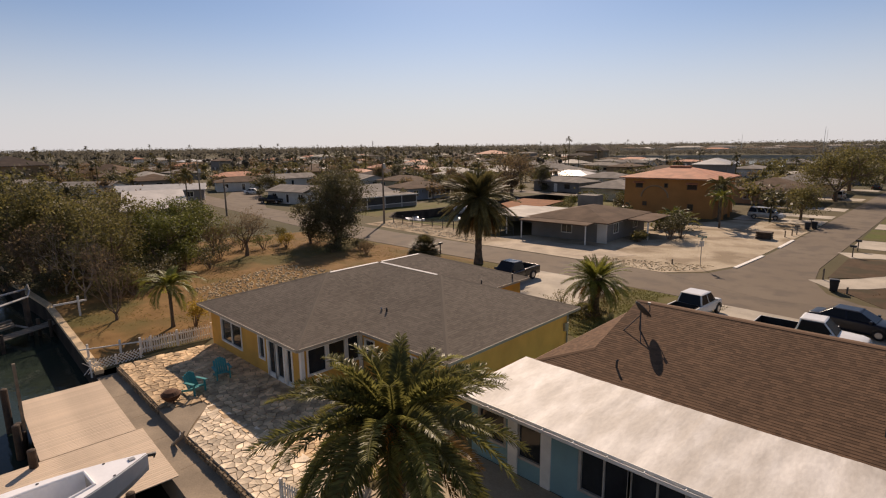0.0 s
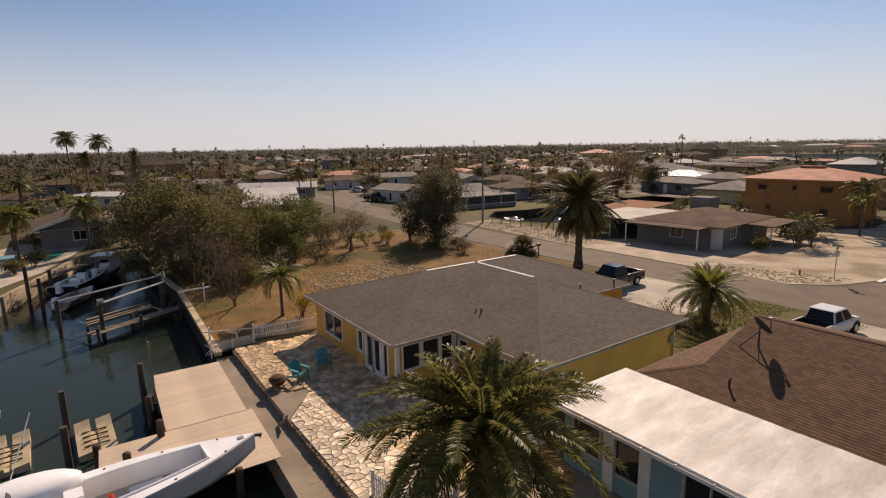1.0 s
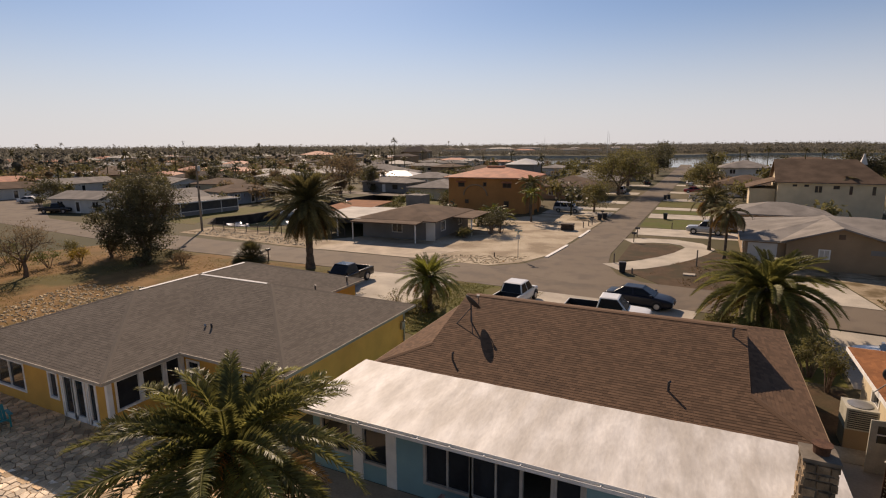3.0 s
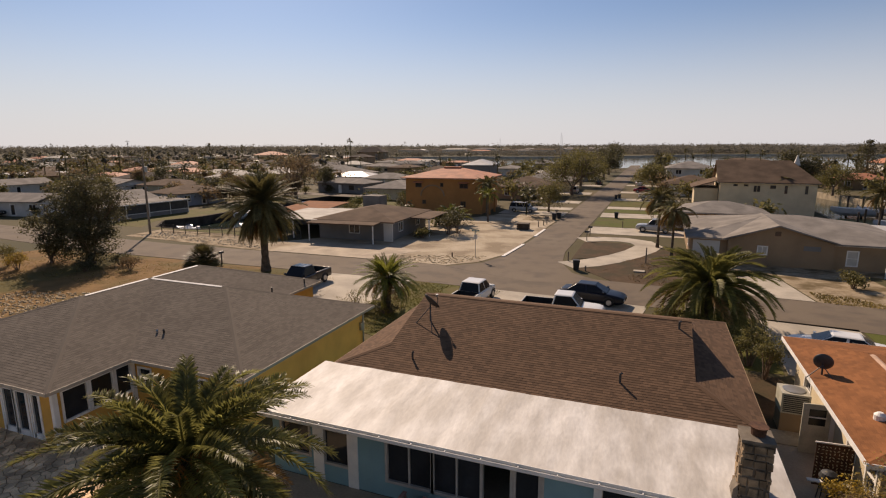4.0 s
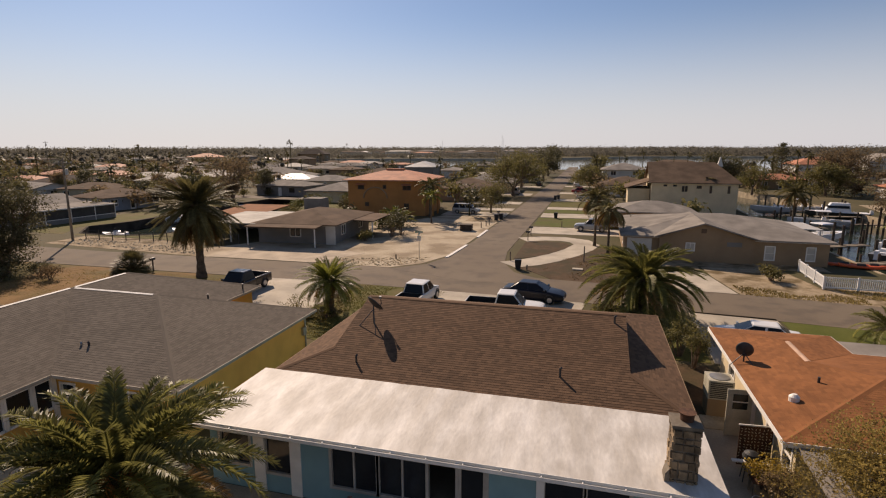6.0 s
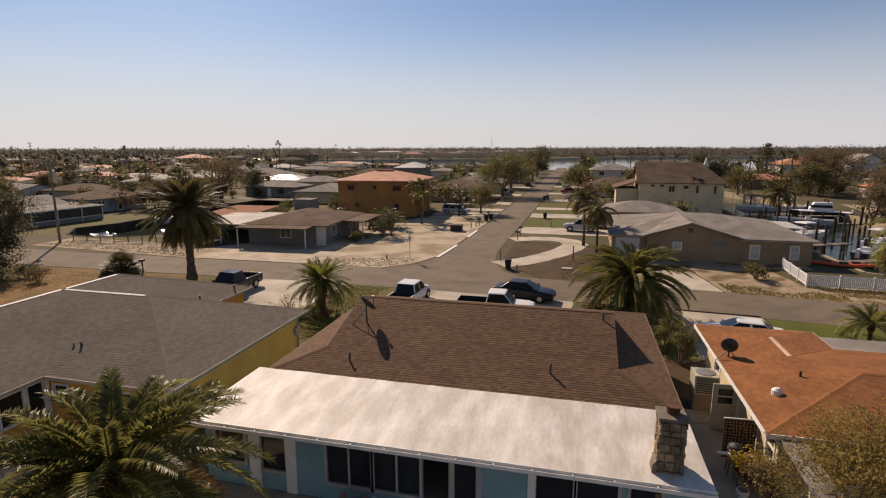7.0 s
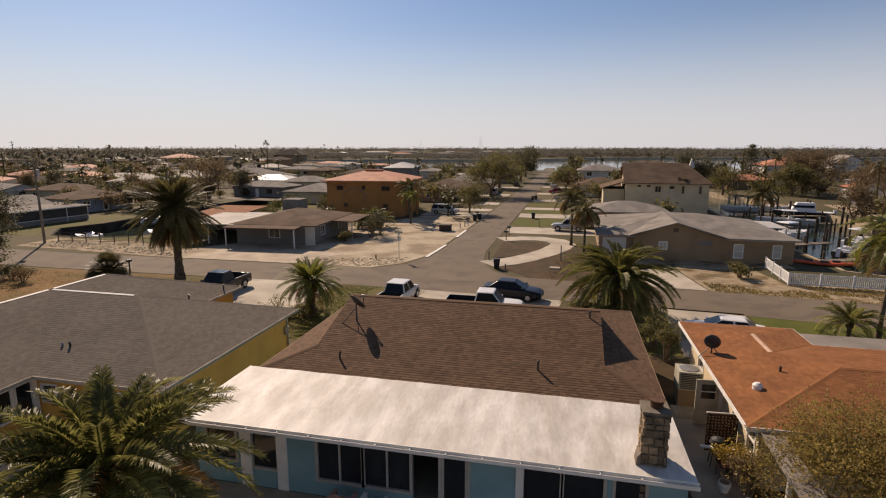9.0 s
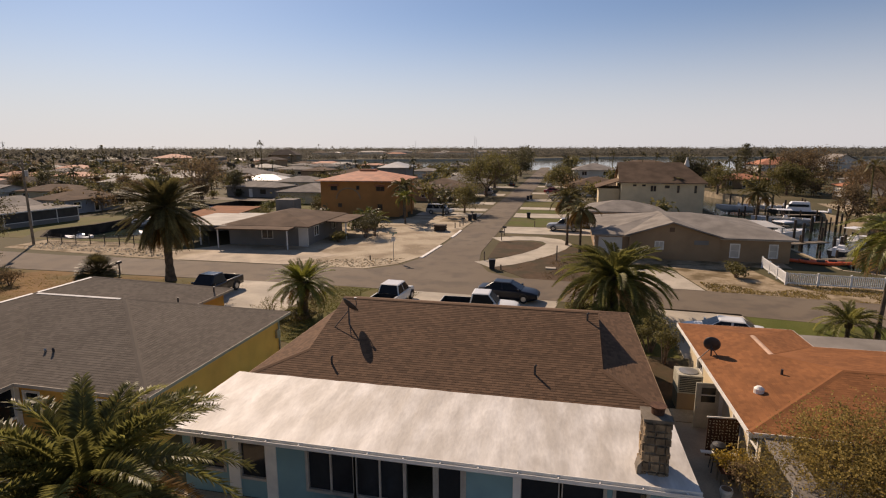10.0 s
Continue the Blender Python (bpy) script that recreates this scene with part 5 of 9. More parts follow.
tree("half-bare olive-brown tree in the hedge", (-56.5, 11.5, 0), 7.6, 4.6, LEAF_OLIVE, 3600, 0.24, 13, lobes=24, low=0.05, trunk=0.12, dense=2.0)
tree("half-bare olive-brown tree in the hedge", (-52.5, 12.2, 0), 6.8, 4.0, LEAF_OLIVE, 3200, 0.22, 14, lobes=22, low=0.05, trunk=0.12, dense=2.0)
tree("olive-green tree in the hedge", (-60.5, 15.5, 0), 7.8, 4.6, LEAF_OLIVE, 3600, 0.26, 15, lobes=24, low=0.05, trunk=0.12, dense=2.0)
tree("bright green bushy tree in the hedge", (-58.5, 20.0, 0), 6.8, 3.9, LEAF_GREEN, 3800, 0.24, 16, lobes=24, low=0.05, trunk=0.12, dense=2.0)
tree("bright green bushy tree in the hedge", (-55.0, 17.6, 0), 6.0, 3.4, LEAF_GREEN, 3200, 0.22, 17, lobes=20, low=0.05, trunk=0.12, dense=2.0)
tree("dense green tree in the hedge", (-62.5, 23.4, 0), 6.6, 3.6, LEAF_GREEN, 3000, 0.24, 18, lobes=20, low=0.05, trunk=0.12, dense=2.0)
tree("leafless twiggy brown tree by the street", (-56.4, 27.0, 0), 5.2, 3.3, LEAF_BROWN, 2600, 0.12, 19, lobes=26, depth=4, spread=0.8, low=0.4)
tree("small leafless tree by the street", (-59.5, 24.5, 0), 3.6, 2.2, LEAF_BROWN, 900, 0.12, 20, lobes=14, depth=4, spread=0.7, low=0.3)
tree("bare twiggy tree on the dry lawn", (-41.6, 10.1, 0), 4.6, 2.7, LEAF_BROWN, 260, 0.1, 21, lobes=20, depth=5, spread=0.62, trunk=0.1, low=0.3, tr=0.1)
tree("bare twiggy tree on the dry lawn", (-46.5, 11.0, 0), 5.2, 2.8, LEAF_BROWN, 380, 0.12, 22, lobes=20, depth=5, spread=0.62, trunk=0.12, low=0.3, tr=0.1)
PALE_BARK = mat("pale_dry_bark", (0.3, 0.25, 0.2), 0.95, 0.3, 3, 20, 0.4)
for k, (x, y, h) in enumerate([(-52.6, 9.4, 6.4), (-56.5, 9.0, 7.2), (-49.4, 10.0, 5.8)]):
    tree("bare pale-barked tree before the hedge", (x, y, 0), h, 3.2, LEAF_BROWN, 160, 0.1, 520 + k, lobes=14, depth=5, spread=0.66, trunk=0.12, low=0.35, tr=0.09, bark=PALE_BARK, group="bare hedge trees")
tree("dark lobed juniper tree beside the street", (-55.6, 38.4, 0), 8.9, 4.3, LEAF_DARK, 9000, 0.21, 23, lobes=44, low=0.06, spread=0.5, trunk=0.08, dense=2.4)
tree("dark lobed juniper tree beside the street", (-53.2, 37.2, 0), 4.8, 2.6, LEAF_DARK, 2200, 0.22, 24, lobes=18, low=0.1, spread=0.6, trunk=0.08, dense=2.4)
tree("dark lobed juniper tree beside the street", (-57.8, 36.0, 0), 5.0, 2.6, LEAF_DARK, 2200, 0.22, 25, lobes=18, low=0.1, spread=0.6, trunk=0.08, dense=2.4)
s_cyp = thing("cypress", "narrow dark cypress behind the hedge", "tree", (-79.7, 8.4, 0))
part("trunk", Shape().tube([(0, 0, -0.1), (0, 0, 12.2)], [0.22, 0.03], 8), BARK, s_cyp)
cyp = Shape()
rc = random.Random(8)
for k in range(24):
    f = k / 24
    leaf_cloud(cyp, rc, Vector((rc.uniform(-0.2, 0.2), rc.uniform(-0.2, 0.2), 0.6 + 11.7 * f)), 1.25 * (1 - f) ** 0.5 + 0.15, 260, 0.2, 0.4, 1.2)
part("crown", cyp, LEAF_DARK, s_cyp)
for k, (x, y, h, r, m, w) in enumerate([(-47, 36.4, 1.5, 1.3, LEAF_BROWN, "brown scrub bush by the verge"), (-49.6, 37.5, 1.3, 1.2, LEAF_DARK, "dark low bush by the verge"), (-50.6, 34.5, 1.2, 1.6, LEAF_DARK, "dark low bush by the verge"), (-58.6, 30.2, 2.0, 1.6, LEAF_GREEN, "yellow-green bush by the street"), (-57.5, 32.6, 1.8, 1.4, LEAF_GOLD, "yellow-green bush by the street"), (-60.5, 33.5, 2.4, 1.6, LEAF_OLIVE, "dense olive-green hedge bush"), (-60.2, 28.3, 2.2, 1.4, LEAF_OLIVE, "dense olive-green hedge bush"), (-36.0, 13.3, 1.9, 1.4, LEAF_GOLD, "bush with golden-yellow winter leaves"), (-49.5, 15.0, 2.8, 2.0, LEAF_DARK, "dark bush under the hedge trees"), (-53, 21.5, 2.6, 2.0, LEAF_DARK, "dark bush under the hedge trees"), (-57, 24.2, 2.4, 1.8, LEAF_DARK, "dark bush under the hedge trees"), (-48, 13.2, 2.6, 1.8, LEAF_OLIVE, "olive bush under the hedge trees"), (-64, 27, 3.2, 2.2, LEAF_OLIVE, "dense olive-green hedge bush"), (-66, 30, 3.0, 2.2, LEAF_GREEN, "dense green hedge bush")]):
    shrub(w, (x, y, 0), h, r, m, 1100, 0.15, 60 + k)
for k in range(16):
    f = k / 15
    shrub("dense dark bush at the foot of the hedge", (-50.5 - 15 * f + 4 * math.sin(k * 2.1), 11.2 + 14 * f + 2.2 * math.cos(k * 1.7), 0), 2.9, 2.3, (LEAF_DARK, LEAF_OLIVE, LEAF_DARK, LEAF_GREEN)[k % 4], 1500, 0.2, 200 + k, lobes=9)
for k, (x, y, h, r, m) in enumerate([(-70.5, -3.2, 1.8, 1.6, LEAF_DARK), (-75.5, 3.6, 2.4, 2.0, LEAF_DARK), (-67.5, -4.6, 1.4, 1.2, LEAF_OLIVE), (-81, 4.5, 3.0, 2.2, LEAF_DARK), (-83.5, -3.5, 2.2, 1.8, LEAF_OLIVE), (-78, 6.0, 3.0, 2.4, LEAF_DARK), (-64, -6.8, 1.4, 1.4, LEAF_OLIVE), (-86, -8, 2.6, 2, LEAF_DARK), (-58, 5.9, 2.2, 1.6, LEAF_DARK), (-53, 8.6, 2.4, 1.8, LEAF_DARK)]):
    shrub("dark waterside bush on the canal bank", (x, y, 0), h, r, m, 1200, 0.2, 400 + k, lobes=8)
# near plants round the houses
shrub("leggy twiggy bush on the front lawn", (-19.9, 33.3, 0), 1.7, 1.3, LEAF_OLIVE, 420, 0.1, 80)
shrub("low dark ground cover under the palm", (-17.2, 33.0, 0), 0.7, 1.3, LEAF_DARK, 800, 0.12, 81)
shrub("low dark ground cover under the palm", (-18.9, 32.4, 0), 0.6, 1.2, LEAF_DARK, 700, 0.12, 82)
for k, (x, y, h, r) in enumerate([(5.6, 31.6, 2.7, 1.3), (5.2, 33.2, 2.0, 1.2), (6.1, 30.0, 2.6, 0.9), (1.6, 37.4, 1.3, 1.3), (3.0, 36.4, 1.2, 1.2)]):
    shrub("dusty grey-green garden bush", (x, y, 0), h, r, LEAF_OLIVE, 1500, 0.13, 83 + k, lobes=9)
tree("spreading yellow-olive tree at the seaward yard", (8.9, 15.3, 0), 4.7, 3.5, LEAF_TAWNY, 24000, 0.08, 90, lobes=44, depth=4, spread=0.9, trunk=0.16, low=0.2, tr=0.09, dense=1.6)
tree("spreading yellow-olive tree at the seaward yard", (11.9, 16.2, 0), 4.9, 3.3, LEAF_TAWNY, 14000, 0.08, 94, lobes=34, depth=4, spread=0.9, trunk=0.16, low=0.2, tr=0.09, dense=1.4)
tree("spreading yellow-olive tree at the seaward yard", (9.4, 12.9, 0), 4.0, 2.6, LEAF_TAWNY, 9000, 0.07, 91, lobes=30, depth=4, spread=0.8, trunk=0.16, low=0.2, tr=0.07, dense=1.4)
shrub("dry grassy bush with rust-brown leaves", (6.9, 18.1, 0), 1.7, 0.9, LEAF_BROWN, 1500, 0.1, 92, lobes=9)
shrub("dry grassy bush with yellow leaves", (6.6, 19.3, 0), 1.4, 0.8, LEAF_GOLD, 1200, 0.1, 93, lobes=9)
rn = random.Random(31)
for k in range(80):
    x, y = rn.uniform(-128, -44), rn.uniform(60, 128)
    if inside(MID_CANAL, x, y) or inside(MID_CANAL, x + 3, y) or inside(MID_CANAL, x - 3, y):
        continue
    if any((x - ob.location.x) ** 2 + (y - ob.location.y) ** 2 < 60 for ob in bpy.data.objects if ob.parent is None and ob.get("category") == "house"):
        continue
    if k % 3:
        shrub("dusty garden bush between the houses", (x, y, 0), rn.uniform(1.4, 2.6), rn.uniform(1.3, 2.4), (LEAF_DARK, LEAF_OLIVE, LEAF_BROWN)[k % 2], 700, 0.28, 300 + k, lobes=7, group="garden bushes")
    else:
        tree("garden tree between the houses", (x, y, 0), rn.uniform(4, 7), rn.uniform(2.2, 3.4), (LEAF_DARK, LEAF_OLIVE, LEAF_BROWN)[k // 3 % 3], 1400, 0.32, 300 + k, lobes=14, low=0.2, trunk=0.2, group="garden trees")
for k, (x, y, h) in enumerate([(-28.6, 77.0, 1.4), (-26.8, 75.4, 1.0), (-29.6, 74.6, 0.8)]):
    palm("clump of broad banana-like leaves before the orange house", (x, y, 0), h, 0.16, 2.7, 26, FROND_LIT, leaf=0.5, n=26, width=0.17, seed=140 + k, spread=(82, 15), sag=(40, 75), name="banana_plant", group="banana plants")
# plants of the corner lot and along the side street
for k, (x, y, h, r, m, w) in enumerate([(-25.2, 66.8, 3.4, 2.1, LEAF_DARK, "dark broad-leaved bush beside the carport"), (-24.4, 68.6, 4.0, 2.4, LEAF_DARK, "large leafy bush beside the carport"), (-26.4, 70.5, 2.6, 1.8, LEAF_OLIVE, "large leafy bush beside the carport"), (-27.3, 62.8, 1.4, 1.2, LEAF_OLIVE, "trimmed bush by the house wall"), (16.3, 52.6, 1.5, 1.1, LEAF_OLIVE, "round pale bush on the sandy verge")]):
    shrub(w, (x, y, 0), h, r, m, 1500, 0.2, 110 + k, lobes=10)
tree("small leafy tree beside the side street", (-16.8, 96, 0), 5.2, 3.8, LEAF_OLIVE, 2600, 0.26, 120, lobes=18)
tree("large spreading olive-green tree over the street", (-17.5, 131, 0), 9.5, 8.2, LEAF_OLIVE, 4200, 0.42, 121, lobes=30, trunk=0.2)
tree("large spreading olive-green tree over the street", (-19, 160, 0), 10, 8.0, LEAF_OLIVE, 3800, 0.45, 122, lobes=28, trunk=0.2)
tree("dark leafy tree along the street", (-15, 190, 0), 11, 6.5, LEAF_DARK, 2600, 0.5, 123, lobes=22, trunk=0.2)
tree("dark leafy tree along the street", (-16, 225, 0), 12, 7, LEAF_DARK, 2600, 0.55, 124, lobes=22, trunk=0.2)
tree("broad leafy tree along the street", (0.5, 150, 0), 6.5, 5.5, LEAF_OLIVE, 2600, 0.4, 125, lobes=22, trunk=0.2)
tree("broad leafy tree along the street", (1, 185, 0), 7, 5.5, LEAF_DARK, 2200, 0.45, 126, lobes=20, trunk=0.2)
pine = thing("pine_tree", "tall dark tiered pine beyond the canal", "tree", (58, 190, 0))
part("trunk", Shape().tube([(0, 0, -0.1), (0.1, 0, 7), (0, 0, 13)], [0.32, 0.2, 0.04], 8), BARK, pine)
limbs, needles = Shape(), Shape()
rpn = random.Random(21)
for k in range(10):
    z, reach = 3.2 + k * 1.0, 3.4 * (1 - k / 10.6) ** 0.8
    for b in range(6):
        a = b * 1.047 + k * 0.5 + rpn.uniform(-0.2, 0.2)
        e = Vector((math.cos(a) * reach, math.sin(a) * reach, z + 0.25 * reach))
        limbs.tube([(0, 0, z), e], [0.06, 0.02], 4)
        for f in (0.45, 0.7, 0.95):
            leaf_cloud(needles, rpn, Vector((0, 0, z)).lerp(e, f), 0.5 + 0.12 * reach, 16, 0.4, 0.2, 0.55)
part("limbs", limbs, BARK, pine)
part("crown", needles, LEAF_DARK, pine)
tree("dark round tree behind the cream house", (27.5, 128, 0), 11, 4.6, LEAF_DARK, 3000, 0.45, 128, lobes=24, trunk=0.3, low=0.3)
tree("brown half-bare tree beyond the canal", (62, 160, 0), 11.3, 8.0, LEAF_BROWN, 7000, 0.4, 129, lobes=40, trunk=0.2, low=0.12)
tree("brown half-bare tree beyond the canal", (56, 150, 0), 8, 5, LEAF_OLIVE, 3500, 0.45, 130, lobes=26, trunk=0.2, low=0.12)
tree("olive half-bare tree beyond the canal", (71, 141, 0), 8.6, 7, LEAF_BROWN, 5000, 0.38, 131, lobes=28, trunk=0.2, low=0.15)
for k in range(7):
    tree("brown half-bare tree on the far canal bank", (50 + 5 * math.sin(k * 2.3), 74 + k * 4.6, 0), 4.6 + 1.5 * math.cos(k * 1.3), 3.2, (LEAF_BROWN, LEAF_OLIVE, LEAF_BROWN)[k % 3], 1800, 0.34, 440 + k, lobes=16, low=0.08, trunk=0.12, group="canal bank trees")
tree("olive tree behind the boat canal", (40, 150, 0), 7, 5, LEAF_OLIVE, 2200, 0.4, 132, lobes=18, low=0.1)
tree("leafless street tree by the white cottage", (59.5, 116, 0), 8.0, 5.0, LEAF_BROWN, 900, 0.25, 133, lobes=24, depth=4, low=0.35)
tree("bare branching tree between the rooftops", (-76.5, 103, 0), 10, 7.5, LEAF_BROWN, 2200, 0.35, 134, lobes=24, depth=4, low=0.35)


# ---- vehicles ----
CAR_PAINTS = {
    "blue": mat("dark_blue_car_paint", (0.007, 0.009, 0.017), 0.3, 0.1, 1, 20, 0.0, spec=0.3),
    "black": mat("black_car_paint", (0.015, 0.016, 0.018), 0.22, 0.1, 1, 20, 0.0, spec=0.6),
    "white": mat("white_car_paint", (0.7, 0.7, 0.69), 0.25, 0.04, 1, 20, 0.0, spec=0.6),
    "silver": mat("silver_car_paint", (0.42, 0.43, 0.44), 0.25, 0.05, 1, 20, 0.0, metal=0.3),
    "red": mat("red_car_paint", (0.25, 0.02, 0.015), 0.25, 0.05, 1, 20, 0.0, spec=0.6),
}
# stations: x, half width, bottom, top; cabin: bottom and top x at the rear and front, z, half widths
CAR_KINDS = {
    "sedan": dict(st=[(-2.42, .72, .42, .84), (-2.3, .85, .28, .98), (-1.7, .9, .2, 1.02), (0, .92, .2, .98), (1.2, .91, .2, .95), (2.0, .87, .22, .84), (2.3, .8, .28, .74), (2.42, .66, .36, .66)], cab=(-1.85, -1.1, 0.28, 1.2, .95, 1.45, .83, .6), wx=(-1.42, 1.38), r=.33),
    "suv": dict(st=[(-2.4, .82, .5, 1.0), (-2.3, .92, .34, 1.08), (-1.6, .95, .28, 1.08), (0, .96, .28, 1.08), (1.2, .95, .28, 1.08), (2.0, .92, .3, 1.04), (2.3, .86, .36, .96), (2.4, .76, .44, .86)], cab=(-2.33, -2.12, 0.35, 1.05, 1.06, 1.78, .88, .72), wx=(-1.45, 1.45), r=.38),
    "van": dict(st=[(-2.5, .82, .45, 1.0), (-2.4, .94, .3, 1.05), (-1.6, .97, .24, 1.05), (0, .98, .24, 1.05), (1.3, .96, .24, 1.0), (2.1, .92, .26, .88), (2.4, .84, .32, .76), (2.5, .7, .4, .66)], cab=(-2.44, -2.2, 0.7, 1.6, 1.02, 1.76, .9, .72), wx=(-1.5, 1.5), r=.35),
    "pickup": dict(st=[(-2.85, .86, .55, 1.05), (-2.8, .96, .45, 1.12), (-1.5, .98, .4, 1.12), (-0.55, .98, .36, 1.12), (0.8, .98, .36, 1.1), (1.6, .97, .36, 1.1), (2.4, .95, .38, 1.06), (2.7, .9, .42, .98), (2.8, .8, .5, .88)], cab=(-0.6, -0.42, 0.75, 1.4, 1.1, 1.82, .9, .72), wx=(-1.75, 1.85), r=.4, bed=(-2.74, -0.66)),
    "crew": dict(st=[(-2.6, .84, .55, 1.0), (-2.55, .92, .45, 1.08), (-1.6, .94, .4, 1.08), (-1.05, .94, .36, 1.08), (0.6, .94, .36, 1.06), (1.4, .93, .36, 1.06), (2.1, .9, .38, 1.0), (2.4, .85, .42, .92), (2.5, .76, .5, .82)], cab=(-1.1, -0.86, 0.6, 1.25, 1.06, 1.74, .87, .7), wx=(-1.65, 1.6), r=.38, bed=(-2.5, -1.14)),
}
tyre_me, rim_me = {}, {}


def vehicle(kind, paint, label, at, turn, name=None, category="car"):
    k = CAR_KINDS[kind]
    t = thing(name or {"sedan": "sedan", "suv": "suv", "van": "minivan", "pickup": "pickup_truck", "crew": "pickup_truck"}[kind], label, category, at, turn)
    p = CAR_PAINTS[paint]
    rings = []
    for x, hw, zb, zt in k["st"]:
        ym = hw * 0.9
        rings.append([(x, -ym, zb), (x, ym, zb), (x, hw, zb + .14), (x, hw, zb + .55 * (zt - zb)), (x, hw * .97, zt - .07), (x, ym * .97, zt), (x, -ym * .97, zt), (x, -hw * .97, zt - .07), (x, -hw, zb + .55 * (zt - zb)), (x, -hw, zb + .14)])
    if "bed" in k:
        b0, b1 = k["bed"]
        s = Shape()
        front = [r for r in rings if r[0][0] >= b1]
        s.loft(front)
        for y0, y1 in ((-.97, -.85), (.85, .97)):
            s.box(b0 - .06, y0, .42, b1 + .1, y1, 1.12)
        s.box(b0 - .06, -.85, .42, b0 + .02, .85, 1.12)
        s.box(b0, -.85, .5, b1 + .06, .85, .62)
        body = part("body", s, p, t)
        part("bed_liner", Shape().box(b0 + .03, -.84, .622, b1 + .02, .84, .64).box(b0 + .025, -.845, .64, b1 + .02, -.82, 1.13).box(b0 + .025, .82, .64, b1 + .02, .845, 1.13).box(b0 + .025, -.82, .64, b0 + .05, .82, 1.13).box(b1 - .01, -.82, .64, b1 + .015, .82, 1.1), BLACK_PLASTIC, body)
    else:
        body = part("body", Shape().loft(rings), p, t)
    xb0, xt0, xt1, xb1, z0, z1, w0, w1 = k["cab"]
    cabin = part("cabin", Shape().hull([(xb0, -w0, z0), (xb1, -w0, z0), (xb1, w0, z0), (xb0, w0, z0)], [(xt0, -w1, z1), (xt1, -w1, z1), (xt1, w1, z1), (xt0, w1, z1)]), p, t)
    part("roof_panel", Shape().hull([(xt0 - .03, -w1 - .02, z1), (xt1 + .03, -w1 - .02, z1), (xt1 + .03, w1 + .02, z1), (xt0 - .03, w1 + .02, z1)], [(xt0 + .08, -w1 + .08, z1 + .04), (xt1 - .05, -w1 + .08, z1 + .04), (xt1 - .05, w1 - .08, z1 + .04), (xt0 + .08, w1 - .08, z1 + .04)]), p, cabin)

    for ob, w in ((body, 0.05), (cabin, 0.07)):
        soft_edge = ob.modifiers.new("rounded", "BEVEL")
        soft_edge.width, soft_edge.segments, soft_edge.limit_method, soft_edge.angle_limit = w, 3, "ANGLE", radians(24)
        ob.data.shade_smooth()

    def lerp3(a, b, f):
        return Vector(a).lerp(Vector(b), f)

    def pane(name, q, parent):
        c = sum((Vector(v) for v in q), Vector()) / 4
        n = (Vector(q[1]) - Vector(q[0])).cross(Vector(q[3]) - Vector(q[0])).normalized()
        if n.dot(c - Vector((0, 0, .7))) < 0:
            n = -n
        inner = [c + (Vector(v) - c) * .88 for v in q]
        s = Shape()
        s.hull(inner, [v + n * .012 for v in inner])
        part(name, s, CAR_GLASS, parent)

    B = lambda x, sy: (x, sy * w0, z0)
    U = lambda x, sy: (x, sy * w1, z1)
    pane("windscreen", [B(xb1, -1), B(xb1, 1), U(xt1, 1), U(xt1, -1)], cabin)
    pane("rear_window", [B(xb0, 1), B(xb0, -1), U(xt0, -1), U(xt0, 1)], cabin)
    n = {"suv": 3, "van": 3, "pickup": 1}.get(kind, 2)
    for sy in (1, -1):
        for i in range(n):
            f0, f1 = i / n, (i + 1) / n
            pane("side_window", [lerp3(B(xb0, sy), B(xb1, sy), f0), lerp3(B(xb0, sy), B(xb1, sy), f1), lerp3(U(xt0, sy), U(xt1, sy), f1), lerp3(U(xt0, sy), U(xt1, sy), f0)], cabin)
        part("mirror", Shape().box(xb1 - .32, sy * (w0 + .02), z0 + .02, xb1 - .18, sy * (w0 + .2), z0 + .17), p, cabin)
    r = k["r"]
    if r not in tyre_me:
        prof = [(.0, r * .62), (.0, r * .9), (.03, r), (.19, r), (.22, r * .9), (.22, r * .62)]
        s = Shape()
        s.loft([[(rr * math.cos(a), w - .11, rr * math.sin(a)) for a in [2 * math.pi * j / 20 for j in range(20)]] for w, rr in prof])
        tyre_me[r] = s.mesh("tyre", RUBBER, False)
        s = Shape()
        s.loft([[(rr * math.cos(a), w, rr * math.sin(a)) for a in [2 * math.pi * j / 20 for j in range(20)]] for w, rr in ((-.115, r * .2), (-.118, r * .55), (-.1, r * .64), (.1, r * .64), (.118, r * .55), (.115, r * .2))])
        rim_me[r] = s.mesh("rim", RIM, False)
    hw = k["st"][3][1] - .1
    for x in k["wx"]:
        for sy in (1, -1):
            w = part("tyre", tyre_me[r], RUBBER, t, m=pose(x, sy * hw, r))
            part("rim", rim_me[r], RIM, w)
            s = Shape()
            s.tube([(x + (r + .06) * math.cos(a), sy * (hw + .105), r + (r + .06) * math.sin(a)) for a in [math.pi * j / 10 for j in range(11)]], .035, 5)
            part("wheel_arch", s, BLACK_PLASTIC, body)
    f, b = k["st"][-1], k["st"][0]
    for sy in (1, -1):
        part("headlight", Shape().box(f[0] - .1, sy * .42, f[3] - .2, f[0] + .025, sy * .66, f[3] - .06), LAMP_CLEAR, body)
        part("tail_light", Shape().box(b[0] - .03, sy * .56, b[3] - .26, b[0] + .1, sy * .78, b[3] - .06), LAMP_RED, body)
    part("grille", Shape().box(f[0] - .06, -.4, f[2] + .06, f[0] + .02, .4, f[3] - .08), BLACK_PLASTIC, body)
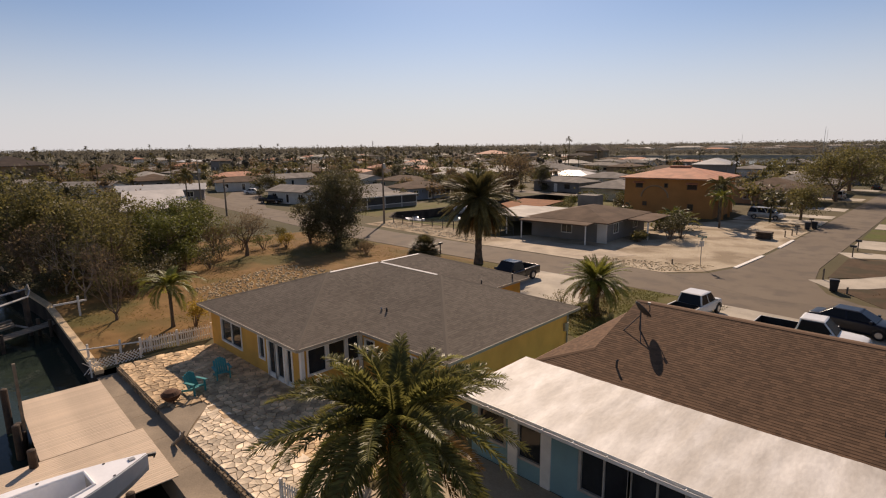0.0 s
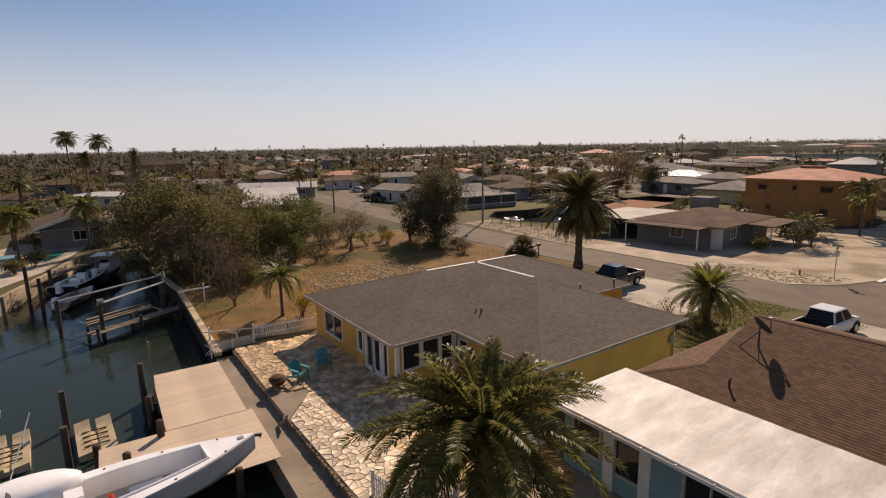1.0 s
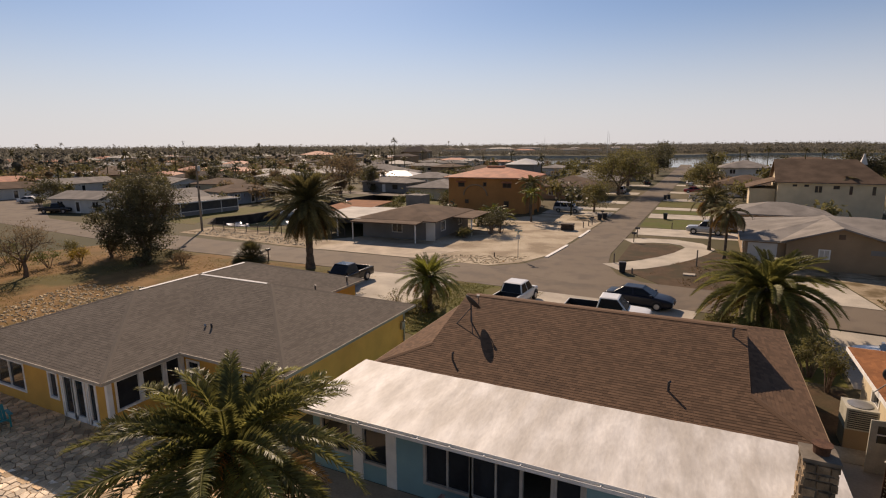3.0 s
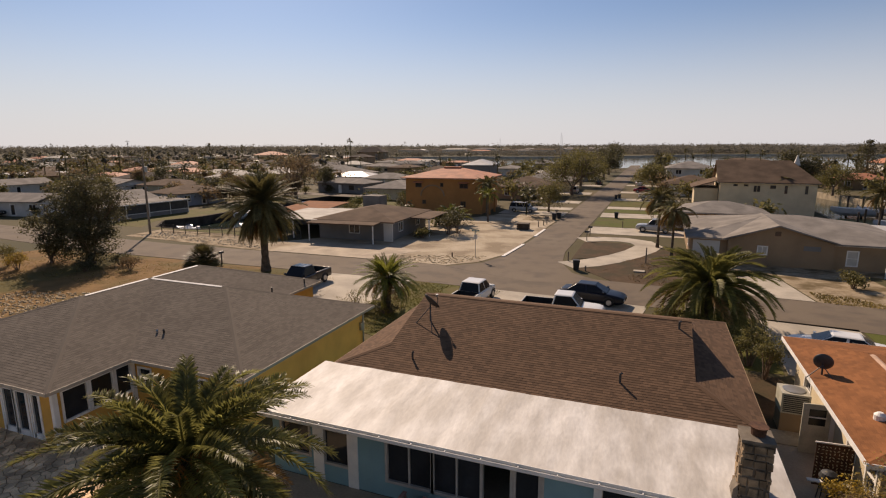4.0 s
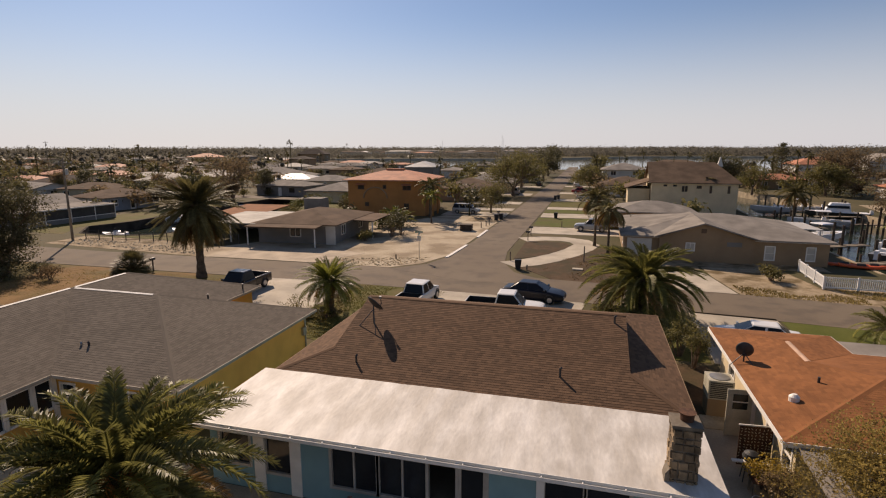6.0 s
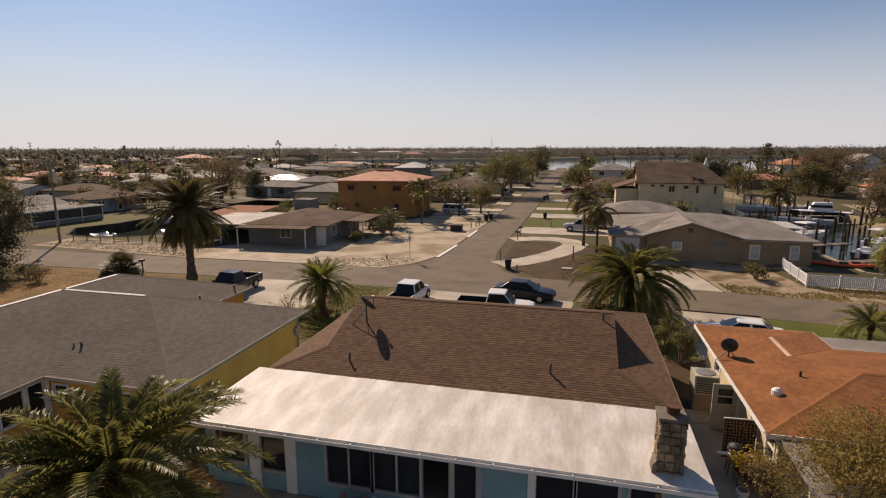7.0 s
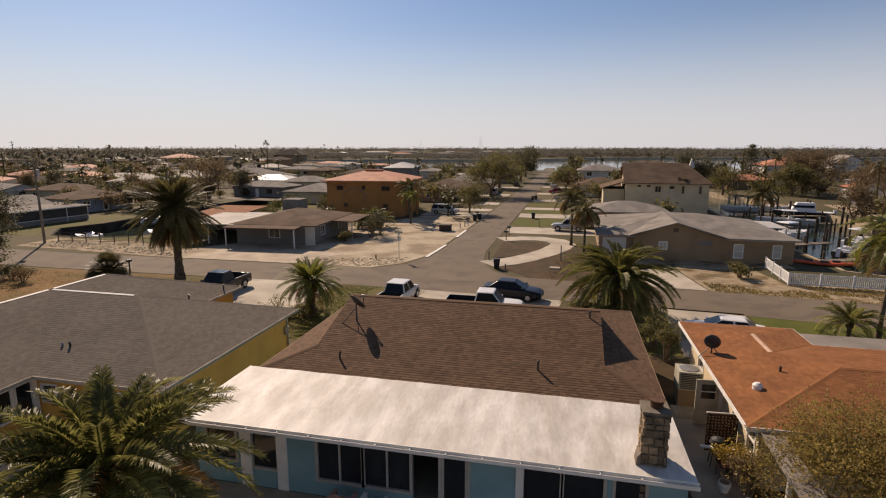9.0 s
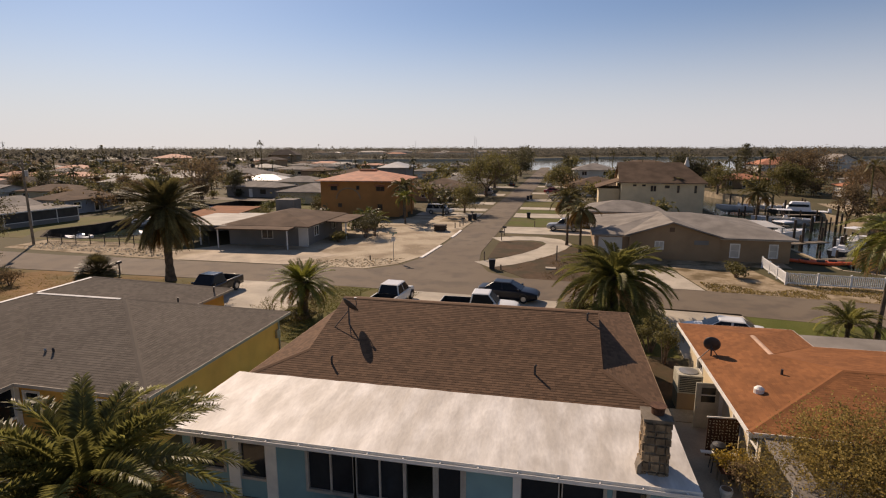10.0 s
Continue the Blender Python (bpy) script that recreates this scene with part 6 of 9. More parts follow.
    part("bumper", Shape().box(b[0] - .06, -.8, b[2] - .02, b[0] + .06, .8, b[2] + .16), STEEL if kind == "pickup" else p, body)
    return t


vehicle("pickup", "black", "black pickup truck with an open bed on the concrete drive", (-27.4, 37.4, 0.03), -91)
vehicle("crew", "white", "white crew-cab pickup truck parked nose to the street", (-12.1, 37.9, 0.03), 86)
vehicle("pickup", "white", "white pickup truck with an open dark bed on the apron", (-5.2, 36.3, 0.03), 0)
vehicle("sedan", "blue", "dark blue saloon car parked along the street", (-3.6, 41.1, 0.04), -7)
vehicle("sedan", "white", "white saloon car on the east driveway", (10.3, 34.5, 0.03), 172)
vehicle("van", "silver", "silver minivan before the tile-roofed house", (-21.0, 94.4, 0.03), -5)
vehicle("suv", "silver", "silver sport utility vehicle on a side drive", (0.9, 78.4, 0.03), 176)
vehicle("suv", "white", "white sport utility vehicle on a side drive", (3.6, 82.4, 0.03), 175)
vehicle("suv", "silver", "silver sport utility vehicle under the street tree", (-17.6, 136, 0.03), 90)
vehicle("pickup", "white", "white pickup truck on a side drive", (0.5, 123.5, 0.03), 0)
vehicle("sedan", "red", "dark red car beside the street", (-1.5, 143, 0.03), 0)
vehicle("sedan", "black", "dark car beside the street", (-14.5, 168, 0.03), 90)
vehicle("sedan", "white", "white car far down the street", (-3.2, 168, 0.03), 90)
vehicle("pickup", "black", "dark pickup truck on a west drive", (-107, 57.5, 0.0), 25)
vehicle("sedan", "white", "white car far across the neighbourhood", (-132, 66, 0.0), 40)

# ---- street furniture ----
sp = thing("street_sign", "green street-name sign on a thin steel post", "street sign", (-17.0, 53.4, 0))
part("post", Shape().tube([(0, 0, -0.1), (0, 0, 3.2)], 0.035, 8), STEEL, sp)
SIGN_GREEN = mat("sign_green", (0.02, 0.16, 0.07), 0.5, 0.1, 3, 20, 0.0)
for z, a in ((3.02, 10), (2.8, 95)):
    bl = part("sign_blade", Shape().box(-0.4, -0.008, -0.09, 0.4, 0.008, 0.09), SIGN_GREEN, sp, m=pose(0, 0, z, 0, 0, a))
    for k in range(2):
        part("lettering_bar", Shape().box(-0.32 + 0.36 * k, -0.012, -0.04, -0.04 + 0.36 * k, 0.012, 0.04), WHITE_PAINT, bl)
part("sign_plate", Shape().box(-0.2, -0.01, 2.1, 0.2, 0.0, 2.6), WHITE_PAINT, sp)


def bin_box(label, at, turn=0.0, w=0.65, h=1.05):
    t = thing("wheelie_bin", label, "bin", at, turn, "bins")
    part("body", Shape().hull([(-w * .36, -w * .36, 0.08), (w * .36, -w * .36, 0.08), (w * .36, w * .36, 0.08), (-w * .36, w * .36, 0.08)], [(-w / 2, -w / 2, h * .92), (w / 2, -w / 2, h * .92), (w / 2, w / 2, h * .92), (-w / 2, w / 2, h * .92)]), BLACK_PLASTIC, t)
    part("lid", Shape().hull([(-w * .53, -w * .55, h * .92), (w * .53, -w * .55, h * .92), (w * .53, w * .55, h * .92), (-w * .53, w * .55, h * .92)], [(-w * .46, -w * .44, h), (w * .46, -w * .44, h), (w * .46, w * .5, h * .97), (-w * .46, w * .5, h * .97)]), BLACK_PLASTIC, t)
    for sx in (-1, 1):
        part("wheel", Shape().tube([(sx * w * .3, w * .36, .1), (sx * w * .4, w * .36, .1)], 0.1, 10), RUBBER, t)
    return t


for x, y, a in ((-6.2, 51.5, 10), (-4.9, 91.2, 0), (-13.6, 87.6, 0), (-14.2, 86.2, 20), (-6.9, 123.5, 0), (-6.3, 125, 0)):
    bin_box("black plastic wheeled rubbish bin by the kerb", (x, y, 0.0), a)


def mailbox(at, turn, label="dark mailbox on a short post"):
    t = thing("mailbox", label, "mailbox", at, turn, "mailboxes")
    part("post", Shape().box(-.05, -.05, -.1, .05, .05, 1.05), OLD_WOOD, t)
    s = Shape()
    ring = lambda y: [(-.1, y, 1.05), (.1, y, 1.05), (.1, y, 1.18)] + [(.1 * math.cos(a), y, 1.18 + .1 * math.sin(a)) for a in [math.pi * j / 6 for j in range(1, 6)]] + [(-.1, y, 1.18)]
    s.loft([ring(.28), ring(-.28)])
    part("box", s, DARK_METAL, t)
    return t


for x, y, a in ((-7.1, 72.5, 90), (-7.05, 68.3, 90), (-14.3, 80.5, 90), (-14.2, 88.8, 90), (-40.8, 42.0, 0)):
    mailbox((x, y, 0), a)


def post(at, h, label, name="post", material=OLD_WOOD, w=0.06):
    t = thing(name, label, "post", at, 0, "short posts")
    part("shaft", Shape().box(-w, -w, -.1, w, w, h), material, t)
    part("cap", Shape().hull([(-w * 1.2, -w * 1.2, h), (w * 1.2, -w * 1.2, h), (w * 1.2, w * 1.2, h), (-w * 1.2, w * 1.2, h)], [(-w * .3, -w * .3, h + .06), (w * .3, -w * .3, h + .06), (w * .3, w * .3, h + .06), (-w * .3, w * .3, h + .06)]), material, t)


for x, y, h in ((0.05, 57.0, 1.6), (-5.3, 51.4, 0.5), (-7.5, 55.4, 0.95), (-3.4, 81.0, 0.9), (-27.8, 40.8, 0.9), (-19.6, 53.3, 0.45), (-14.6, 79.4, 0.8), (-15, 77.6, 0.8)):
    post((x, y, 0), h, "short wooden marker post")
solid("utility_cover", Shape().box(-0.5, -0.35, 0, 0.5, 0.35, 0.14), CONCRETE, "low concrete utility box in the mulch", "utility box", at=(-0.5, 52.8, 0))
rug = thing("crate", "dark wooden crate beside the gravel lot", "crate", (-16.6, 74.6, 0))
for z in (0.05, 0.35, 0.65):
    for y in (-0.6, 0.6):
        part("slat", Shape().box(-0.8, y - 0.03, z, 0.8, y + 0.03, z + 0.22), PILE, rug)
    for x in (-0.8, 0.8):
        part("slat", Shape().box(x - 0.03, -0.63, z, x + 0.03, 0.63, z + 0.22), PILE, rug)
part("lid", Shape().box(-0.86, -0.68, 0.88, 0.86, 0.68, 0.94), PILE, rug)


def utility_pole(at, h, label, arm=True):
    t = thing("utility_pole", label, "utility pole", at, 12)
    part("shaft", Shape().tube([(0, 0, -0.2), (0, 0, h)], [0.17, 0.11], 10), OLD_WOOD, t)
    if arm:
        a = part("crossarm", Shape().box(-1.2, -0.06, h - 0.7, 1.2, 0.06, h - 0.58), OLD_WOOD, t)
        for x in (-1.1, -0.5, 0.5, 1.1):
            part("insulator", Shape().tube([(x, 0, h - 0.58), (x, 0, h - 0.42)], [0.05, 0.03], 8), STEEL, a)
        part("brace", Shape().rod((-0.7, 0, h - 0.68), (0, 0, h - 1.3), 0.02, 5), STEEL, a)
        part("brace", Shape().rod((0.7, 0, h - 0.68), (0, 0, h - 1.3), 0.02, 5), STEEL, a)
    part("transformer", Shape().tube([(0.28, 0.1, h - 2.1), (0.28, 0.1, h - 1.35)], 0.2, 10), STEEL, t)
    return t


utility_pole((-64.2, 53.4, 0), 10.6, "grey wooden utility pole with a crossarm")
utility_pole((-102, 40.5, 0), 9.5, "dark wooden utility pole", False)
utility_pole((-93, 41.2, 0), 6.5, "thin leaning utility pole", False)
utility_pole((-250, 200, 0), 15, "tall utility pole above the rooftops")
# dark rail fence of the corner yard
fn = thing("fence", "dark metal rail fence round the corner yard", "fence", (-52, 55.3, 0))
A, Bq = Vector((-11.5, -0.6, 0)), Vector((10.5, 1.2, 0))
for i in range(12):
    p = A.lerp(Bq, i / 11)
    part("post", Shape().box(p.x - 0.04, p.y - 0.04, -0.1, p.x + 0.04, p.y + 0.04, 1.3), DARK_METAL, fn)
for z in (0.15, 0.7, 1.2):
    part("rail", Shape().rod(A + Vector((0, 0, z)), Bq + Vector((0, 0, z)), 0.022, 5), DARK_METAL, fn)
bars = Shape()
for i in range(180):
    p = A.lerp(Bq, i / 179)
    bars.rod(p + Vector((0, 0, 0.12)), p + Vector((0, 0, 1.22)), 0.007, 3)
tagged(part("wire", bars, DARK_METAL, fn), kind="stuff")

# white vinyl fence beside the grey house
vf = thing("fence", "white vinyl picket fence with square posts", "fence", (19.7, 50.6, 0))
runs = [((0, 0), (0.45, 7.0)), ((0, 0), (14.5, -1.1))]
for a, b in runs:
    a, b = Vector((*a, 0)), Vector((*b, 0))
    n = int((b - a).length / 2.3)
    d = (b - a).normalized()
    q = math.degrees(math.atan2(d.y, d.x))
    for i in range(n + 1):
        p = a.lerp(b, i / n)
        part("post", Shape().box(-.065, -.065, -.1, .065, .065, 1.2), PALE_VINYL, vf, m=pose(p.x, p.y, 0, 0, 0, q))
    for z in (0.18, 1.0):
        part("rail", Shape().box(0, -.025, z, (b - a).length, .025, z + .09), PALE_VINYL, vf, m=pose(a.x, a.y, 0, 0, 0, q))
    pk = Shape().box(-.035, -.012, .12, .035, .012, 1.12).mesh("picket", PALE_VINYL)
    m = int((b - a).length / 0.14)
    for i in range(1, m):
        p = a.lerp(b, i / m)
        part("picket", pk, PALE_VINYL, vf, m=pose(p.x, p.y, 0, 0, 0, q))


# ---- waterfront: walkway, dock, boats ----
WZ = -0.3
solid("walkway", Shape().prism([(-32.35, 6.62), (-12, 5.75), (30, 5.75), (30, 7.38), (-12, 7.38), (-32.35, 7.63)], -2.0, WZ), SEAWALK, "worn concrete walkway along the seawall", "path", "structure")
for x in (-29, -26, -23.2, -20.2, -17.4, -14.5):
    solid("joint", Shape().box(x, 6.55, WZ - 0.02, x + 0.02, 7.3, WZ + 0.003), GROUT, "dark joint across the concrete walkway", "joint", "structure")

dock = thing("dock", "tan plank dock on dark pilings beside the walkway", "dock", (-26, 4.7, WZ))
plank = Shape().box(-0.065, -1.72, -0.04, 0.065, 1.72, 0.0).mesh("plank", DECK)
x = -5.78
while x < 1.25:
    part("plank", plank, DECK, dock, m=pose(x, 0.06 - 0.045 * (x + 2.3), 0.02, 0, 0, -2.3))
    x += 0.141
plank2 = Shape().box(-0.068, -3.1, -0.04, 0.068, 3.1, 0.0).mesh("plank", DECK)
while x < 6.05:
    part("plank", plank2, DECK, dock, m=pose(x, -1.35 - 0.045 * (x - 3.6), 0.02, 0, 0, -2.3))
    x += 0.147
for y in (-1.5, 0, 1.5):
    part("joist", Shape().box(-5.8, y - 0.07, -0.3, 6.0, y + 0.07, -0.03), PILE, dock)
for x, y, h in ((-5.2, -2.05, 1.1), (-2.0, -2.1, 0.5), (1.45, -2.05, 0.75), (1.0, -4.4, 0.2), (6.1, -3.9, 0.2), (6.1, 0.0, 0.1), (-2.4, -1.9, -0.02), (-3.4, -1.9, -0.02)):
    part("piling", Shape().tube([(x, y, -2.6), (x, y, h), (x, y, h + 0.04)], [0.16, 0.15, 0.08], 12), PILE, dock)
for x, y, h in ((-2.45, -1.78, 3.1),):
    part("lift_post", Shape().box(x - 0.06, y - 0.06, -2.4, x + 0.06, y + 0.06, h), OLD_WOOD, dock)


def hull_boat(name, label, at, turn, L, beam, free, stripe=None, console=True, top=False, detail=True, cy=-0.6, well=0.8, deck=GELCOAT):
    """An open boat with a flared hull, deck, cockpit well, console and outboard, bow along +y."""
    t = thing(name, label, "boat", at, turn)
    rings, rim_pts = [], []
    N = 16
    for i in range(N + 1):
        f = i / N
        hw = beam / 2 * (1 - max(0, (f - 0.4) / 0.6) ** 2.1) * (0.92 + 0.08 * min(1, f * 4))
        hw = max(hw, 0.03)
        zt = free * (1 + 0.22 * f * f)
        keel = -0.35 * free + (free * 0.95) * max(0, (f - 0.72) / 0.28) ** 2
        ch = keel + (zt - keel) * 0.42
        y = -L / 2 + L * f
        rings.append([(0, y, keel), (hw * 0.72, y, ch - 0.05), (hw * 0.97, y, zt - 0.1), (hw, y, zt), (hw * 0.86, y, zt), (hw * 0.8, y, zt - 0.05), (0, y, zt - 0.05), (-hw * 0.8, y, zt - 0.05), (-hw * 0.86, y, zt), (-hw, y, zt), (-hw * 0.97, y, zt - 0.1), (-hw * 0.72, y, ch - 0.05)])
    # split the rings: hull skin below, deck and gunwale above, with an open well
    skin = Shape()
    skin.loft([r[9:] + r[:4] for r in rings], False)
    k = len(rings[0][9:] + rings[0][:4])
    skin.f = [f for f in skin.f if not (f[0] % k == k - 1)]
    skin.face(*[rings[0][j] for j in (9, 10, 11, 0, 1, 2, 3)])
    hull = part("hull", skin, HULL_GREY if stripe is None else stripe, t)
    m = hull.modifiers.new("skin", "SOLIDIFY")
    m.thickness = 0.05
    g = Shape()
    well0, well1 = 0.1, well
    wr = 0.66 if detail else 0.78
    for i in range(N):
        f0, f1 = i / N, (i + 1) / N
        a, b = rings[i], rings[i + 1]
        inside = well0 <= f0 and f1 <= well1
        for sgn in (1, -1):
            P = lambda r, w: (sgn * r[3][0] * w, r[3][1], r[3][2] + 0.02)
            q = [P(a, 1.02), P(b, 1.02), P(b, wr if inside else 0.0), P(a, wr if inside else 0.0)]
            g.face(*(q if sgn > 0 else q[::-1]))
            if inside:
                q = [P(a, wr), P(b, wr), (sgn * b[3][0] * (wr - .04), b[3][1], free * 0.35), (sgn * a[3][0] * (wr - .04), a[3][1], free * 0.35)]
                g.face(*(q if sgn > 0 else q[::-1]))
    part("gunwale", g, deck, t)
    fl = Shape()
    for i in range(N):
        if well0 <= i / N and (i + 1) / N <= well1:
            a, b = rings[i], rings[i + 1]
            fl.face((-a[3][0] * 0.75, a[3][1], free * 0.36), (a[3][0] * 0.75, a[3][1], free * 0.36), (b[3][0] * 0.75, b[3][1], free * 0.36), (-b[3][0] * 0.75, b[3][1], free * 0.36))
    i0, i1 = int(math.ceil(well0 * N)), int(well1 * N)
    for i in (i0, i1):
        a = rings[i]
        fl.face((-a[3][0] * wr, a[3][1], free * 0.36), (a[3][0] * wr, a[3][1], free * 0.36), (a[3][0] * wr, a[3][1], a[3][2] + 0.02), (-a[3][0] * wr, a[3][1], a[3][2] + 0.02))
    part("cockpit_floor", fl, BOAT_DECK, t)
    if detail:
        left = [Vector((-rings[i][3][0] * wr, rings[i][3][1], rings[i][3][2] + .03)) for i in range(i0, i1 + 1)]
        right = [Vector((-p.x, p.y, p.z)) for p in left]
        part("coaming", Shape().tube(left + right[::-1], .05, 8), GELCOAT, t)
        for y in (L * 0.06, L * 0.2):
            part("hatch", Shape().box(-beam * 0.22, y, free * 0.36, beam * 0.22, y + L * 0.11, free * 0.36 + 0.06), GELCOAT, t)
        for i in range(2, N - 1, 3):
            for sgn in (1, -1):
                p = rings[i][3]
                part("rod_holder", Shape().tube([(sgn * p[0] * 0.9, p[1], p[2] + 0.015), (sgn * p[0] * 0.9, p[1], p[2] + 0.035)], 0.045, 8), DARK_METAL, t)
        part("bow_cleat", Shape().box(-0.09, L * 0.44, free * 1.2, 0.09, L * 0.46, free * 1.26), STEEL, t)
        part("anchor_roller", Shape().tube([(0, L * 0.485, free * 1.18), (0, L * 0.53, free * 1.08), (0, L * 0.525, free * 0.95)], [0.06, 0.08, 0.03], 8), DARK_METAL, t)
    if console:
        c = part("console", Shape(-Vector((0, cy, 0))).hull([(-0.45, -0.5, free * 0.36), (0.45, -0.5, free * 0.36), (0.45, 0.35, free * 0.36), (-0.45, 0.35, free * 0.36)], [(-0.4, -0.4, free * 0.36 + 1.0), (0.4, -0.4, free * 0.36 + 1.0), (0.38, 0.1, free * 0.36 + 1.15), (-0.38, 0.1, free * 0.36 + 1.15)]), GELCOAT, t)
        part("windscreen", Shape(-Vector((0, cy, 0))).hull([(-0.4, 0.0, free * 0.36 + 1.1), (0.4, 0.0, free * 0.36 + 1.1), (0.4, 0.12, free * 0.36 + 1.1), (-0.4, 0.12, free * 0.36 + 1.1)], [(-0.34, -0.12, free * 0.36 + 1.45), (0.34, -0.12, free * 0.36 + 1.45), (0.34, -0.1, free * 0.36 + 1.45), (-0.34, -0.1, free * 0.36 + 1.45)]), CAR_GLASS, c)
        part("seat", Shape(-Vector((0, cy, 0))).box(-0.5, -1.5, free * 0.36, 0.5, -0.95, free * 0.36 + 0.75), GELCOAT, t)
    if top:
        for sx in (-0.75, 0.75):
            for y in (-1.2, 0.5):
                part("top_leg", Shape().rod((sx, y, free * 0.36), (sx * 0.9, y * 0.8 - 0.2, free * 0.36 + 2.0), 0.03, 6), STEEL, t)
        part("t_top", Shape().hull([(-1.0, -1.6, free * 0.36 + 2.0), (1.0, -1.6, free * 0.36 + 2.0), (0.9, 0.6, free * 0.36 + 2.0), (-0.9, 0.6, free * 0.36 + 2.0)], [(-0.85, -1.5, free * 0.36 + 2.1), (0.85, -1.5, free * 0.36 + 2.1), (0.75, 0.5, free * 0.36 + 2.1), (-0.75, 0.5, free * 0.36 + 2.1)]), GELCOAT, t)
    part("outboard", Shape().hull([(-0.2, -L / 2 - 0.65, free * 0.5), (0.2, -L / 2 - 0.65, free * 0.5), (0.2, -L / 2 - 0.1, free * 0.5), (-0.2, -L / 2 - 0.1, free * 0.5)], [(-0.16, -L / 2 - 0.6, free + 0.5), (0.16, -L / 2 - 0.6, free + 0.5), (0.16, -L / 2 - 0.12, free + 0.55), (-0.16, -L / 2 - 0.12, free + 0.55)]), GELCOAT, t)
    return t


near_boat = hull_boat("boat", "white open fishing boat raised beside the dock", (-18.95, 0.55, 0.25), 3.5, 9.3, 2.9, 0.95, top=False, cy=-2.4, well=0.82)
dome = Shape()
dome.loft([[(-0.75 + 0.78 * w * math.cos(a), -2.3 + 1.5 * w * math.sin(a) * (1.15 if math.sin(a) > 0 else 0.9), z) for a in [2 * math.pi * j / 22 for j in range(22)]] for w, z in ((0.9, 1.0), (1.0, 1.2), (0.97, 1.45), (0.8, 1.62), (0.4, 1.7), (0.1, 1.72))])
part("engine_cowling", dome, GELCOAT, near_boat, "smooth white moulded cowling", True)
part("rod", Shape().rod((-1.2, -2.6, 1.2), (-2.0, -1.7, 3.4), 0.018, 5), GELCOAT, near_boat)
part("rod", Shape().rod((-1.3, -3.1, 1.2), (-2.3, -2.4, 3.6), 0.018, 5), GELCOAT, near_boat)
part("bow_seat", Shape().box(-0.15, -1.2, 0.35, 0.45, -0.7, 1.3), GELCOAT, near_boat, "white moulded seat back")
gas = thing("fuel_can", "red plastic fuel can in the boat", "can", (-19.05, 0.55, 0.6))
part("body", Shape().hull([(-.14, -.1, 0), (.14, -.1, 0), (.14, .1, 0), (-.14, .1, 0)], [(-.12, -.08, .3), (.12, -.08, .3), (.12, .08, .3), (-.12, .08, .3)]), RED_CLOTH, gas)
part("spout", Shape().rod((.05, 0, .28), (.12, 0, .45), .03, 8), RED_CLOTH, gas)
for x in (-20.6, -17.3):
    bk = thing("lift_bunk", "carpeted boat-lift bunk beam under the hull", "boat lift", (x + 0.4, 0.4, 0))
    part("beam", Shape().box(-.08, -3.4, -.32, .08, 3.2, -.12), PILE, bk)
for x, y in ((-21.4, 1.2), (-16.4, 1.8), (-21.4, -3.2), (-16.4, -3.2)):
    pl = thing("piling", "dark round mooring piling", "piling", (x, y, -1.4), 0, "boat lift pilings")
    part("shaft", Shape().tube([(0, 0, -1.2), (0, 0, 2.4), (0, 0, 2.45)], [.15, .14, .07], 10), PILE, pl)


def float_pad(label, at, turn):
    t = thing("floating_dock", label, "jet-ski float", at, turn, "jet-ski floats")
    for sx in (-1, 1):
        s = Shape()
        rings = []
        for i in range(9):
            f = i / 8
            y = -1.5 + 3.0 * f
            lift = 0.5 * max(0, f - 0.65) ** 2 * 4
            x0, x1 = (0.12, 0.75) if sx > 0 else (-0.75, -0.12)
            rings.append([(x0, y, -0.25), (x1, y, -0.25), (x1, y, 0.18 + lift), ((x0 + x1) / 2, y, 0.12 + lift), (x0, y, 0.08 + lift)])
        part("pontoon", s.loft(rings), FLOAT_TAN, t)
    part("cradle", Shape().box(-.2, -1.5, -.25, .2, .9, .02), FLOAT_TAN, t)
    for y in (-.9, -.4, .1, .6):
        part("roller", Shape().tube([(-.5, y, .17), (.5, y, .17)], .035, 8), PILE, t)
    return t


float_pad("tan plastic jet-ski float on the water", (-28.0, 0.3, -1.2), 92)
float_pad("tan plastic jet-ski float on the water", (-28.6, -2.9, -1.2), 92)
for x, y, h in ((-25.4, -0.7, 0.9), (-30.3, -0.8, 0.6)):
    pl = thing("piling", "dark round mooring piling", "piling", (x, y, -1.4), 0, "float pilings")
    part("shaft", Shape().tube([(0, 0, -1.2), (0, 0, h + 1.4)], .14, 10), PILE, pl)

# old boat lift and narrow pier across the water
pier = thing("pier", "narrow weathered plank pier at the canal", "pier", (-45.2, 4.0, -0.55), 0)
pk2 = Shape().box(-0.55, -0.11, -0.05, 0.55, 0.11, 0.0).mesh("plank", OLD_WOOD)
for i in range(29):
    f = i / 28
    part("plank", pk2, OLD_WOOD, pier, m=pose(2.0 - 3.5 * f, -3.2 + 6.5 * f, random.uniform(-0.02, 0.02), 0, 0, 28))
for f, sd in ((0.02, 1), (0.02, -1), (0.45, 1), (0.45, -1), (0.9, 1), (0.9, -1)):
    c = Vector((2.0 - 3.5 * f, -3.2 + 6.5 * f, 0)) + Vector((0.5, 0.27, 0)) * sd
    part("piling", Shape().tube([(c.x, c.y, -2), (c.x, c.y, 0.45)], .11, 8), PILE, pier)
lift = thing("boat_lift", "rusty steel boat lift with two beams and a bunk platform", "boat lift", (-46.9, 2.8, -1.4))
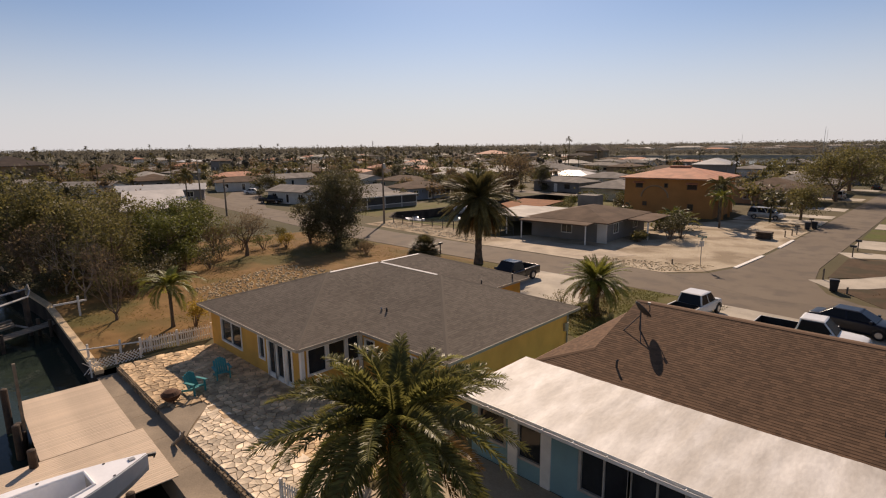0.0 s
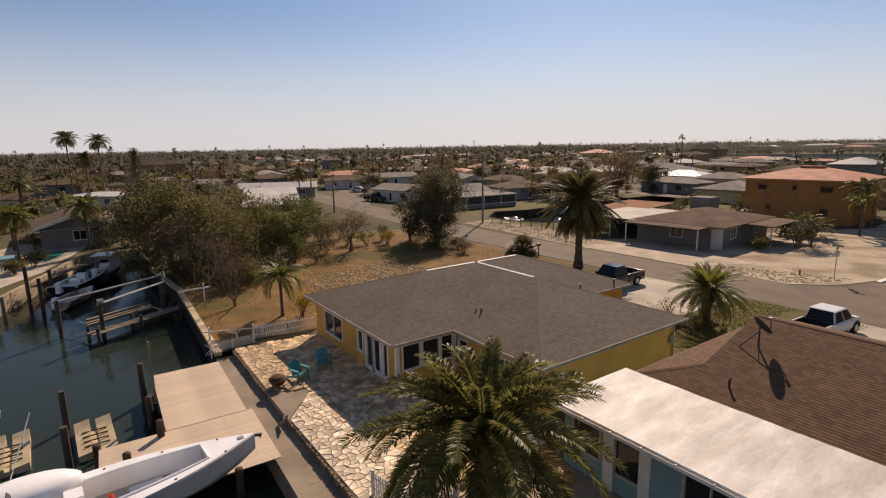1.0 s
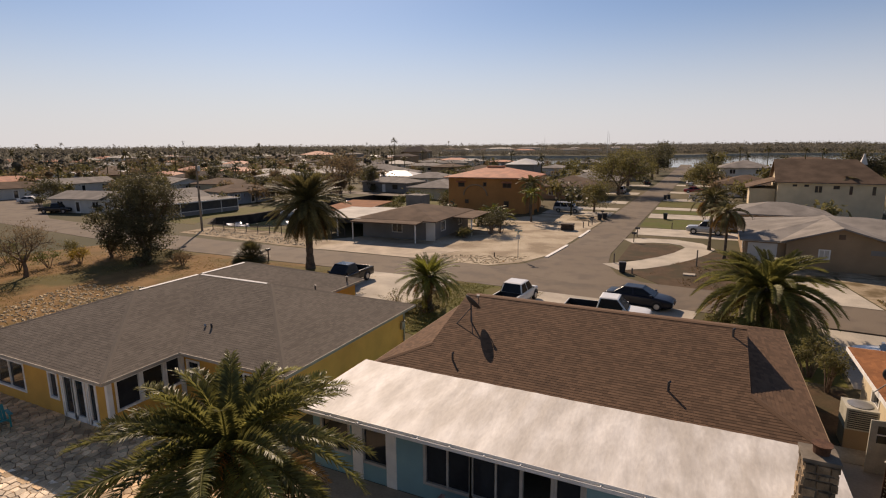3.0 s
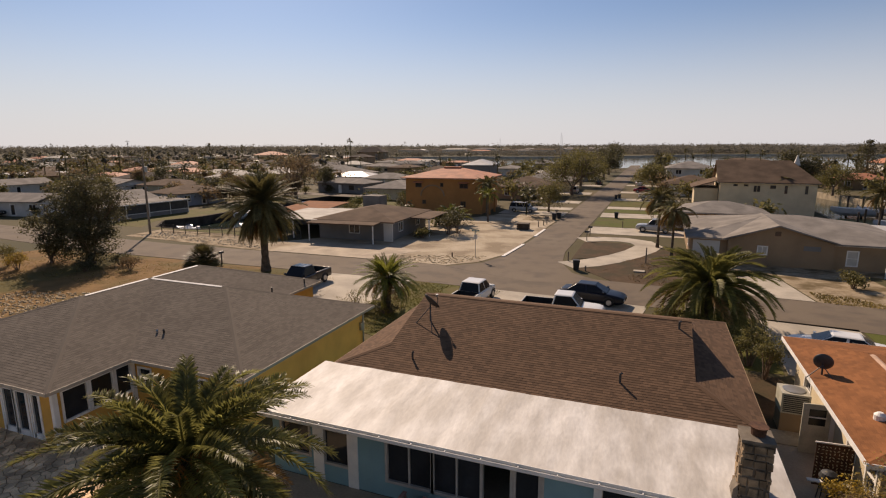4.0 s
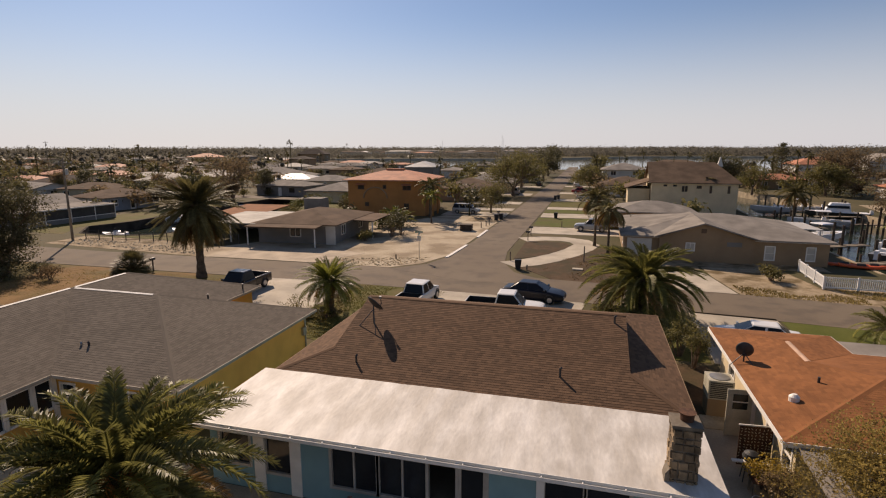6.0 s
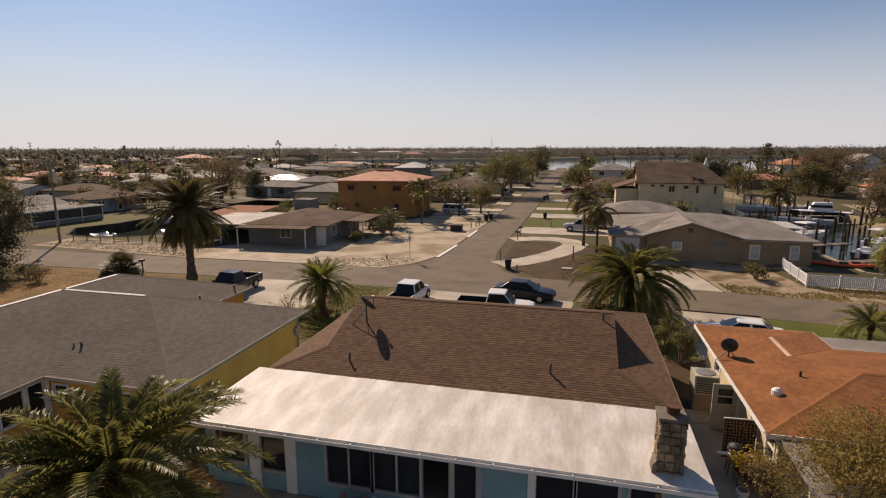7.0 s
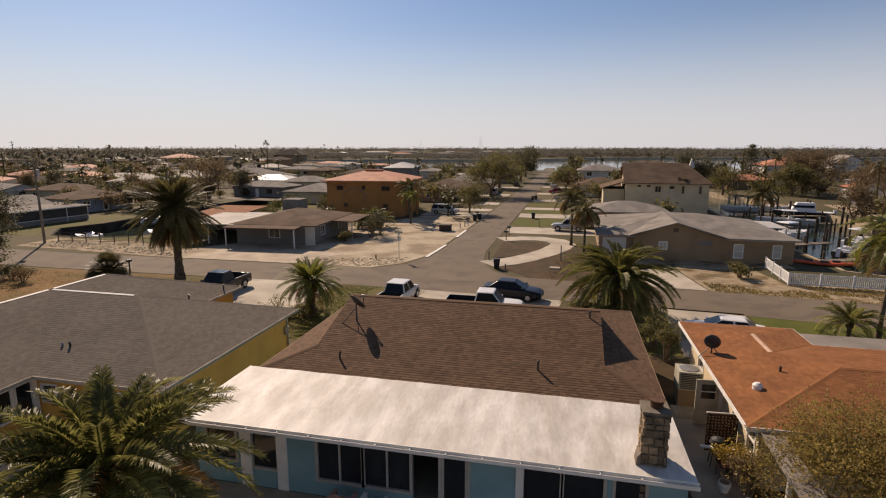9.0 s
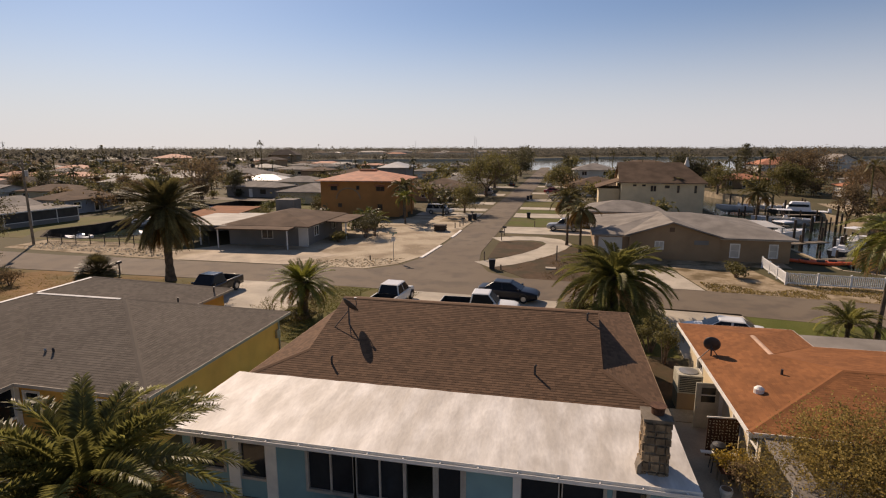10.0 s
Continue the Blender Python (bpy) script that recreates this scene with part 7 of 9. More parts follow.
for (x0, y0), (x1, y1) in (((0.6, -4.0), (-3.4, 3.6)), ((3.2, -1.4), (-0.6, 3.3))):
    part("beam", Shape().tube([(x0, y0, 2.75), (x1, y1, 2.85)], .09, 6), STEEL, lift)
    for f in (0.03, 0.97):
        p = Vector((x0, y0, 0)).lerp(Vector((x1, y1, 0)), f)
        part("piling", Shape().tube([(p.x, p.y, -1), (p.x, p.y, 2.85)], .14, 9), PILE, lift)
part("crossbar", Shape().tube([(-3.4, 3.6, 2.85), (-3.2, 3.7, 3.25), (-0.9, 3.5, 3.25), (-0.6, 3.3, 2.85)], .05, 6), STEEL, lift)
for o in (0.0, 0.9, 1.5):
    part("bunk", Shape().hull([(0.5 + o, -2.2, .95), (0.75 + o, -2.1, .95), (-1.6 + o, 2.3, .95), (-1.85 + o, 2.2, .95)], [(0.5 + o, -2.2, 1.12), (0.75 + o, -2.1, 1.12), (-1.6 + o, 2.3, 1.12), (-1.85 + o, 2.2, 1.12)]), OLD_WOOD, lift)
part("cradle_beam", Shape().tube([(0.0, -2.6, .85), (2.8, -1.2, .85)], .07, 6), STEEL, lift)
part("cradle_beam", Shape().tube([(-2.2, 1.8, .85), (0.4, 2.9, .85)], .07, 6), STEEL, lift)
part("winch", Shape().tube([(3.1, -1.4, 2.9), (3.1, -1.0, 2.9)], .2, 10), STEEL, lift)
for k, (x, y) in enumerate([(-58.2, -3.2), (-57.2, -5.5), (-55, -2.2), (-60.5, -1.6)]):
    pl = thing("piling", "dark round mooring piling", "piling", (x, y, -1.4), 0, "canal pilings")
    part("shaft", Shape().tube([(0, 0, -1.2), (0, 0, 3.6 - k * 0.3)], .15, 8), PILE, pl)
hull_boat("boat", "dark open boat with outboards moored across the canal", (-62.5, 1.2, -1.05), 62, 8.6, 2.6, 0.9, stripe=CAR_PAINTS["blue"], top=False, detail=False, deck=STEEL)
hull_boat("boat", "dark work boat moored across the canal", (-66.5, 3.2, -1.05), 72, 7.6, 2.5, 0.9, stripe=DARK_METAL, top=True, detail=False, deck=DARK_METAL)
hull_boat("boat", "small moored skiff across the canal", (-56.8, 0.2, -1.2), 60, 5.2, 1.9, 0.6, console=False, detail=False, stripe=STEEL, deck=STEEL)
dk2 = thing("dock", "low wooden dock across the canal", "dock", (-66.3, -1.2, -0.3))
for i in range(34):
    part("plank", pk2, OLD_WOOD, dk2, m=pose(-4.2 + 8.4 * i / 33, 2.3 - 4.6 * i / 33, 0, 0, 0, 60))
# terrace, round planter and pool across the canal
solid("terrace", Shape().prism([(-66.5, -2.4), (-82, 2.2), (-90, -4), (-80, -12), (-60, -6)], -0.1, 0.03), CONCRETE, "pale sandy pool terrace across the canal", "terrace", "structure")
solid("pool", Shape().prism([(-79.6, 0.2), (-73.4, -1.9), (-74.4, -5.0), (-80.6, -2.9)], -0.1, 0.05), POOL, "turquoise swimming pool across the canal", "pool", "structure")
rp = thing("round_planter", "tiered round stone spa across the canal", "spa", (-75.4, -5.6, 0))
for r, z0, z1 in ((1.9, 0, .35), (1.4, .35, .6)):
    part("tier", Shape().tube([(0, 0, z0), (0, 0, z1)], r, 24), SEAWALL, rp)
part("basin", Shape().tube([(0, 0, .6), (0, 0, .605)], 1.1, 24), POOL, rp)

# ---- yard furniture of the stone terrace ----
def adirondack(label, at, turn, m, group=""):
    t = thing("adirondack_chair", label, "chair", at, turn, group)
    for i in range(5):
        part("seat_slat", Shape().box(-.28, -.02 + i * .1, .36 - .035 * i, .28, .06 + i * .1, .385 - .035 * i), m, t, m=pose(0, -.42, 0))
    for i in range(6):
        x = -.27 + i * .108
        h = 1.0 - .035 * abs(i - 2.5) ** 1.5
        part("back_slat", Shape().hull([(x - .045, .0, .22), (x + .045, .0, .22), (x + .045, .025, .22), (x - .045, .025, .22)], [(x - .05, .3, h), (x + .05, .3, h), (x + .05, .325, h), (x - .05, .325, h)]), m, t)
    for sx in (-1, 1):
        part("armrest", Shape().box(sx * .3, -.5, .58, sx * .44, .2, .61), m, t)
        part("front_leg", Shape().box(sx * .3, -.46, 0, sx * .35, -.36, .58), m, t)
        part("back_leg", Shape().hull([(sx * .3 - .02, -.42, .26), (sx * .3 + .02, -.42, .26), (sx * .3 + .02, .5, 0), (sx * .3 - .02, .5, 0)], [(sx * .3 - .02, -.42, .38), (sx * .3 + .02, -.42, .38), (sx * .3 + .02, .5, .1), (sx * .3 - .02, .5, .1)]), m, t)
    return t


adirondack("teal plastic garden chair on the stone terrace", (-25.9, 9.3, 0.06), 110, TEAL, "terrace chairs")
adirondack("teal plastic garden chair in the shade of the house", (-26.6, 11.0, 0.06), 80, TEAL, "terrace chairs")
PINK_WOOD = mat("faded_pink_wood", (0.42, 0.25, 0.2), 0.8, 0.15, 3, 30, 0.1)
for x, m, w in ((-6.6, PINK_WOOD, "faded pink wooden garden chair by the lanai windows"), (-5.55, WHITE_PAINT, "white wooden garden chair by the lanai windows")):
    adirondack(w, (x, 13.9, 0.03), 178, m, "lanai chairs")
fp = thing("fire_pit", "round rusty iron fire pit with a dark lid", "fire pit", (-25.6, 8.15, 0.06))
part("bowl", Shape().tube([(0, 0, .12), (0, 0, .3), (0, 0, .42)], [.28, .42, .46], 20), RUST, fp)
part("lid", Shape().tube([(0, 0, .42), (0, 0, .55), (0, 0, .62)], [.44, .3, .08], 20), RUST, fp)
for k in range(3):
    a = k * 2.09
    part("leg", Shape().rod((.3 * math.cos(a), .3 * math.sin(a), 0), (.25 * math.cos(a), .25 * math.sin(a), .2), .025, 6), RUST, fp)
# terraces: low rubble retaining edge and bed under the flagstones
solid("terrace_bed", Shape().prism([(-32.2, 7.66), (-25.3, 7.5), (-24.85, 9.3), (-21.2, 9.5), (-14.0, 10.4), (-14.0, 16.6), (-21.4, 16.6), (-21.4, 12.85), (-31.8, 12.85)], -0.5, 0.02), GROUT, "earth bed of the stone terrace", "terrace", "structure")
solid("lower_bed", Shape().prism([(-21.95, 7.46), (-13.4, 7.4), (-13.4, 10.3), (-21.2, 9.4), (-24.0, 9.2), (-23.1, 8.3)], -0.5, 0.012), GROUT, "earth bed of the lower stone terrace", "terrace", "structure")
solid("yard_slab", Shape().prism([(-13.35, 7.42), (5, 7.42), (5, 14.7), (-13.35, 14.7)], -0.1, 0.02), WALK_CONC, "stained concrete slab before the lanai", "terrace", "structure")
solid("terrace_step", Shape().prism([(-25.28, 7.48), (-21.97, 7.42), (-23.1, 8.28), (-24.02, 9.2), (-24.84, 9.25)], -0.5, 0.008), SEAWALK, "concrete step between the terraces", "step", "structure")
# leaning driftwood and lattice at the corner
dw = thing("driftwood", "grey weathered driftwood leaning at the wall", "driftwood", (-22.0, 7.2, WZ))
part("log", Shape().tube([(-.25, -.25, 0), (0, 0, .3), (.1, .18, .62)], [.07, .09, .03], 7), OLD_WOOD, dw)
part("branch", Shape().tube([(0, 0, .28), (-.18, .08, .5)], [.05, .015], 6), WHITE_PAINT, dw)


def picket_run(label, pts, h, gap, name="picket_fence", post_every=2.0, material=WHITE_PAINT):
    t = thing(name, label, "fence", (*pts[0], 0))
    pk = Shape().hull([(-.035, -.01, .06), (.035, -.01, .06), (.035, .01, .06), (-.035, .01, .06)], [(-.035, -.01, h - .06), (.035, -.01, h - .06), (.035, .01, h - .06), (-.035, .01, h - .06)])
    pk.hull([(-.035, -.01, h - .06), (.035, -.01, h - .06), (.035, .01, h - .06), (-.035, .01, h - .06)], [(-.004, -.01, h), (.004, -.01, h), (.004, .01, h), (-.004, .01, h)])
    pk = pk.mesh("picket", material)
    o = Vector((*pts[0], 0))
    rng = random.Random(len(pts) + int(h * 10))
    for a, b in zip(pts, pts[1:]):
        a, b = Vector((*a, 0)) - o, Vector((*b, 0)) - o
        d = b - a
        q = math.degrees(math.atan2(d.y, d.x))
        n = max(1, round(d.length / post_every))
        for i in range(n + 1):
            p = a.lerp(b, i / n)
            part("post", Shape().box(-.05, -.05, -.1, .05, .05, h + .08), material, t, m=pose(p.x, p.y, 0, 0, 0, q))
        for z in (.25, h - .25):
            part("rail", Shape().box(0, .012, z, d.length, .05, z + .08), material, t, m=pose(a.x, a.y, 0, 0, 0, q))
        m = int(d.length / gap)
        for i in range(m):
            p = a.lerp(b, (i + .5) / m)
            part("picket", pk, material, t, m=pose(p.x, p.y, 0, 0, rng.uniform(-1.5, 1.5), q + 0.0))
    return t


picket_run("weathered white picket fence between terrace and lawn", [(-33.4, 9.2), (-33.0, 13.2)], 0.95, 0.13)
picket_run("low white picket fence beside the date palm", [(-15.1, 8.0), (-13.4, 8.3)], 0.9, 0.12)
lt = thing("lattice_fence", "white plastic lattice screen at the walkway's end", "fence", (-32.9, 6.5, 0))
for i in range(14):
    y = i * 0.19
    for s_ in (1, -1):
        part("lath", Shape().box(-.006 - .012 * s_, -.5, -.018, .006 - .012 * s_, .5, .018), WHITE_PAINT, lt, m=pose(0.1, y, 0.22, 45 * s_, 0, 8))
for y in (0, 1.25, 2.5):
    part("post", Shape().box(.05, y - .04, -.4, .13, y + .04, .6), WHITE_PAINT, lt)
rl = thing("rail_fence", "weathered white post and rail beside the lawn", "fence", (-35.0, 6.9, 0))
for x, y in ((0, 0), (0.6, 1.5), (1.2, 3.0)):
    part("post", Shape().box(x - .05, y - .05, -.1, x + .05, y + .05, .85), WHITE_PAINT, rl)
part("rail", Shape().rod((0, -.4, .6), (1.5, 3.3, .62), .04, 6), WHITE_PAINT, rl)
cr = thing("cross_post", "white cross-shaped clothes post on the lawn", "clothes post", (-44.8, 8.6, 0))
part("upright", Shape().box(-.06, -.06, -.1, .06, .06, 1.5), WHITE_PAINT, cr)
part("arm", Shape().box(-.05, -1.5, 1.05, .05, .5, 1.17), WHITE_PAINT, cr)

# ---- side passage of the orange house ----
ac = thing("air_conditioner", "grey rusty air-conditioning unit on a stand in the passage", "air conditioner", (6.2, 25.0, 0))
part("stand", Shape().box(-.5, -.5, 0, .5, .5, .85), TAN_WALL, ac)
AC_CASE = mat("faded_cream_metal", (0.42, 0.4, 0.33), 0.5, 0.15, 2, 20, 0.05)
part("case", Shape().box(-.52, -.52, .85, .52, .52, 1.72), AC_CASE, ac)
for i in range(9):
    part("louvre", Shape().box(-.45, -.545, .92 + i * .085, .45, -.522, .965 + i * .085), DARK_METAL, ac)
part("fan_grille", Shape().tube([(0, 0, 1.72), (0, 0, 1.75)], .42, 20), STEEL, ac)
gd = thing("gate", "grey-green panelled gate door standing across the passage", "gate", (6.05, 22.9, 0), 4)
part("leaf", Shape().box(0, -.03, .05, .95, .03, 2.1), AC_CASE, gd)
part("pane", Shape().box(.22, -.045, 1.25, .78, -.032, 1.9), CAR_GLASS, gd)
part("rail", Shape().box(.2, -.055, 1.55, .8, -.046, 1.6), WHITE_PAINT, gd)
part("handle", Shape().tube([(.1, -.03, 1.0), (.1, -.1, 1.0)], .03, 8), STEEL, gd)
part("post", Shape().box(.95, -.06, 0, 1.1, .06, 2.2), WHITE_PAINT, gd)
sc = thing("garden_screen", "dark cut-out leaf-pattern privacy screen", "screen", (5.98, 20.6, 0), 4)
part("panel", Shape().box(0, 0, .1, 1.15, .02, 1.7), RUST, sc)
rsn = random.Random(3)
for i in range(9):
    for j in range(12):
        x, z = .07 + i * .125 + rsn.uniform(-.02, .02), .2 + j * .125 + rsn.uniform(-.02, .02)
        a = rsn.uniform(0, 3.14)
        dx, dz = .05 * math.cos(a), .05 * math.sin(a)
        part("cut_out", Shape().hull([(x - dx, -.006, z - dz), (x + dz * .4, -.006, z - dx * .4), (x + dx, -.006, z + dz), (x - dz * .4, -.006, z + dx * .4)], [(x - dx, -.002, z - dz), (x + dz * .4, -.002, z - dx * .4), (x + dx, -.002, z + dz), (x - dz * .4, -.002, z + dx * .4)]), CREAM_WALL, sc)
part("frame", Shape().box(-.04, -.01, 1.7, 1.19, .03, 1.75), WHITE_PAINT, sc)
gr = thing("grill", "black kettle barbecue on a white stand", "barbecue", (6.2, 19.75, 0))
part("lid", Shape().tube([(0, 0, .95), (0, 0, 1.1), (0, 0, 1.18)], [.3, .24, .08], 16), BLACK_PLASTIC, gr)
part("bowl", Shape().tube([(0, 0, .72), (0, 0, .8), (0, 0, .95)], [.12, .24, .3], 16), BLACK_PLASTIC, gr)
part("side_shelf", Shape().box(-.65, -.22, .8, .65, -.05, .84), WHITE_PAINT, gr)
for x in (-.25, .25):
    for y in (-.18, .18):
        part("leg", Shape().rod((x, y, 0), (x * .7, y * .7, .75), .02, 6), DARK_METAL, gr)
tb = thing("garden_table", "small weathered wooden table in the passage", "table", (6.35, 18.9, 0))
for i in range(5):
    part("slat", Shape().box(-.35, -.3 + i * .12, .6, .35, -.2 + i * .12, .63), RUST, tb)
for x in (-.3, .3):
    for y in (-.25, .25):
        part("leg", Shape().box(x - .03, y - .03, 0, x + .03, y + .03, .6), OLD_WOOD, tb)
pt = thing("flower_pot", "white round garden pot", "flower pot", (6.05, 18.1, 0))
part("pot", Shape().tube([(0, 0, 0), (0, 0, .3), (0, 0, .38)], [.14, .22, .2], 14), WHITE_PAINT, pt)
part("soil", Shape().tube([(0, 0, .37), (0, 0, .385)], .17, 12), GROUT, pt)
gt = thing("grass_mat", "pale gravel patch beside the unit", "gravel", (6.0, 23.9, 0))
part("bed", Shape().box(-.6, -.6, .02, .5, .6, .05), SHELL, gt)


# ---- neighbouring houses ----
PALE_ROOF = mat("dusty_pale_roof", (0.29, 0.265, 0.23), 0.8, 0.2, 0.5, 12, 0.2)
corner = plain_house(-35.4, 65.3, 10.2, 12.6, 3, 2.55, "hip", GREY_WALL, TAN_ROOF, "grey bungalow with low tan hip roof on the corner lot", 0.7, 0.22, wins=2)
part("carport_roof", Shape().hull([(-12.5, -7.4, 2.42), (-4.9, -7.4, 2.42), (-4.9, 3.5, 2.62), (-12.5, 3.5, 2.62)], [(-12.5, -7.4, 2.54), (-4.9, -7.4, 2.54), (-4.9, 3.5, 2.74), (-12.5, 3.5, 2.74)]), PALE_ROOF, corner)
part("low_roof", Shape().hull([(-16.5, -1.5, 2.42), (-9, -1.5, 2.42), (-9, 9.5, 2.9), (-16.5, 9.5, 2.9)], [(-16.5, -1.5, 2.54), (-9, -1.5, 2.54), (-9, 9.5, 3.02), (-16.5, 9.5, 3.02)]), ORANGE_SHINGLE, corner)
for x in (-12.3, -8.6):
    part("carport_post", Shape().box(x, -7.2, 0, x + .14, -7.06, 2.43), WHITE_PAINT, corner)
part("back_wall", Shape().box(-16, 3.6, 0, -5.2, 3.8, 2.55), GREY_WALL, corner)
part("side_wall", Shape().box(-16.2, -1.2, 0, -16.0, 3.6, 2.5), GREY_WALL, corner)
part("front_porch_roof", Shape().hull([(-5.4, -9.0, 2.3), (4.0, -9.0, 2.3), (4.0, -6.2, 2.44), (-5.4, -6.2, 2.44)], [(-5.4, -9.0, 2.42), (4.0, -9.0, 2.42), (4.0, -6.2, 2.56), (-5.4, -6.2, 2.56)]), TAN_ROOF, corner)
for x in (-5.2, 3.7):
    part("porch_post", Shape().box(x, -8.8, 0, x + .12, -8.68, 2.31), WHITE_PAINT, corner)
part("entry_wall", Shape().box(4.2, -6.55, 0, 5.4, -6.35, 2.5), WHITE_WALL, corner)
part("porch_roof", Shape().hull([(5.0, -1.5, 2.36), (8.6, -1.5, 2.3), (8.6, 6.4, 2.3), (5.0, 6.4, 2.36)], [(5.0, -1.5, 2.52), (8.6, -1.5, 2.42), (8.6, 6.4, 2.42), (5.0, 6.4, 2.52)]), TAN_ROOF, corner)
part("porch_post", Shape().box(8.3, -1.3, 0, 8.44, -1.16, 2.31), WHITE_PAINT, corner)
tank = thing("water_tank", "pale metal rooftop tank behind the corner house", "tank", (-42.0, 77.5, 0))
part("tank", Shape().box(-1.5, -1.3, 0.6, 1.5, 1.3, 3.9), GREY_ROOF, tank)
part("base", Shape().box(-1.3, -1.1, 0, 1.3, 1.1, 0.6), WALK_CONC, tank)
red = plain_house(-34.6, 94.6, 14.2, 12.2, 3, 6.25, "hip", ORANGE_WALL, TILE_RED, "two-storey orange stucco house with red tile hip roof", 0.8, 0.24, wins=2, storeys=2, frame=mat("dark_bronze_frame", (0.1, 0.06, 0.035), 0.6, 0.1), front=[(1.9, 3.0, 4.55, 5.35, "window"), (6.6, 7.1, 4.7, 5.3, "window"), (10.2, 11.6, 4.5, 5.3, "pair"), (3.2, 3.8, 1.6, 2.2, "window"), (10.4, 11.2, 1.2, 2.1, "window")])
for u in (2.45, 10.9):
    part("awning", Shape().hull([(u - 8.0, -6.75, 5.3), (u - 6.2, -6.75, 5.3), (u - 6.2, -6.1, 5.42), (u - 8.0, -6.1, 5.42)], [(u - 8.0, -6.75, 5.36), (u - 6.2, -6.75, 5.36), (u - 6.2, -6.1, 5.55), (u - 8.0, -6.1, 5.55)]), TILE_RED, red)
part("turret_roof", Shape().box(-1.6, -.8, 7.75, 1.6, .4, 8.0), TILE_RED, red)
part("arch_band", Shape().tube([(2.2 * math.cos(a) - 2, -6.16, 3.0 + 1.9 * math.sin(a)) for a in [math.pi * j / 12 for j in range(13)]], .14, 6), TAN_WALL, red)
part("balcony", Shape().box(5.6, -5.9, 2.9, 8.6, -1.5, 3.05), ORANGE_WALL, red)
for x, y in ((8.4, -5.7), (8.4, -1.8)):
    part("balcony_post", Shape().box(x - .15, y - .15, 0, x + .15, y + .15, 6.1), ORANGE_WALL, red)
plain_house(-26.6, 123, 13, 13, 2, 2.8, "hip", TAN_WALL, TAN_ROOF, "tan bungalow with grey-brown hip roof", 0.6, 0.3, wins=2)
plain_house(-26, 146, 13, 13, 2, 2.8, "hip", CREAM_WALL, GREY_ROOF, "cream bungalow with grey hip roof", 0.6, 0.3, wins=2)
BLIND = mat("pale_window_blind", (0.5, 0.47, 0.42), 0.5, 0.08, 2, 30, 0.05)
grey = plain_house(14.05, 68.6, 19.3, 16.4, -1, 2.55, "hip", TAN_WALL, GREY_ROOF, "long tan bungalow with pale grey low roof", 0.5, 0.19, wins=3, door=False, glass=BLIND, front=[(13.65, 14.5, 0.45, 1.85, "sash"), (17.35, 18.1, 0.55, 1.9, "sash")])
wall_run(grey, (-6.2, -8.75), (2.8, -8.75), 0, 2.5, [(2.65, 3.45, 1.15, 1.95, "pair")], TAN_WALL, (0, 0, 0), thick=0.5, name="bay_wall", glass=BLIND)
part("front_gable", Shape().hull([(-6.2, -8.75, 2.5), (2.8, -8.75, 2.5), (-1.95, -8.75, 3.98)], [(-6.2, -8.3, 2.5), (2.8, -8.3, 2.5), (-1.95, -8.3, 3.98)]), TAN_WALL, grey)
for x0, x1, nm in ((-6.75, -1.95, "bay_roof"), (3.25, -1.95, "bay_roof")):
    p = [(x0, -9.15, 2.6), (x0, 1.5, 2.6), (x1, 1.5, 4.15), (x1, -9.15, 4.15)]
    p = p if x0 > x1 else p[::-1]
    part(nm, Shape().hull([(x, y, z - .14) for x, y, z in p], p), GREY_ROOF, grey)
part("gable_vent", Shape().box(-2.2, -8.8, 3.05, -1.7, -8.755, 3.5), TAN_ROOF, grey)
part("shutter_panel", Shape().box(0.3, -8.8, 1.75, 1.7, -8.755, 2.2), GREY_WALL, grey, "closed grey shutter panel")
part("garage_door", Shape().box(-9.4, -8.26, 0, -6.9, -8.22, 2.2), WHITE_WALL, grey)
part("rear_patio_roof", Shape().hull([(8.0, 1.0, 2.5), (12.2, 1.0, 2.4), (12.2, 7.5, 2.4), (8.0, 7.5, 2.5)], [(8.0, 1.0, 2.62), (12.2, 1.0, 2.5), (12.2, 7.5, 2.5), (8.0, 7.5, 2.62)]), WHITE_ROOF, grey, "white metal patio roof")
for x, y in ((12.0, 1.2), (12.0, 7.3)):
    part("patio_post", Shape().box(x - .06, y - .06, 0, x + .06, y + .06, 2.42), WHITE_PAINT, grey)
plain_house(9.5, 86.5, 11, 9, 0, 2.6, "hip", TAN_WALL, GREY_ROOF, "bungalow with pale grey hip roof behind the tan one", 0.5, 0.25, wins=2)
cream = plain_house(18.6, 111, 14.2, 14.5, -2, 5.55, "gable_x", CREAM_WALL, TAN_ROOF, "two-storey cream house with a steep brown roof", 0.5, 0.45, wins=3, storeys=2, hip_end=3.4, frame=CREAM_WALL, front=[(2.0, 2.7, 4.8, 5.2, "window"), (3.6, 4.3, 4.8, 5.2, "window"), (5.1, 6.1, 3.9, 5.0, "pair"), (7.5, 8.4, 4.5, 5.1, "window"), (9.6, 10.1, 3.7, 5.1, "window"), (12.5, 13.0, 3.7, 5.1, "window")])
part("lower_wing", Shape().hull([(-11, -5, 0), (-7.2, -5, 0), (-7.2, 4, 0), (-11, 4, 0)], [(-11, -5, 4.2), (-7.2, -5, 4.2), (-7.2, 4, 4.2), (-11, 4, 4.2)]), CREAM_WALL, cream)
part("wing_roof", Shape().hull([(-11.6, -5.6, 4.2), (-7.15, -5.6, 5.6), (-7.15, 4.6, 5.6), (-11.6, 4.6, 4.2)], [(-11.6, -5.6, 4.36), (-7.15, -5.6, 5.76), (-7.15, 4.6, 5.76), (-11.6, 4.6, 4.36)]), TAN_ROOF, cream)
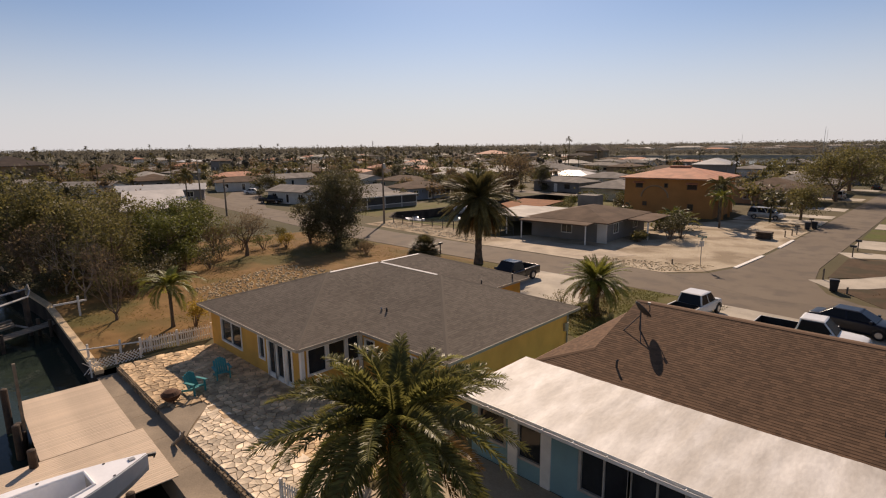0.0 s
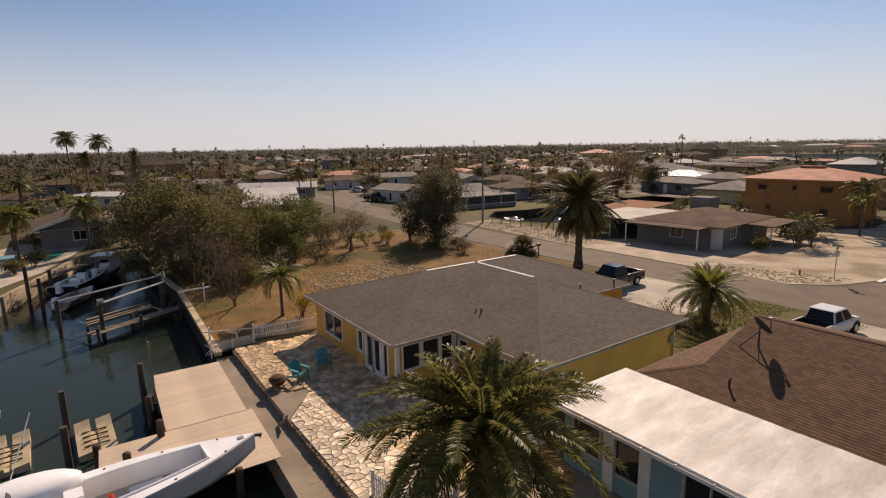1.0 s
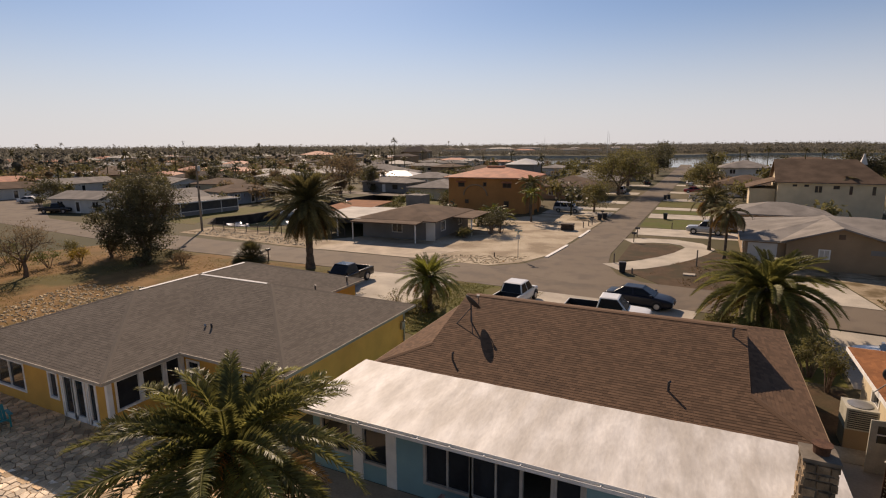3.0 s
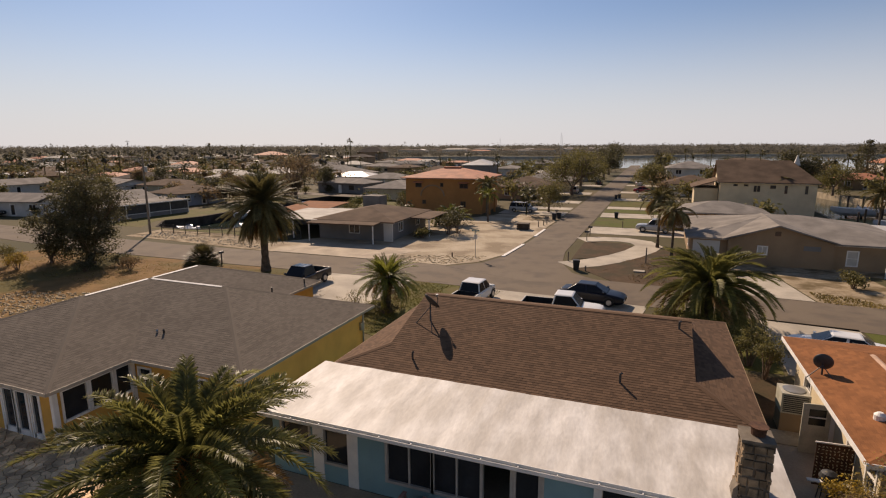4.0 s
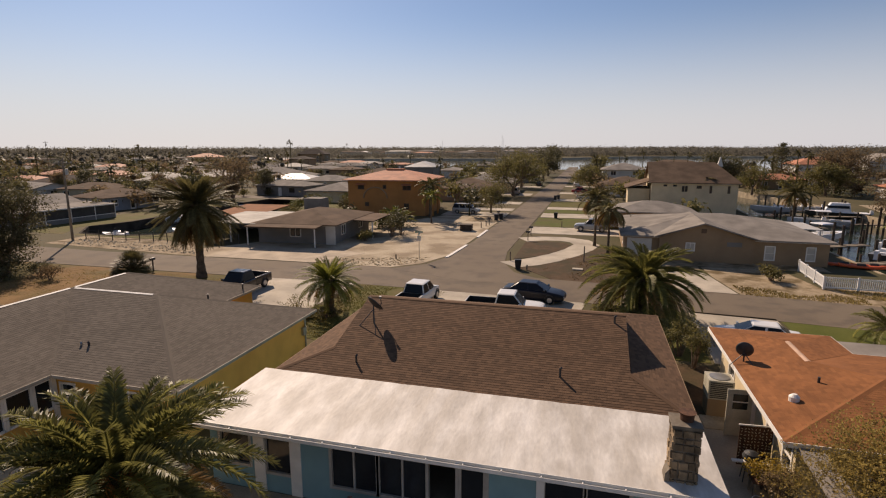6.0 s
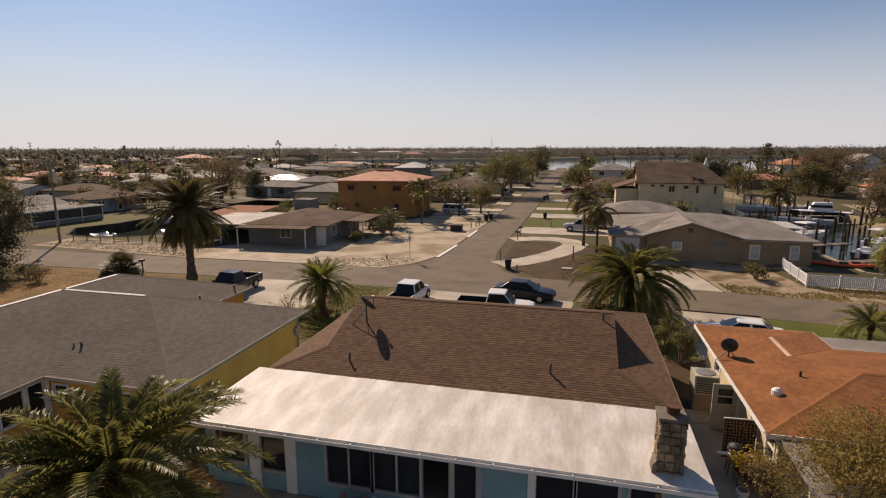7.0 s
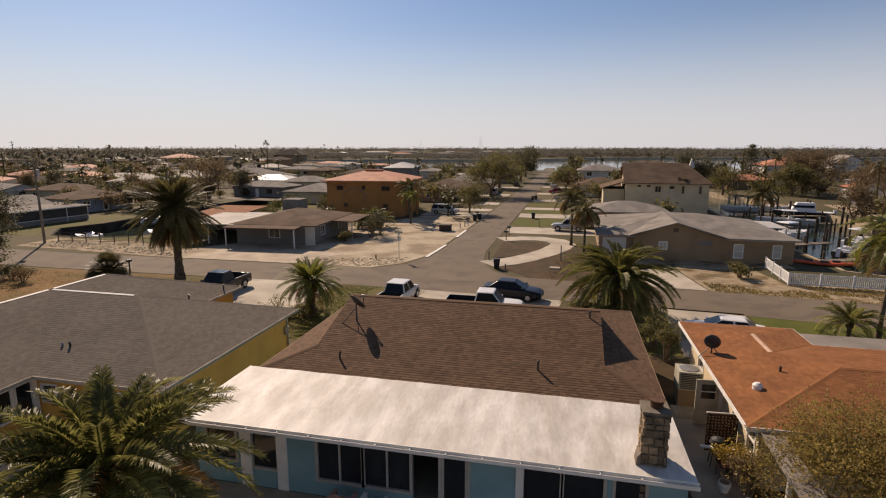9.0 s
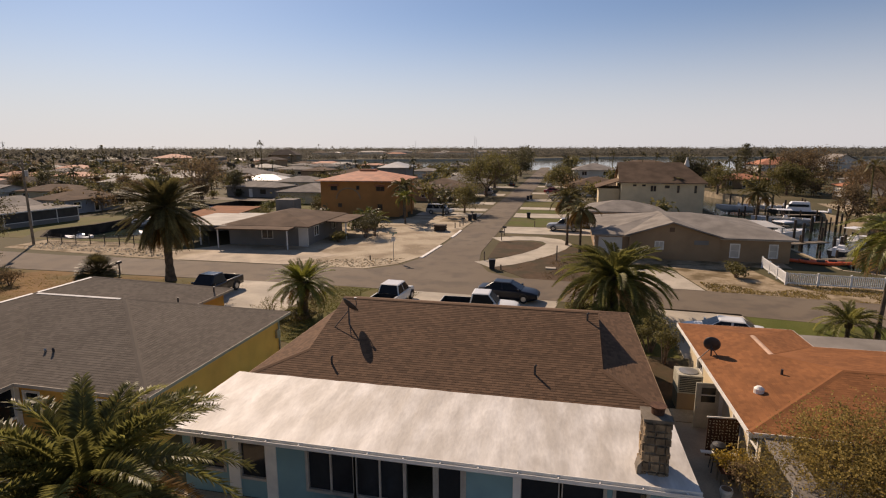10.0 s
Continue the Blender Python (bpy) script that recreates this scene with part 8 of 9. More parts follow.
part("dormer_cross", Shape().hull([(4.6, -.6, 8.2), (5.6, -.6, 8.2), (5.6, .6, 8.2), (4.6, .6, 8.2)], [(5.05, -.1, 10.0), (5.15, -.1, 10.0), (5.15, .1, 10.0), (5.05, .1, 10.0)]), WHITE_WALL, cream)
plain_house(9, 142, 12, 11, 0, 2.8, "hip", WHITE_WALL, TAN_ROOF, "white bungalow with tan hip roof", 0.6, 0.3, wins=2)
plain_house(10, 168, 12, 11, 0, 5.4, "hip", WHITE_WALL, GREY_ROOF, "white two-storey house down the street", 0.6, 0.3, wins=2, storeys=2)
plain_house(64.5, 126, 9, 8, 35, 2.8, "gable_x", WHITE_WALL, TAN_ROOF, "white cottage with a brown gable roof", 0.4, 0.55, wins=2)
plain_house(72, 205, 14, 12, 0, 6.2, "hip", WHITE_WALL, TILE_RED, "two-storey white house with red tile roof beyond the canal", 0.7, 0.35, wins=2, storeys=2)
plain_house(104, 235, 12, 12, 0, 6.0, "gable_y", WHITE_WALL, GREY_ROOF, "pale two-storey house with grey gable roof", 0.6, 0.5, wins=2, storeys=2)
plain_house(38, 205, 13, 11, 0, 5.6, "flat", WHITE_WALL, WHITE_ROOF, "white house with screened balconies at the bay", 0.5, 0.3, wins=4, storeys=2)
for x, y, w, d, a, rf, wl, lb in ((52, 176, 13, 9, 10, TILE_RED, TAN_WALL, "low house with a red tile roof beyond the canal"), (36, 181, 11, 9, -5, GREY_ROOF, WHITE_WALL, "white bungalow beyond the canal head"), (66, 196, 12, 9, 15, TAN_ROOF, CREAM_WALL, "cream bungalow beyond the canal"), (24, 166, 11, 9, 0, TAN_ROOF, WHITE_WALL, "white bungalow behind the cream house"), (22, 190, 12, 9, 0, GREY_ROOF, CREAM_WALL, "cream bungalow near the bay"), (54, 222, 14, 9, 0, GREY_ROOF, WHITE_WALL, "pale house near the bay"), (88, 178, 12, 9, 25, GREY_ROOF, WHITE_WALL, "white bungalow beyond the canal trees")):
    plain_house(x, y, w, d, a, 2.7, "hip", wl, rf, lb, 0.5, 0.28, wins=3)
# west side
pool_house = plain_house(-89.2, 1.3, 14, 8.2, 1, 2.6, "gable_x", GREY_WALL, TAN_ROOF, "low house with white-edged gable behind the pool", 0.7, 0.3, wins=3)
for sy in (-1, 1):
    part("rake_board", Shape().hull([(7.72, 0, 4.0), (7.8, 0, 4.0), (7.8, sy * 4.85, 2.44), (7.72, sy * 4.85, 2.44)], [(7.72, 0, 4.4), (7.8, 0, 4.4), (7.8, sy * 4.85, 2.86), (7.72, sy * 4.85, 2.86)]), RIDGE_WHITE, pool_house)
WEST = [
    (-84, -14, 12, 9, 15, "hip", CREAM_WALL, TAN_ROOF, "low cream house across the canal"),
    (-141, 8, 13, 9, 42, "flat", WHITE_WALL, WHITE_ROOF, "long low house with white flat roof"),
    (-143, -6, 15, 8, 42, "hip", CREAM_WALL, TAN_ROOF, "long low house with tan roof"),
    (-163, 37, 14, 8, 40, "gable_x", WHITE_WALL, GREY_ROOF, "white house with a screened porch"),
    (-134, 44.5, 18, 8, 66, "gable_x", GREY_WALL, WHITE_ROOF, "grey house with a white metal roof"),
    (-149, 71, 14, 9, 70, "hip", WHITE_WALL, TAN_ROOF, "white house with brown hip roof"),
    (-152, 87, 16, 9, 84, "gable_x", WHITE_WALL, GREY_ROOF, "long white house with grey roof"),
    (-104, 63, 12, 8, 12, "gable_x", WHITE_WALL, GREY_ROOF, "white house with grey gable roof"),
    (-92, 67, 9, 15, -6, "gable_y", WHITE_WALL, GREY_ROOF, "low house with grey panelled roof"),
    (-91, 86, 9, 12, -6, "hip", mat("blue_grey_siding", (0.26, 0.3, 0.36), 0.8, 0.1), TAN_ROOF, "blue-grey house with tan roof"),
    (-112, 101, 13, 9, 10, "hip", CREAM_WALL, TAN_ROOF, "cream house with tan hip roof"),
    (-127, 98, 16, 9, -15, "gable_x", WHITE_WALL, GREY_ROOF, "long white house with grey roof"),
    (-204, 127, 18, 9, 70, "flat", WHITE_WALL, WHITE_ROOF, "long mobile home with white roof"),
    (-98, 166, 14, 10, 5, "hip", WHITE_WALL, GREY_ROOF, "pale house with grey hip roof"),
    (-86, 147, 14, 10, 5, "hip", WHITE_WALL, WHITE_ROOF, "pale house with white roof"),
    (-72, 142, 13, 10, 5, "hip", CREAM_WALL, GREY_ROOF, "cream house with grey hip roof"),
]
for x, y, w, d, a, k, wl, rf, lb in WEST:
    plain_house(x, y, w, d, a, 2.6, k, wl, rf, lb, 0.5, 0.26, wins=3)
plain_house(-106, 33.6, 9, 29, 73, 2.4, "gable_x", GREY_WALL, mat("pale_membrane_roof", (0.44, 0.42, 0.4), 0.7, 0.14, 0.4, 10, 0.1), "long shed with a broad pale low-sloped roof", 0.4, 0.14, wins=2)
plain_house(-223, 28.3, 18, 15, 12, 7.2, "hip", TAN_WALL, DARK_ROOF, "large two-storey house with dark hip roof", 0.8, 0.36, wins=2, storeys=2)
plain_house(-236, 60, 18, 15, 38, 3.4, "hip", TAN_WALL, TAN_ROOF, "house with a broad brown hip roof", 0.8, 0.36, wins=2)
plain_house(-242, 302, 19, 14, 0, 5.8, "hip", CREAM_WALL, TILE_RED, "large far building with red tile roof", 0.8, 0.3, wins=2, storeys=2)
plain_house(-215, 395, 22, 15, 10, 6.6, "hip", TAN_WALL, DARK_ROOF, "large far building with a dark steep roof", 0.8, 0.5, wins=2, storeys=2)
# screened carport roof edge of the low house
sc2 = thing("carport", "low white-roofed screened carport", "carport", (-83.6, 67, 0), -6)
part("roof_edge", Shape().box(4.0, -8, 2.26, 4.05, 8, 2.44), WHITE_PAINT, sc2)
part("roof", Shape().hull([(-4, -8, 2.45), (4, -8, 2.3), (4, 8, 2.3), (-4, 8, 2.45)], [(-4, -8, 2.58), (4, -8, 2.42), (4, 8, 2.42), (-4, 8, 2.58)]), GREY_ROOF, sc2)
for y in (-7.8, -4, 0, 4, 7.6):
    part("post", Shape().box(3.7, y, 0, 3.82, y + .12, 2.31), WHITE_PAINT, sc2)
    part("post", Shape().box(-3.82, y, 0, -3.7, y + .12, 2.31), WHITE_PAINT, sc2)
part("rail", Shape().box(3.7, -7.8, .7, 3.8, 7.7, .8), WHITE_PAINT, sc2)
SCREEN = mat("dark_insect_screen", (0.06, 0.055, 0.05), 0.8, 0.2, 1.0, 20, 0.05)
for x0, y0, x1, y1 in ((3.74, -7.8, 3.77, 7.6), (-3.8, -7.79, 3.7, -7.76), (-3.8, 7.56, 3.7, 7.59)):
    part("screen_panel", Shape().box(x0, y0, .8, x1, y1, 2.3), SCREEN, sc2, "dark insect-screen panel")
    part("knee_wall", Shape().box(x0 - .03, y0 - .03, 0, x1 + .03, y1 + .03, .69), GREY_WALL, sc2)
sheet("yard_garden", [(-55, 74), (-42, 73), (-42, 118), (-56, 118)], 0.012, LAWN, "overgrown green back garden by the canal", "lawn")
for k in range(12):
    shrub("leafy bush in the garden by the canal", (-52.5 + 9 * (k * .37 % 1), 78 + 3.1 * k, 0), 2.2 + .9 * (k * .61 % 1), 2.0, (LEAF_GREEN, LEAF_OLIVE, LEAF_DARK)[k % 3], 1100, 0.22, 500 + k, lobes=9, group="canal garden bushes")
# yards between them
sheet("yard_green", [(-82, 58), (-70.5, 57.2), (-74.5, 63), (-72.6, 70), (-73.4, 96), (-80, 96)], 0.012, LAWN, "patchy green back yard", "lawn")
sheet("yard_bank", [(-69, 57.1), (-47, 57.0), (-47, 62), (-55.6, 62), (-57.4, 59.6), (-63, 57.6), (-69, 58.0)], 0.012, LAWN, "patchy green canal bank behind the fence", "lawn")
for x, y, L, a, lb in ((-57.6, 65.4, 5.6, 70, "white open boat moored in the back canal"), (-64.8, 60.2, 5.0, 80, "small white skiff moored in the back canal"), (-68.4, 95, 6.5, 20, "white boat moored at the canal bank"), (-70, 79, 5.5, 5, "white boat moored at the canal bank")):
    hull_boat("boat", lb, (x, y, -1.05), a, L, L * .32, 0.8, stripe=GELCOAT, console=True, top=False, detail=False)
sheet("yard_mid", [(-128, 62), (-108, 54), (-106, 72), (-118, 86)], 0.012, LAWN, "patchy green front yard", "lawn")
sheet("cottage_sand", [(50, 100), (76, 96), (80, 124), (54, 128)], 0.012, SHELL, "pale sandy yard by the white cottage", "gravel")
# boats and piers of the side canal
for k, (x, y, L, a, lb, tp) in enumerate([(31.5, 83, 7.5, -60, "white open boat on a lift", True), (36.5, 99, 8.5, 75, "white cabin boat at its pier", True), (43.6, 111, 9.5, 80, "large white cabin cruiser at the canal bank", True), (40.5, 120, 7.5, 85, "white boat moored at the bank", True), (35, 118, 7, 80, "white boat moored at the bank", False), (33, 70, 6.0, -40, "grey open boat tied to pilings", False), (38, 78, 6.5, -50, "pale boat on a lift", True)]):
    hull_boat("boat", lb, (x, y, -0.75), a, L, L * .31, 0.95, stripe=(GELCOAT, HULL_GREY, DARK_METAL)[k % 3], console=True, top=tp, detail=False, deck=(GELCOAT, STEEL)[k % 2])
cru = thing("cabin", "white cruiser cabin with dark windows", "boat", (43.6, 111, 0.0), 80)
part("shell", Shape().hull([(-1.1, -2.0, .2), (1.1, -2.0, .2), (.9, 2.2, .2), (-.9, 2.2, .2)], [(-.9, -1.7, 1.9), (.9, -1.7, 1.9), (.7, 1.0, 1.9), (-.7, 1.0, 1.9)]), GELCOAT, cru)
part("window_band", Shape().hull([(-1.04, -1.7, 1.0), (1.04, -1.7, 1.0), (.9, 1.6, 1.0), (-.9, 1.6, 1.0)], [(-.97, -1.6, 1.45), (.97, -1.6, 1.45), (.82, 1.4, 1.45), (-.82, 1.4, 1.45)]), CAR_GLASS, cru)
rp2 = random.Random(4)
for k in range(34):
    x, y = rp2.uniform(30, 46), rp2.uniform(66, 122)
    pl = thing("piling", "dark round mooring piling", "piling", (x, y, -1.4), 0, "side canal pilings")
    part("shaft", Shape().tube([(0, 0, -1.2), (0, 0, rp2.uniform(2.2, 4.2))], .16, 7), PILE, pl)
for x0, y0, x1, y1 in ((28, 74, 34, 77), (28, 90, 35, 92), (46, 98, 40, 97), (46, 108, 39, 107), (46, 116, 39, 115), (28, 64, 33, 66)):
    d = thing("pier", "narrow grey plank pier on the side canal", "pier", (x0, y0, -0.2))
    L = math.hypot(x1 - x0, y1 - y0)
    q = math.degrees(math.atan2(y1 - y0, x1 - x0))
    part("deck", Shape().box(0, -.6, -.08, L, .6, .05), OLD_WOOD, d, m=pose(0, 0, 0, 0, 0, q))
    for f in (.1, .5, .95):
        part("piling", Shape().tube([(L * f, .65, -2), (L * f, .65, .9)], .12, 7), PILE, d, m=pose(0, 0, 0, 0, 0, q))
for k, (x, y, a) in enumerate(((26.4, 60.2, 78), (27.6, 60.5, 82), (25.2, 60.8, 75))):
    ky = thing("kayak", "bright orange kayak lying on the bank", "kayak", (x, y, 0.05), a, "kayaks")
    rings = []
    for i in range(11):
        f = i / 10
        w = .36 * math.sin(math.pi * min(max(f, .03), .97)) ** .7
        lift_ = .12 * (2 * f - 1) ** 4
        rings.append([(w * math.cos(b), -1.9 + 3.8 * f, .18 + lift_ + .17 * math.sin(b)) for b in [2 * math.pi * j / 10 for j in range(10)]])
    part("hull", Shape().loft(rings), ORANGE_KAYAK, ky)
    part("cockpit", Shape().tube([(0, -.35, .33), (0, .35, .33)], [.2, .2], 10), BLACK_PLASTIC, ky)


# ---- the far neighbourhood: rows of low houses, woods and palms to the horizon ----
FAR_WALLS = [WHITE_WALL, CREAM_WALL, TAN_WALL, GREY_WALL]
FAR_ROOFS = [GREY_ROOF, TAN_ROOF, PALE_ROOF, GREY_ROOF, TAN_ROOF, GREY_ROOF, PALE_ROOF, WHITE_ROOF, DARK_ROOF, TAN_ROOF, GREY_ROOF, TILE_RED]


def far_house(x, y, w, d, turn, wall, roof, eave, pitch, label):
    t = thing("house", label, "house", (x, y, 0), turn, "far houses")
    part("wall", Shape().box(-w / 2, -d / 2, 0, w / 2, d / 2, eave), wall, t)
    X, Y = w / 2 + .5, d / 2 + .5
    m = min(X, Y) * .98
    r = eave + m * pitch
    lo = [(-X, -Y, eave - .12), (X, -Y, eave - .12), (X, Y, eave - .12), (-X, Y, eave - .12)]
    s = Shape()
    s.hull(lo, [(px, py, eave + .06) for px, py, _ in lo])
    s.hull([(px, py, eave + .06) for px, py, _ in lo], [(-X + m, -Y + m, r), (X - m, -Y + m, r), (X - m, Y - m, r), (-X + m, Y - m, r)])
    part("roof", s, roof, t)
    n = 2
    for i in range(n):
        cx = -w / 2 + w * (i + .5) / n
        part("window", Shape().box(cx - .8, -d / 2 - .04, .9, cx + .8, -d / 2 + .02, 2.0), DARK_GLASS, t)
    part("window", Shape().box(w / 2 - .02, -.8, .9, w / 2 + .04, .8, 2.0), DARK_GLASS, t)
    part("door", Shape().box(-.5, -d / 2 - .05, 0, .5, -d / 2 + .02, 2.05), WHITE_PAINT, t)
    return t


TAKEN = [(ob.location.x, ob.location.y) for ob in bpy.data.objects if ob.parent is None and ob.get("category") == "house"]


def free_land(x, y, gap, houses=True):
    if inside(BAY, x, y) or inside(SIDE_CANAL, x, y) or inside(NEAR_CANAL, x, y) or inside(MID_CANAL, x, y):
        return False
    for dx, dy in ((gap, 0), (-gap, 0), (0, gap), (0, -gap)):
        if inside(BAY, x + dx, y + dy) or inside(SIDE_CANAL, x + dx, y + dy) or inside(MID_CANAL, x + dx, y + dy):
            return False
    if -19 < x < 1 and y < 340:
        return False
    if y < 60 and x > -100:
        return False
    if 40 < y < 62 and -160 < x < 40:
        return False
    return not houses or all((x - a) ** 2 + (y - b) ** 2 > gap * gap for a, b in TAKEN)


rf = random.Random(77)
rows = []
for row in range(15):
    for col in range(34):
        x = -430 + col * 21 + rf.uniform(-3, 3)
        y = -40 + row * 31 + rf.uniform(-4, 4) + 8 * (col % 2)
        if math.hypot(x, y) < 125 or x > 260 or y < 0.2 * -x - 140:
            continue
        if abs(math.degrees(math.atan2(-x, y))) > 92:
            continue
        if free_land(x, y, 17) and rf.random() < 0.72:
            rows.append((x, y))
            TAKEN.append((x, y))
for k, (x, y) in enumerate(rows[:270]):
    w = rf.uniform(11, 17)
    wl, rfm = rf.choice(FAR_WALLS), rf.choice(FAR_ROOFS)
    two = rf.random() < 0.1
    lab = {WHITE_WALL: "white", CREAM_WALL: "cream", TAN_WALL: "tan", GREY_WALL: "grey"}[wl] + (" two-storey house" if two else " bungalow") + " with " + {GREY_ROOF: "grey", TAN_ROOF: "tan", PALE_ROOF: "dusty pale", WHITE_ROOF: "white metal", DARK_ROOF: "dark", TILE_RED: "red tile"}[rfm] + " roof, far off"
    far_house(x, y, w, rf.uniform(8, 10.5), rf.choice((0, 0, 90)) + rf.uniform(-8, 8), wl, rfm, 5.4 if two else rf.uniform(2.5, 3.0), rf.uniform(.2, .34), lab)


def woods(name, material, label, spots, leaf, count):
    """Far trees as one mesh: thin trunks with crowns of loose leaf blades."""
    rng = random.Random(len(name) * 13 + len(spots))
    s = Shape()
    for x, y, h, r in spots:
        s.tube([(x, y, -.1), (x + rng.uniform(-.3, .3), y, h * .6)], [.03 * h, .012 * h], 4, False)
        for k in range(4):
            c = Vector((x + rng.uniform(-.5, .5) * r, y + rng.uniform(-.5, .5) * r, h * rng.uniform(.45, .8)))
            rad = r * rng.uniform(.5, .78)
            if k < 2:
                heart(s, rng, c, rad * .45, .75)
            leaf_cloud(s, rng, c, rad, count // 4, leaf, .4, .72, 4)
    tagged(solid(name, s, material, label, "trees"), kind="stuff")


def palms_far(spots):
    rng = random.Random(6)
    s = Shape()
    for x, y, h in spots:
        s.tube([(x, y, -.1), (x + rng.uniform(-.4, .4), y, h)], [.2, .14], 5, False)
        for k in range(22):
            a, e = rng.random() * 6.28, rng.uniform(-.7, 1.2)
            d = Vector((math.cos(a) * math.cos(e), math.sin(a) * math.cos(e), math.sin(e)))
            L = rng.uniform(1.6, 2.4)
            p = Vector((x, y, h))
            q = p + d * L * .6
            t_ = q + Vector((d.x, d.y, d.z - .9)).normalized() * L * .5
            w = d.cross(Vector((0, 0, 1))).normalized() * .3
            s.face(p, q - w, t_, q + w)
    tagged(solid("far_palms", s, FROND_DARK, "far cabbage palms with ragged crowns between the rooftops", "trees"), kind="stuff")


def scatter(n, x0, x1, y0, y1, h0, h1, seed, near=100, gap=8):
    rng = random.Random(seed)
    out = []
    while len(out) < n:
        x, y = rng.uniform(x0, x1), rng.uniform(y0, y1)
        d = math.hypot(x, y)
        if d < near or not free_land(x, y, gap) or y < -0.9 * abs(x) * .4:
            continue
        h = rng.uniform(h0, h1) * (.75 if d < 180 else 1) * (.5 if y > 150 and -.62 * y < x < .1 * y else 1)
        out.append((x, y, h, h * rng.uniform(.4, .62)))
    return out


woods("mid_woods_brown", LEAF_BROWN, "brownish half-bare trees between the houses", scatter(380, -330, 180, -40, 330, 3, 7, 1, 84, 6), .7, 170)
woods("mid_woods_dark", LEAF_DARK, "dark evergreen trees between the houses", scatter(430, -330, 180, -40, 330, 3, 7.5, 2, 84, 6), .7, 170)
woods("mid_woods_olive", LEAF_OLIVE, "olive trees between the houses", scatter(380, -330, 180, -40, 330, 3, 6.5, 3, 84, 6), .7, 170)
woods("far_woods", HAZED_WOODS, "hazy woods between the far rooftops", scatter(2300, -900, 500, -100, 900, 3.5, 9.5, 4, 240, 4), 1.05, 52)
woods("street_row_trees", LEAF_OLIVE, "rows of street trees toward the bay", [(x, y, h, h * .55) for x, y, h in ((-18, 250, 9), (-17, 275, 10), (-19, 300, 10), (3, 215, 7), (4, 245, 8), (5, 275, 8), (6, 300, 9), (-24, 205, 8), (-30, 180, 7), (-36, 165, 7), (8, 128, 5), (14, 150, 6), (20, 175, 7), (24, 150, 6))], .7, 420)
rp3 = random.Random(9)
palms_far([(x, y, rp3.uniform(5, 10)) for x, y, h, r in scatter(190, -420, 160, -30, 420, 5, 9, 5, 90, 6)] + [(x, y, rp3.uniform(10.5, 15)) for x, y, h, r in scatter(30, -620, 120, -60, 620, 5, 9, 15, 230, 6)])
# distant shores: unbroken belts of mangrove and pine along the horizon


def belt(name, label, pts, depth, h0, h1, n, leaf, seed):
    rng = random.Random(seed)
    s = Shape()
    for _ in range(n):
        f = rng.random() * (len(pts) - 1)
        i = int(f)
        a, b = Vector((*pts[i], 0)), Vector((*pts[i + 1], 0))
        p = a.lerp(b, f - i) + (b - a).cross(Vector((0, 0, -1))).normalized() * rng.random() * depth
        h = rng.uniform(h0, h1) * (1.25 if rng.random() < .06 else 1)
        wide = h * rng.uniform(.5, .9)
        leaf_cloud(s, rng, p + Vector((0, 0, h * .45)), wide, 24, leaf, .2, .6, 3)
    tagged(solid(name, s, HAZED_WOODS, label, "trees"), kind="stuff")


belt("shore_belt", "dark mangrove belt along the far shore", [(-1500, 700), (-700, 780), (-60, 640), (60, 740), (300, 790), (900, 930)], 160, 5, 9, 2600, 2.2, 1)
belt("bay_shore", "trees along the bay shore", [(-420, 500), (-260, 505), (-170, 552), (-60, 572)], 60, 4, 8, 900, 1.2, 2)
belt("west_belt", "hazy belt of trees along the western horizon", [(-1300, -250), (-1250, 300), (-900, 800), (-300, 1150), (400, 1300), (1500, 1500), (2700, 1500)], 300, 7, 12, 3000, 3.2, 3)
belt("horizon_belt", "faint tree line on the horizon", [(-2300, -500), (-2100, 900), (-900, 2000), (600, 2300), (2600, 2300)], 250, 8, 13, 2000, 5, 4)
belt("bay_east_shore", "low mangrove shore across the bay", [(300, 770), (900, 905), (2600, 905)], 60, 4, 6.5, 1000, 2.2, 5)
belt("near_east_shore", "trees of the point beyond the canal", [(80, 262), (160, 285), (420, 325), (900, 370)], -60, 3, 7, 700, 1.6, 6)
for x, y, h in ((-88, 560, 24), (-160, 590, 19), (-128, 830, 26)):
    mst = thing("radio_mast", "thin steel radio mast on the horizon", "mast", (x, y, 0), 0, "masts")
    part("mast", Shape().tube([(0, 0, 0), (0, 0, h)], [.22, .12], 5), STEEL, mst)
rw = random.Random(3)
for k in range(26):
    x, y = -260 + k * 11 + rw.uniform(-4, 4), 640 + rw.uniform(-40, 90)
    far_house(x - 60, y + 20, rw.uniform(14, 30), 12, 0, WHITE_WALL, rw.choice(FAR_ROOFS), rw.uniform(4, 7), .25, "pale waterfront building on the far shore")

# ---- grass tufts and small litter on the dry yards ----
def tufts(name, loop, n, h, material, label, seed):
    rng = random.Random(seed)
    xs, ys = [p[0] for p in loop], [p[1] for p in loop]
    s = Shape()
    k = 0
    while k < n:
        x, y = rng.uniform(min(xs), max(xs)), rng.uniform(min(ys), max(ys))
        if not inside(loop, x, y) or noise.noise(Vector((x * .25, y * .25, seed))) < -.15:
            k += .2
            continue
        k += 1
        for j in range(3):
            a = rng.random() * 6.28
            d = Vector((math.cos(a), math.sin(a), 0))
            b = Vector((x, y, 0)) + d * .04
            hh = h * rng.uniform(.5, 1.3)
            w = Vector((-d.y, d.x, 0)) * .035
            s.face(b - w, b + w, b + d * hh * .7 + Vector((0, 0, hh)))
    tagged(solid(name, s, material, label, "grass"), kind="stuff")


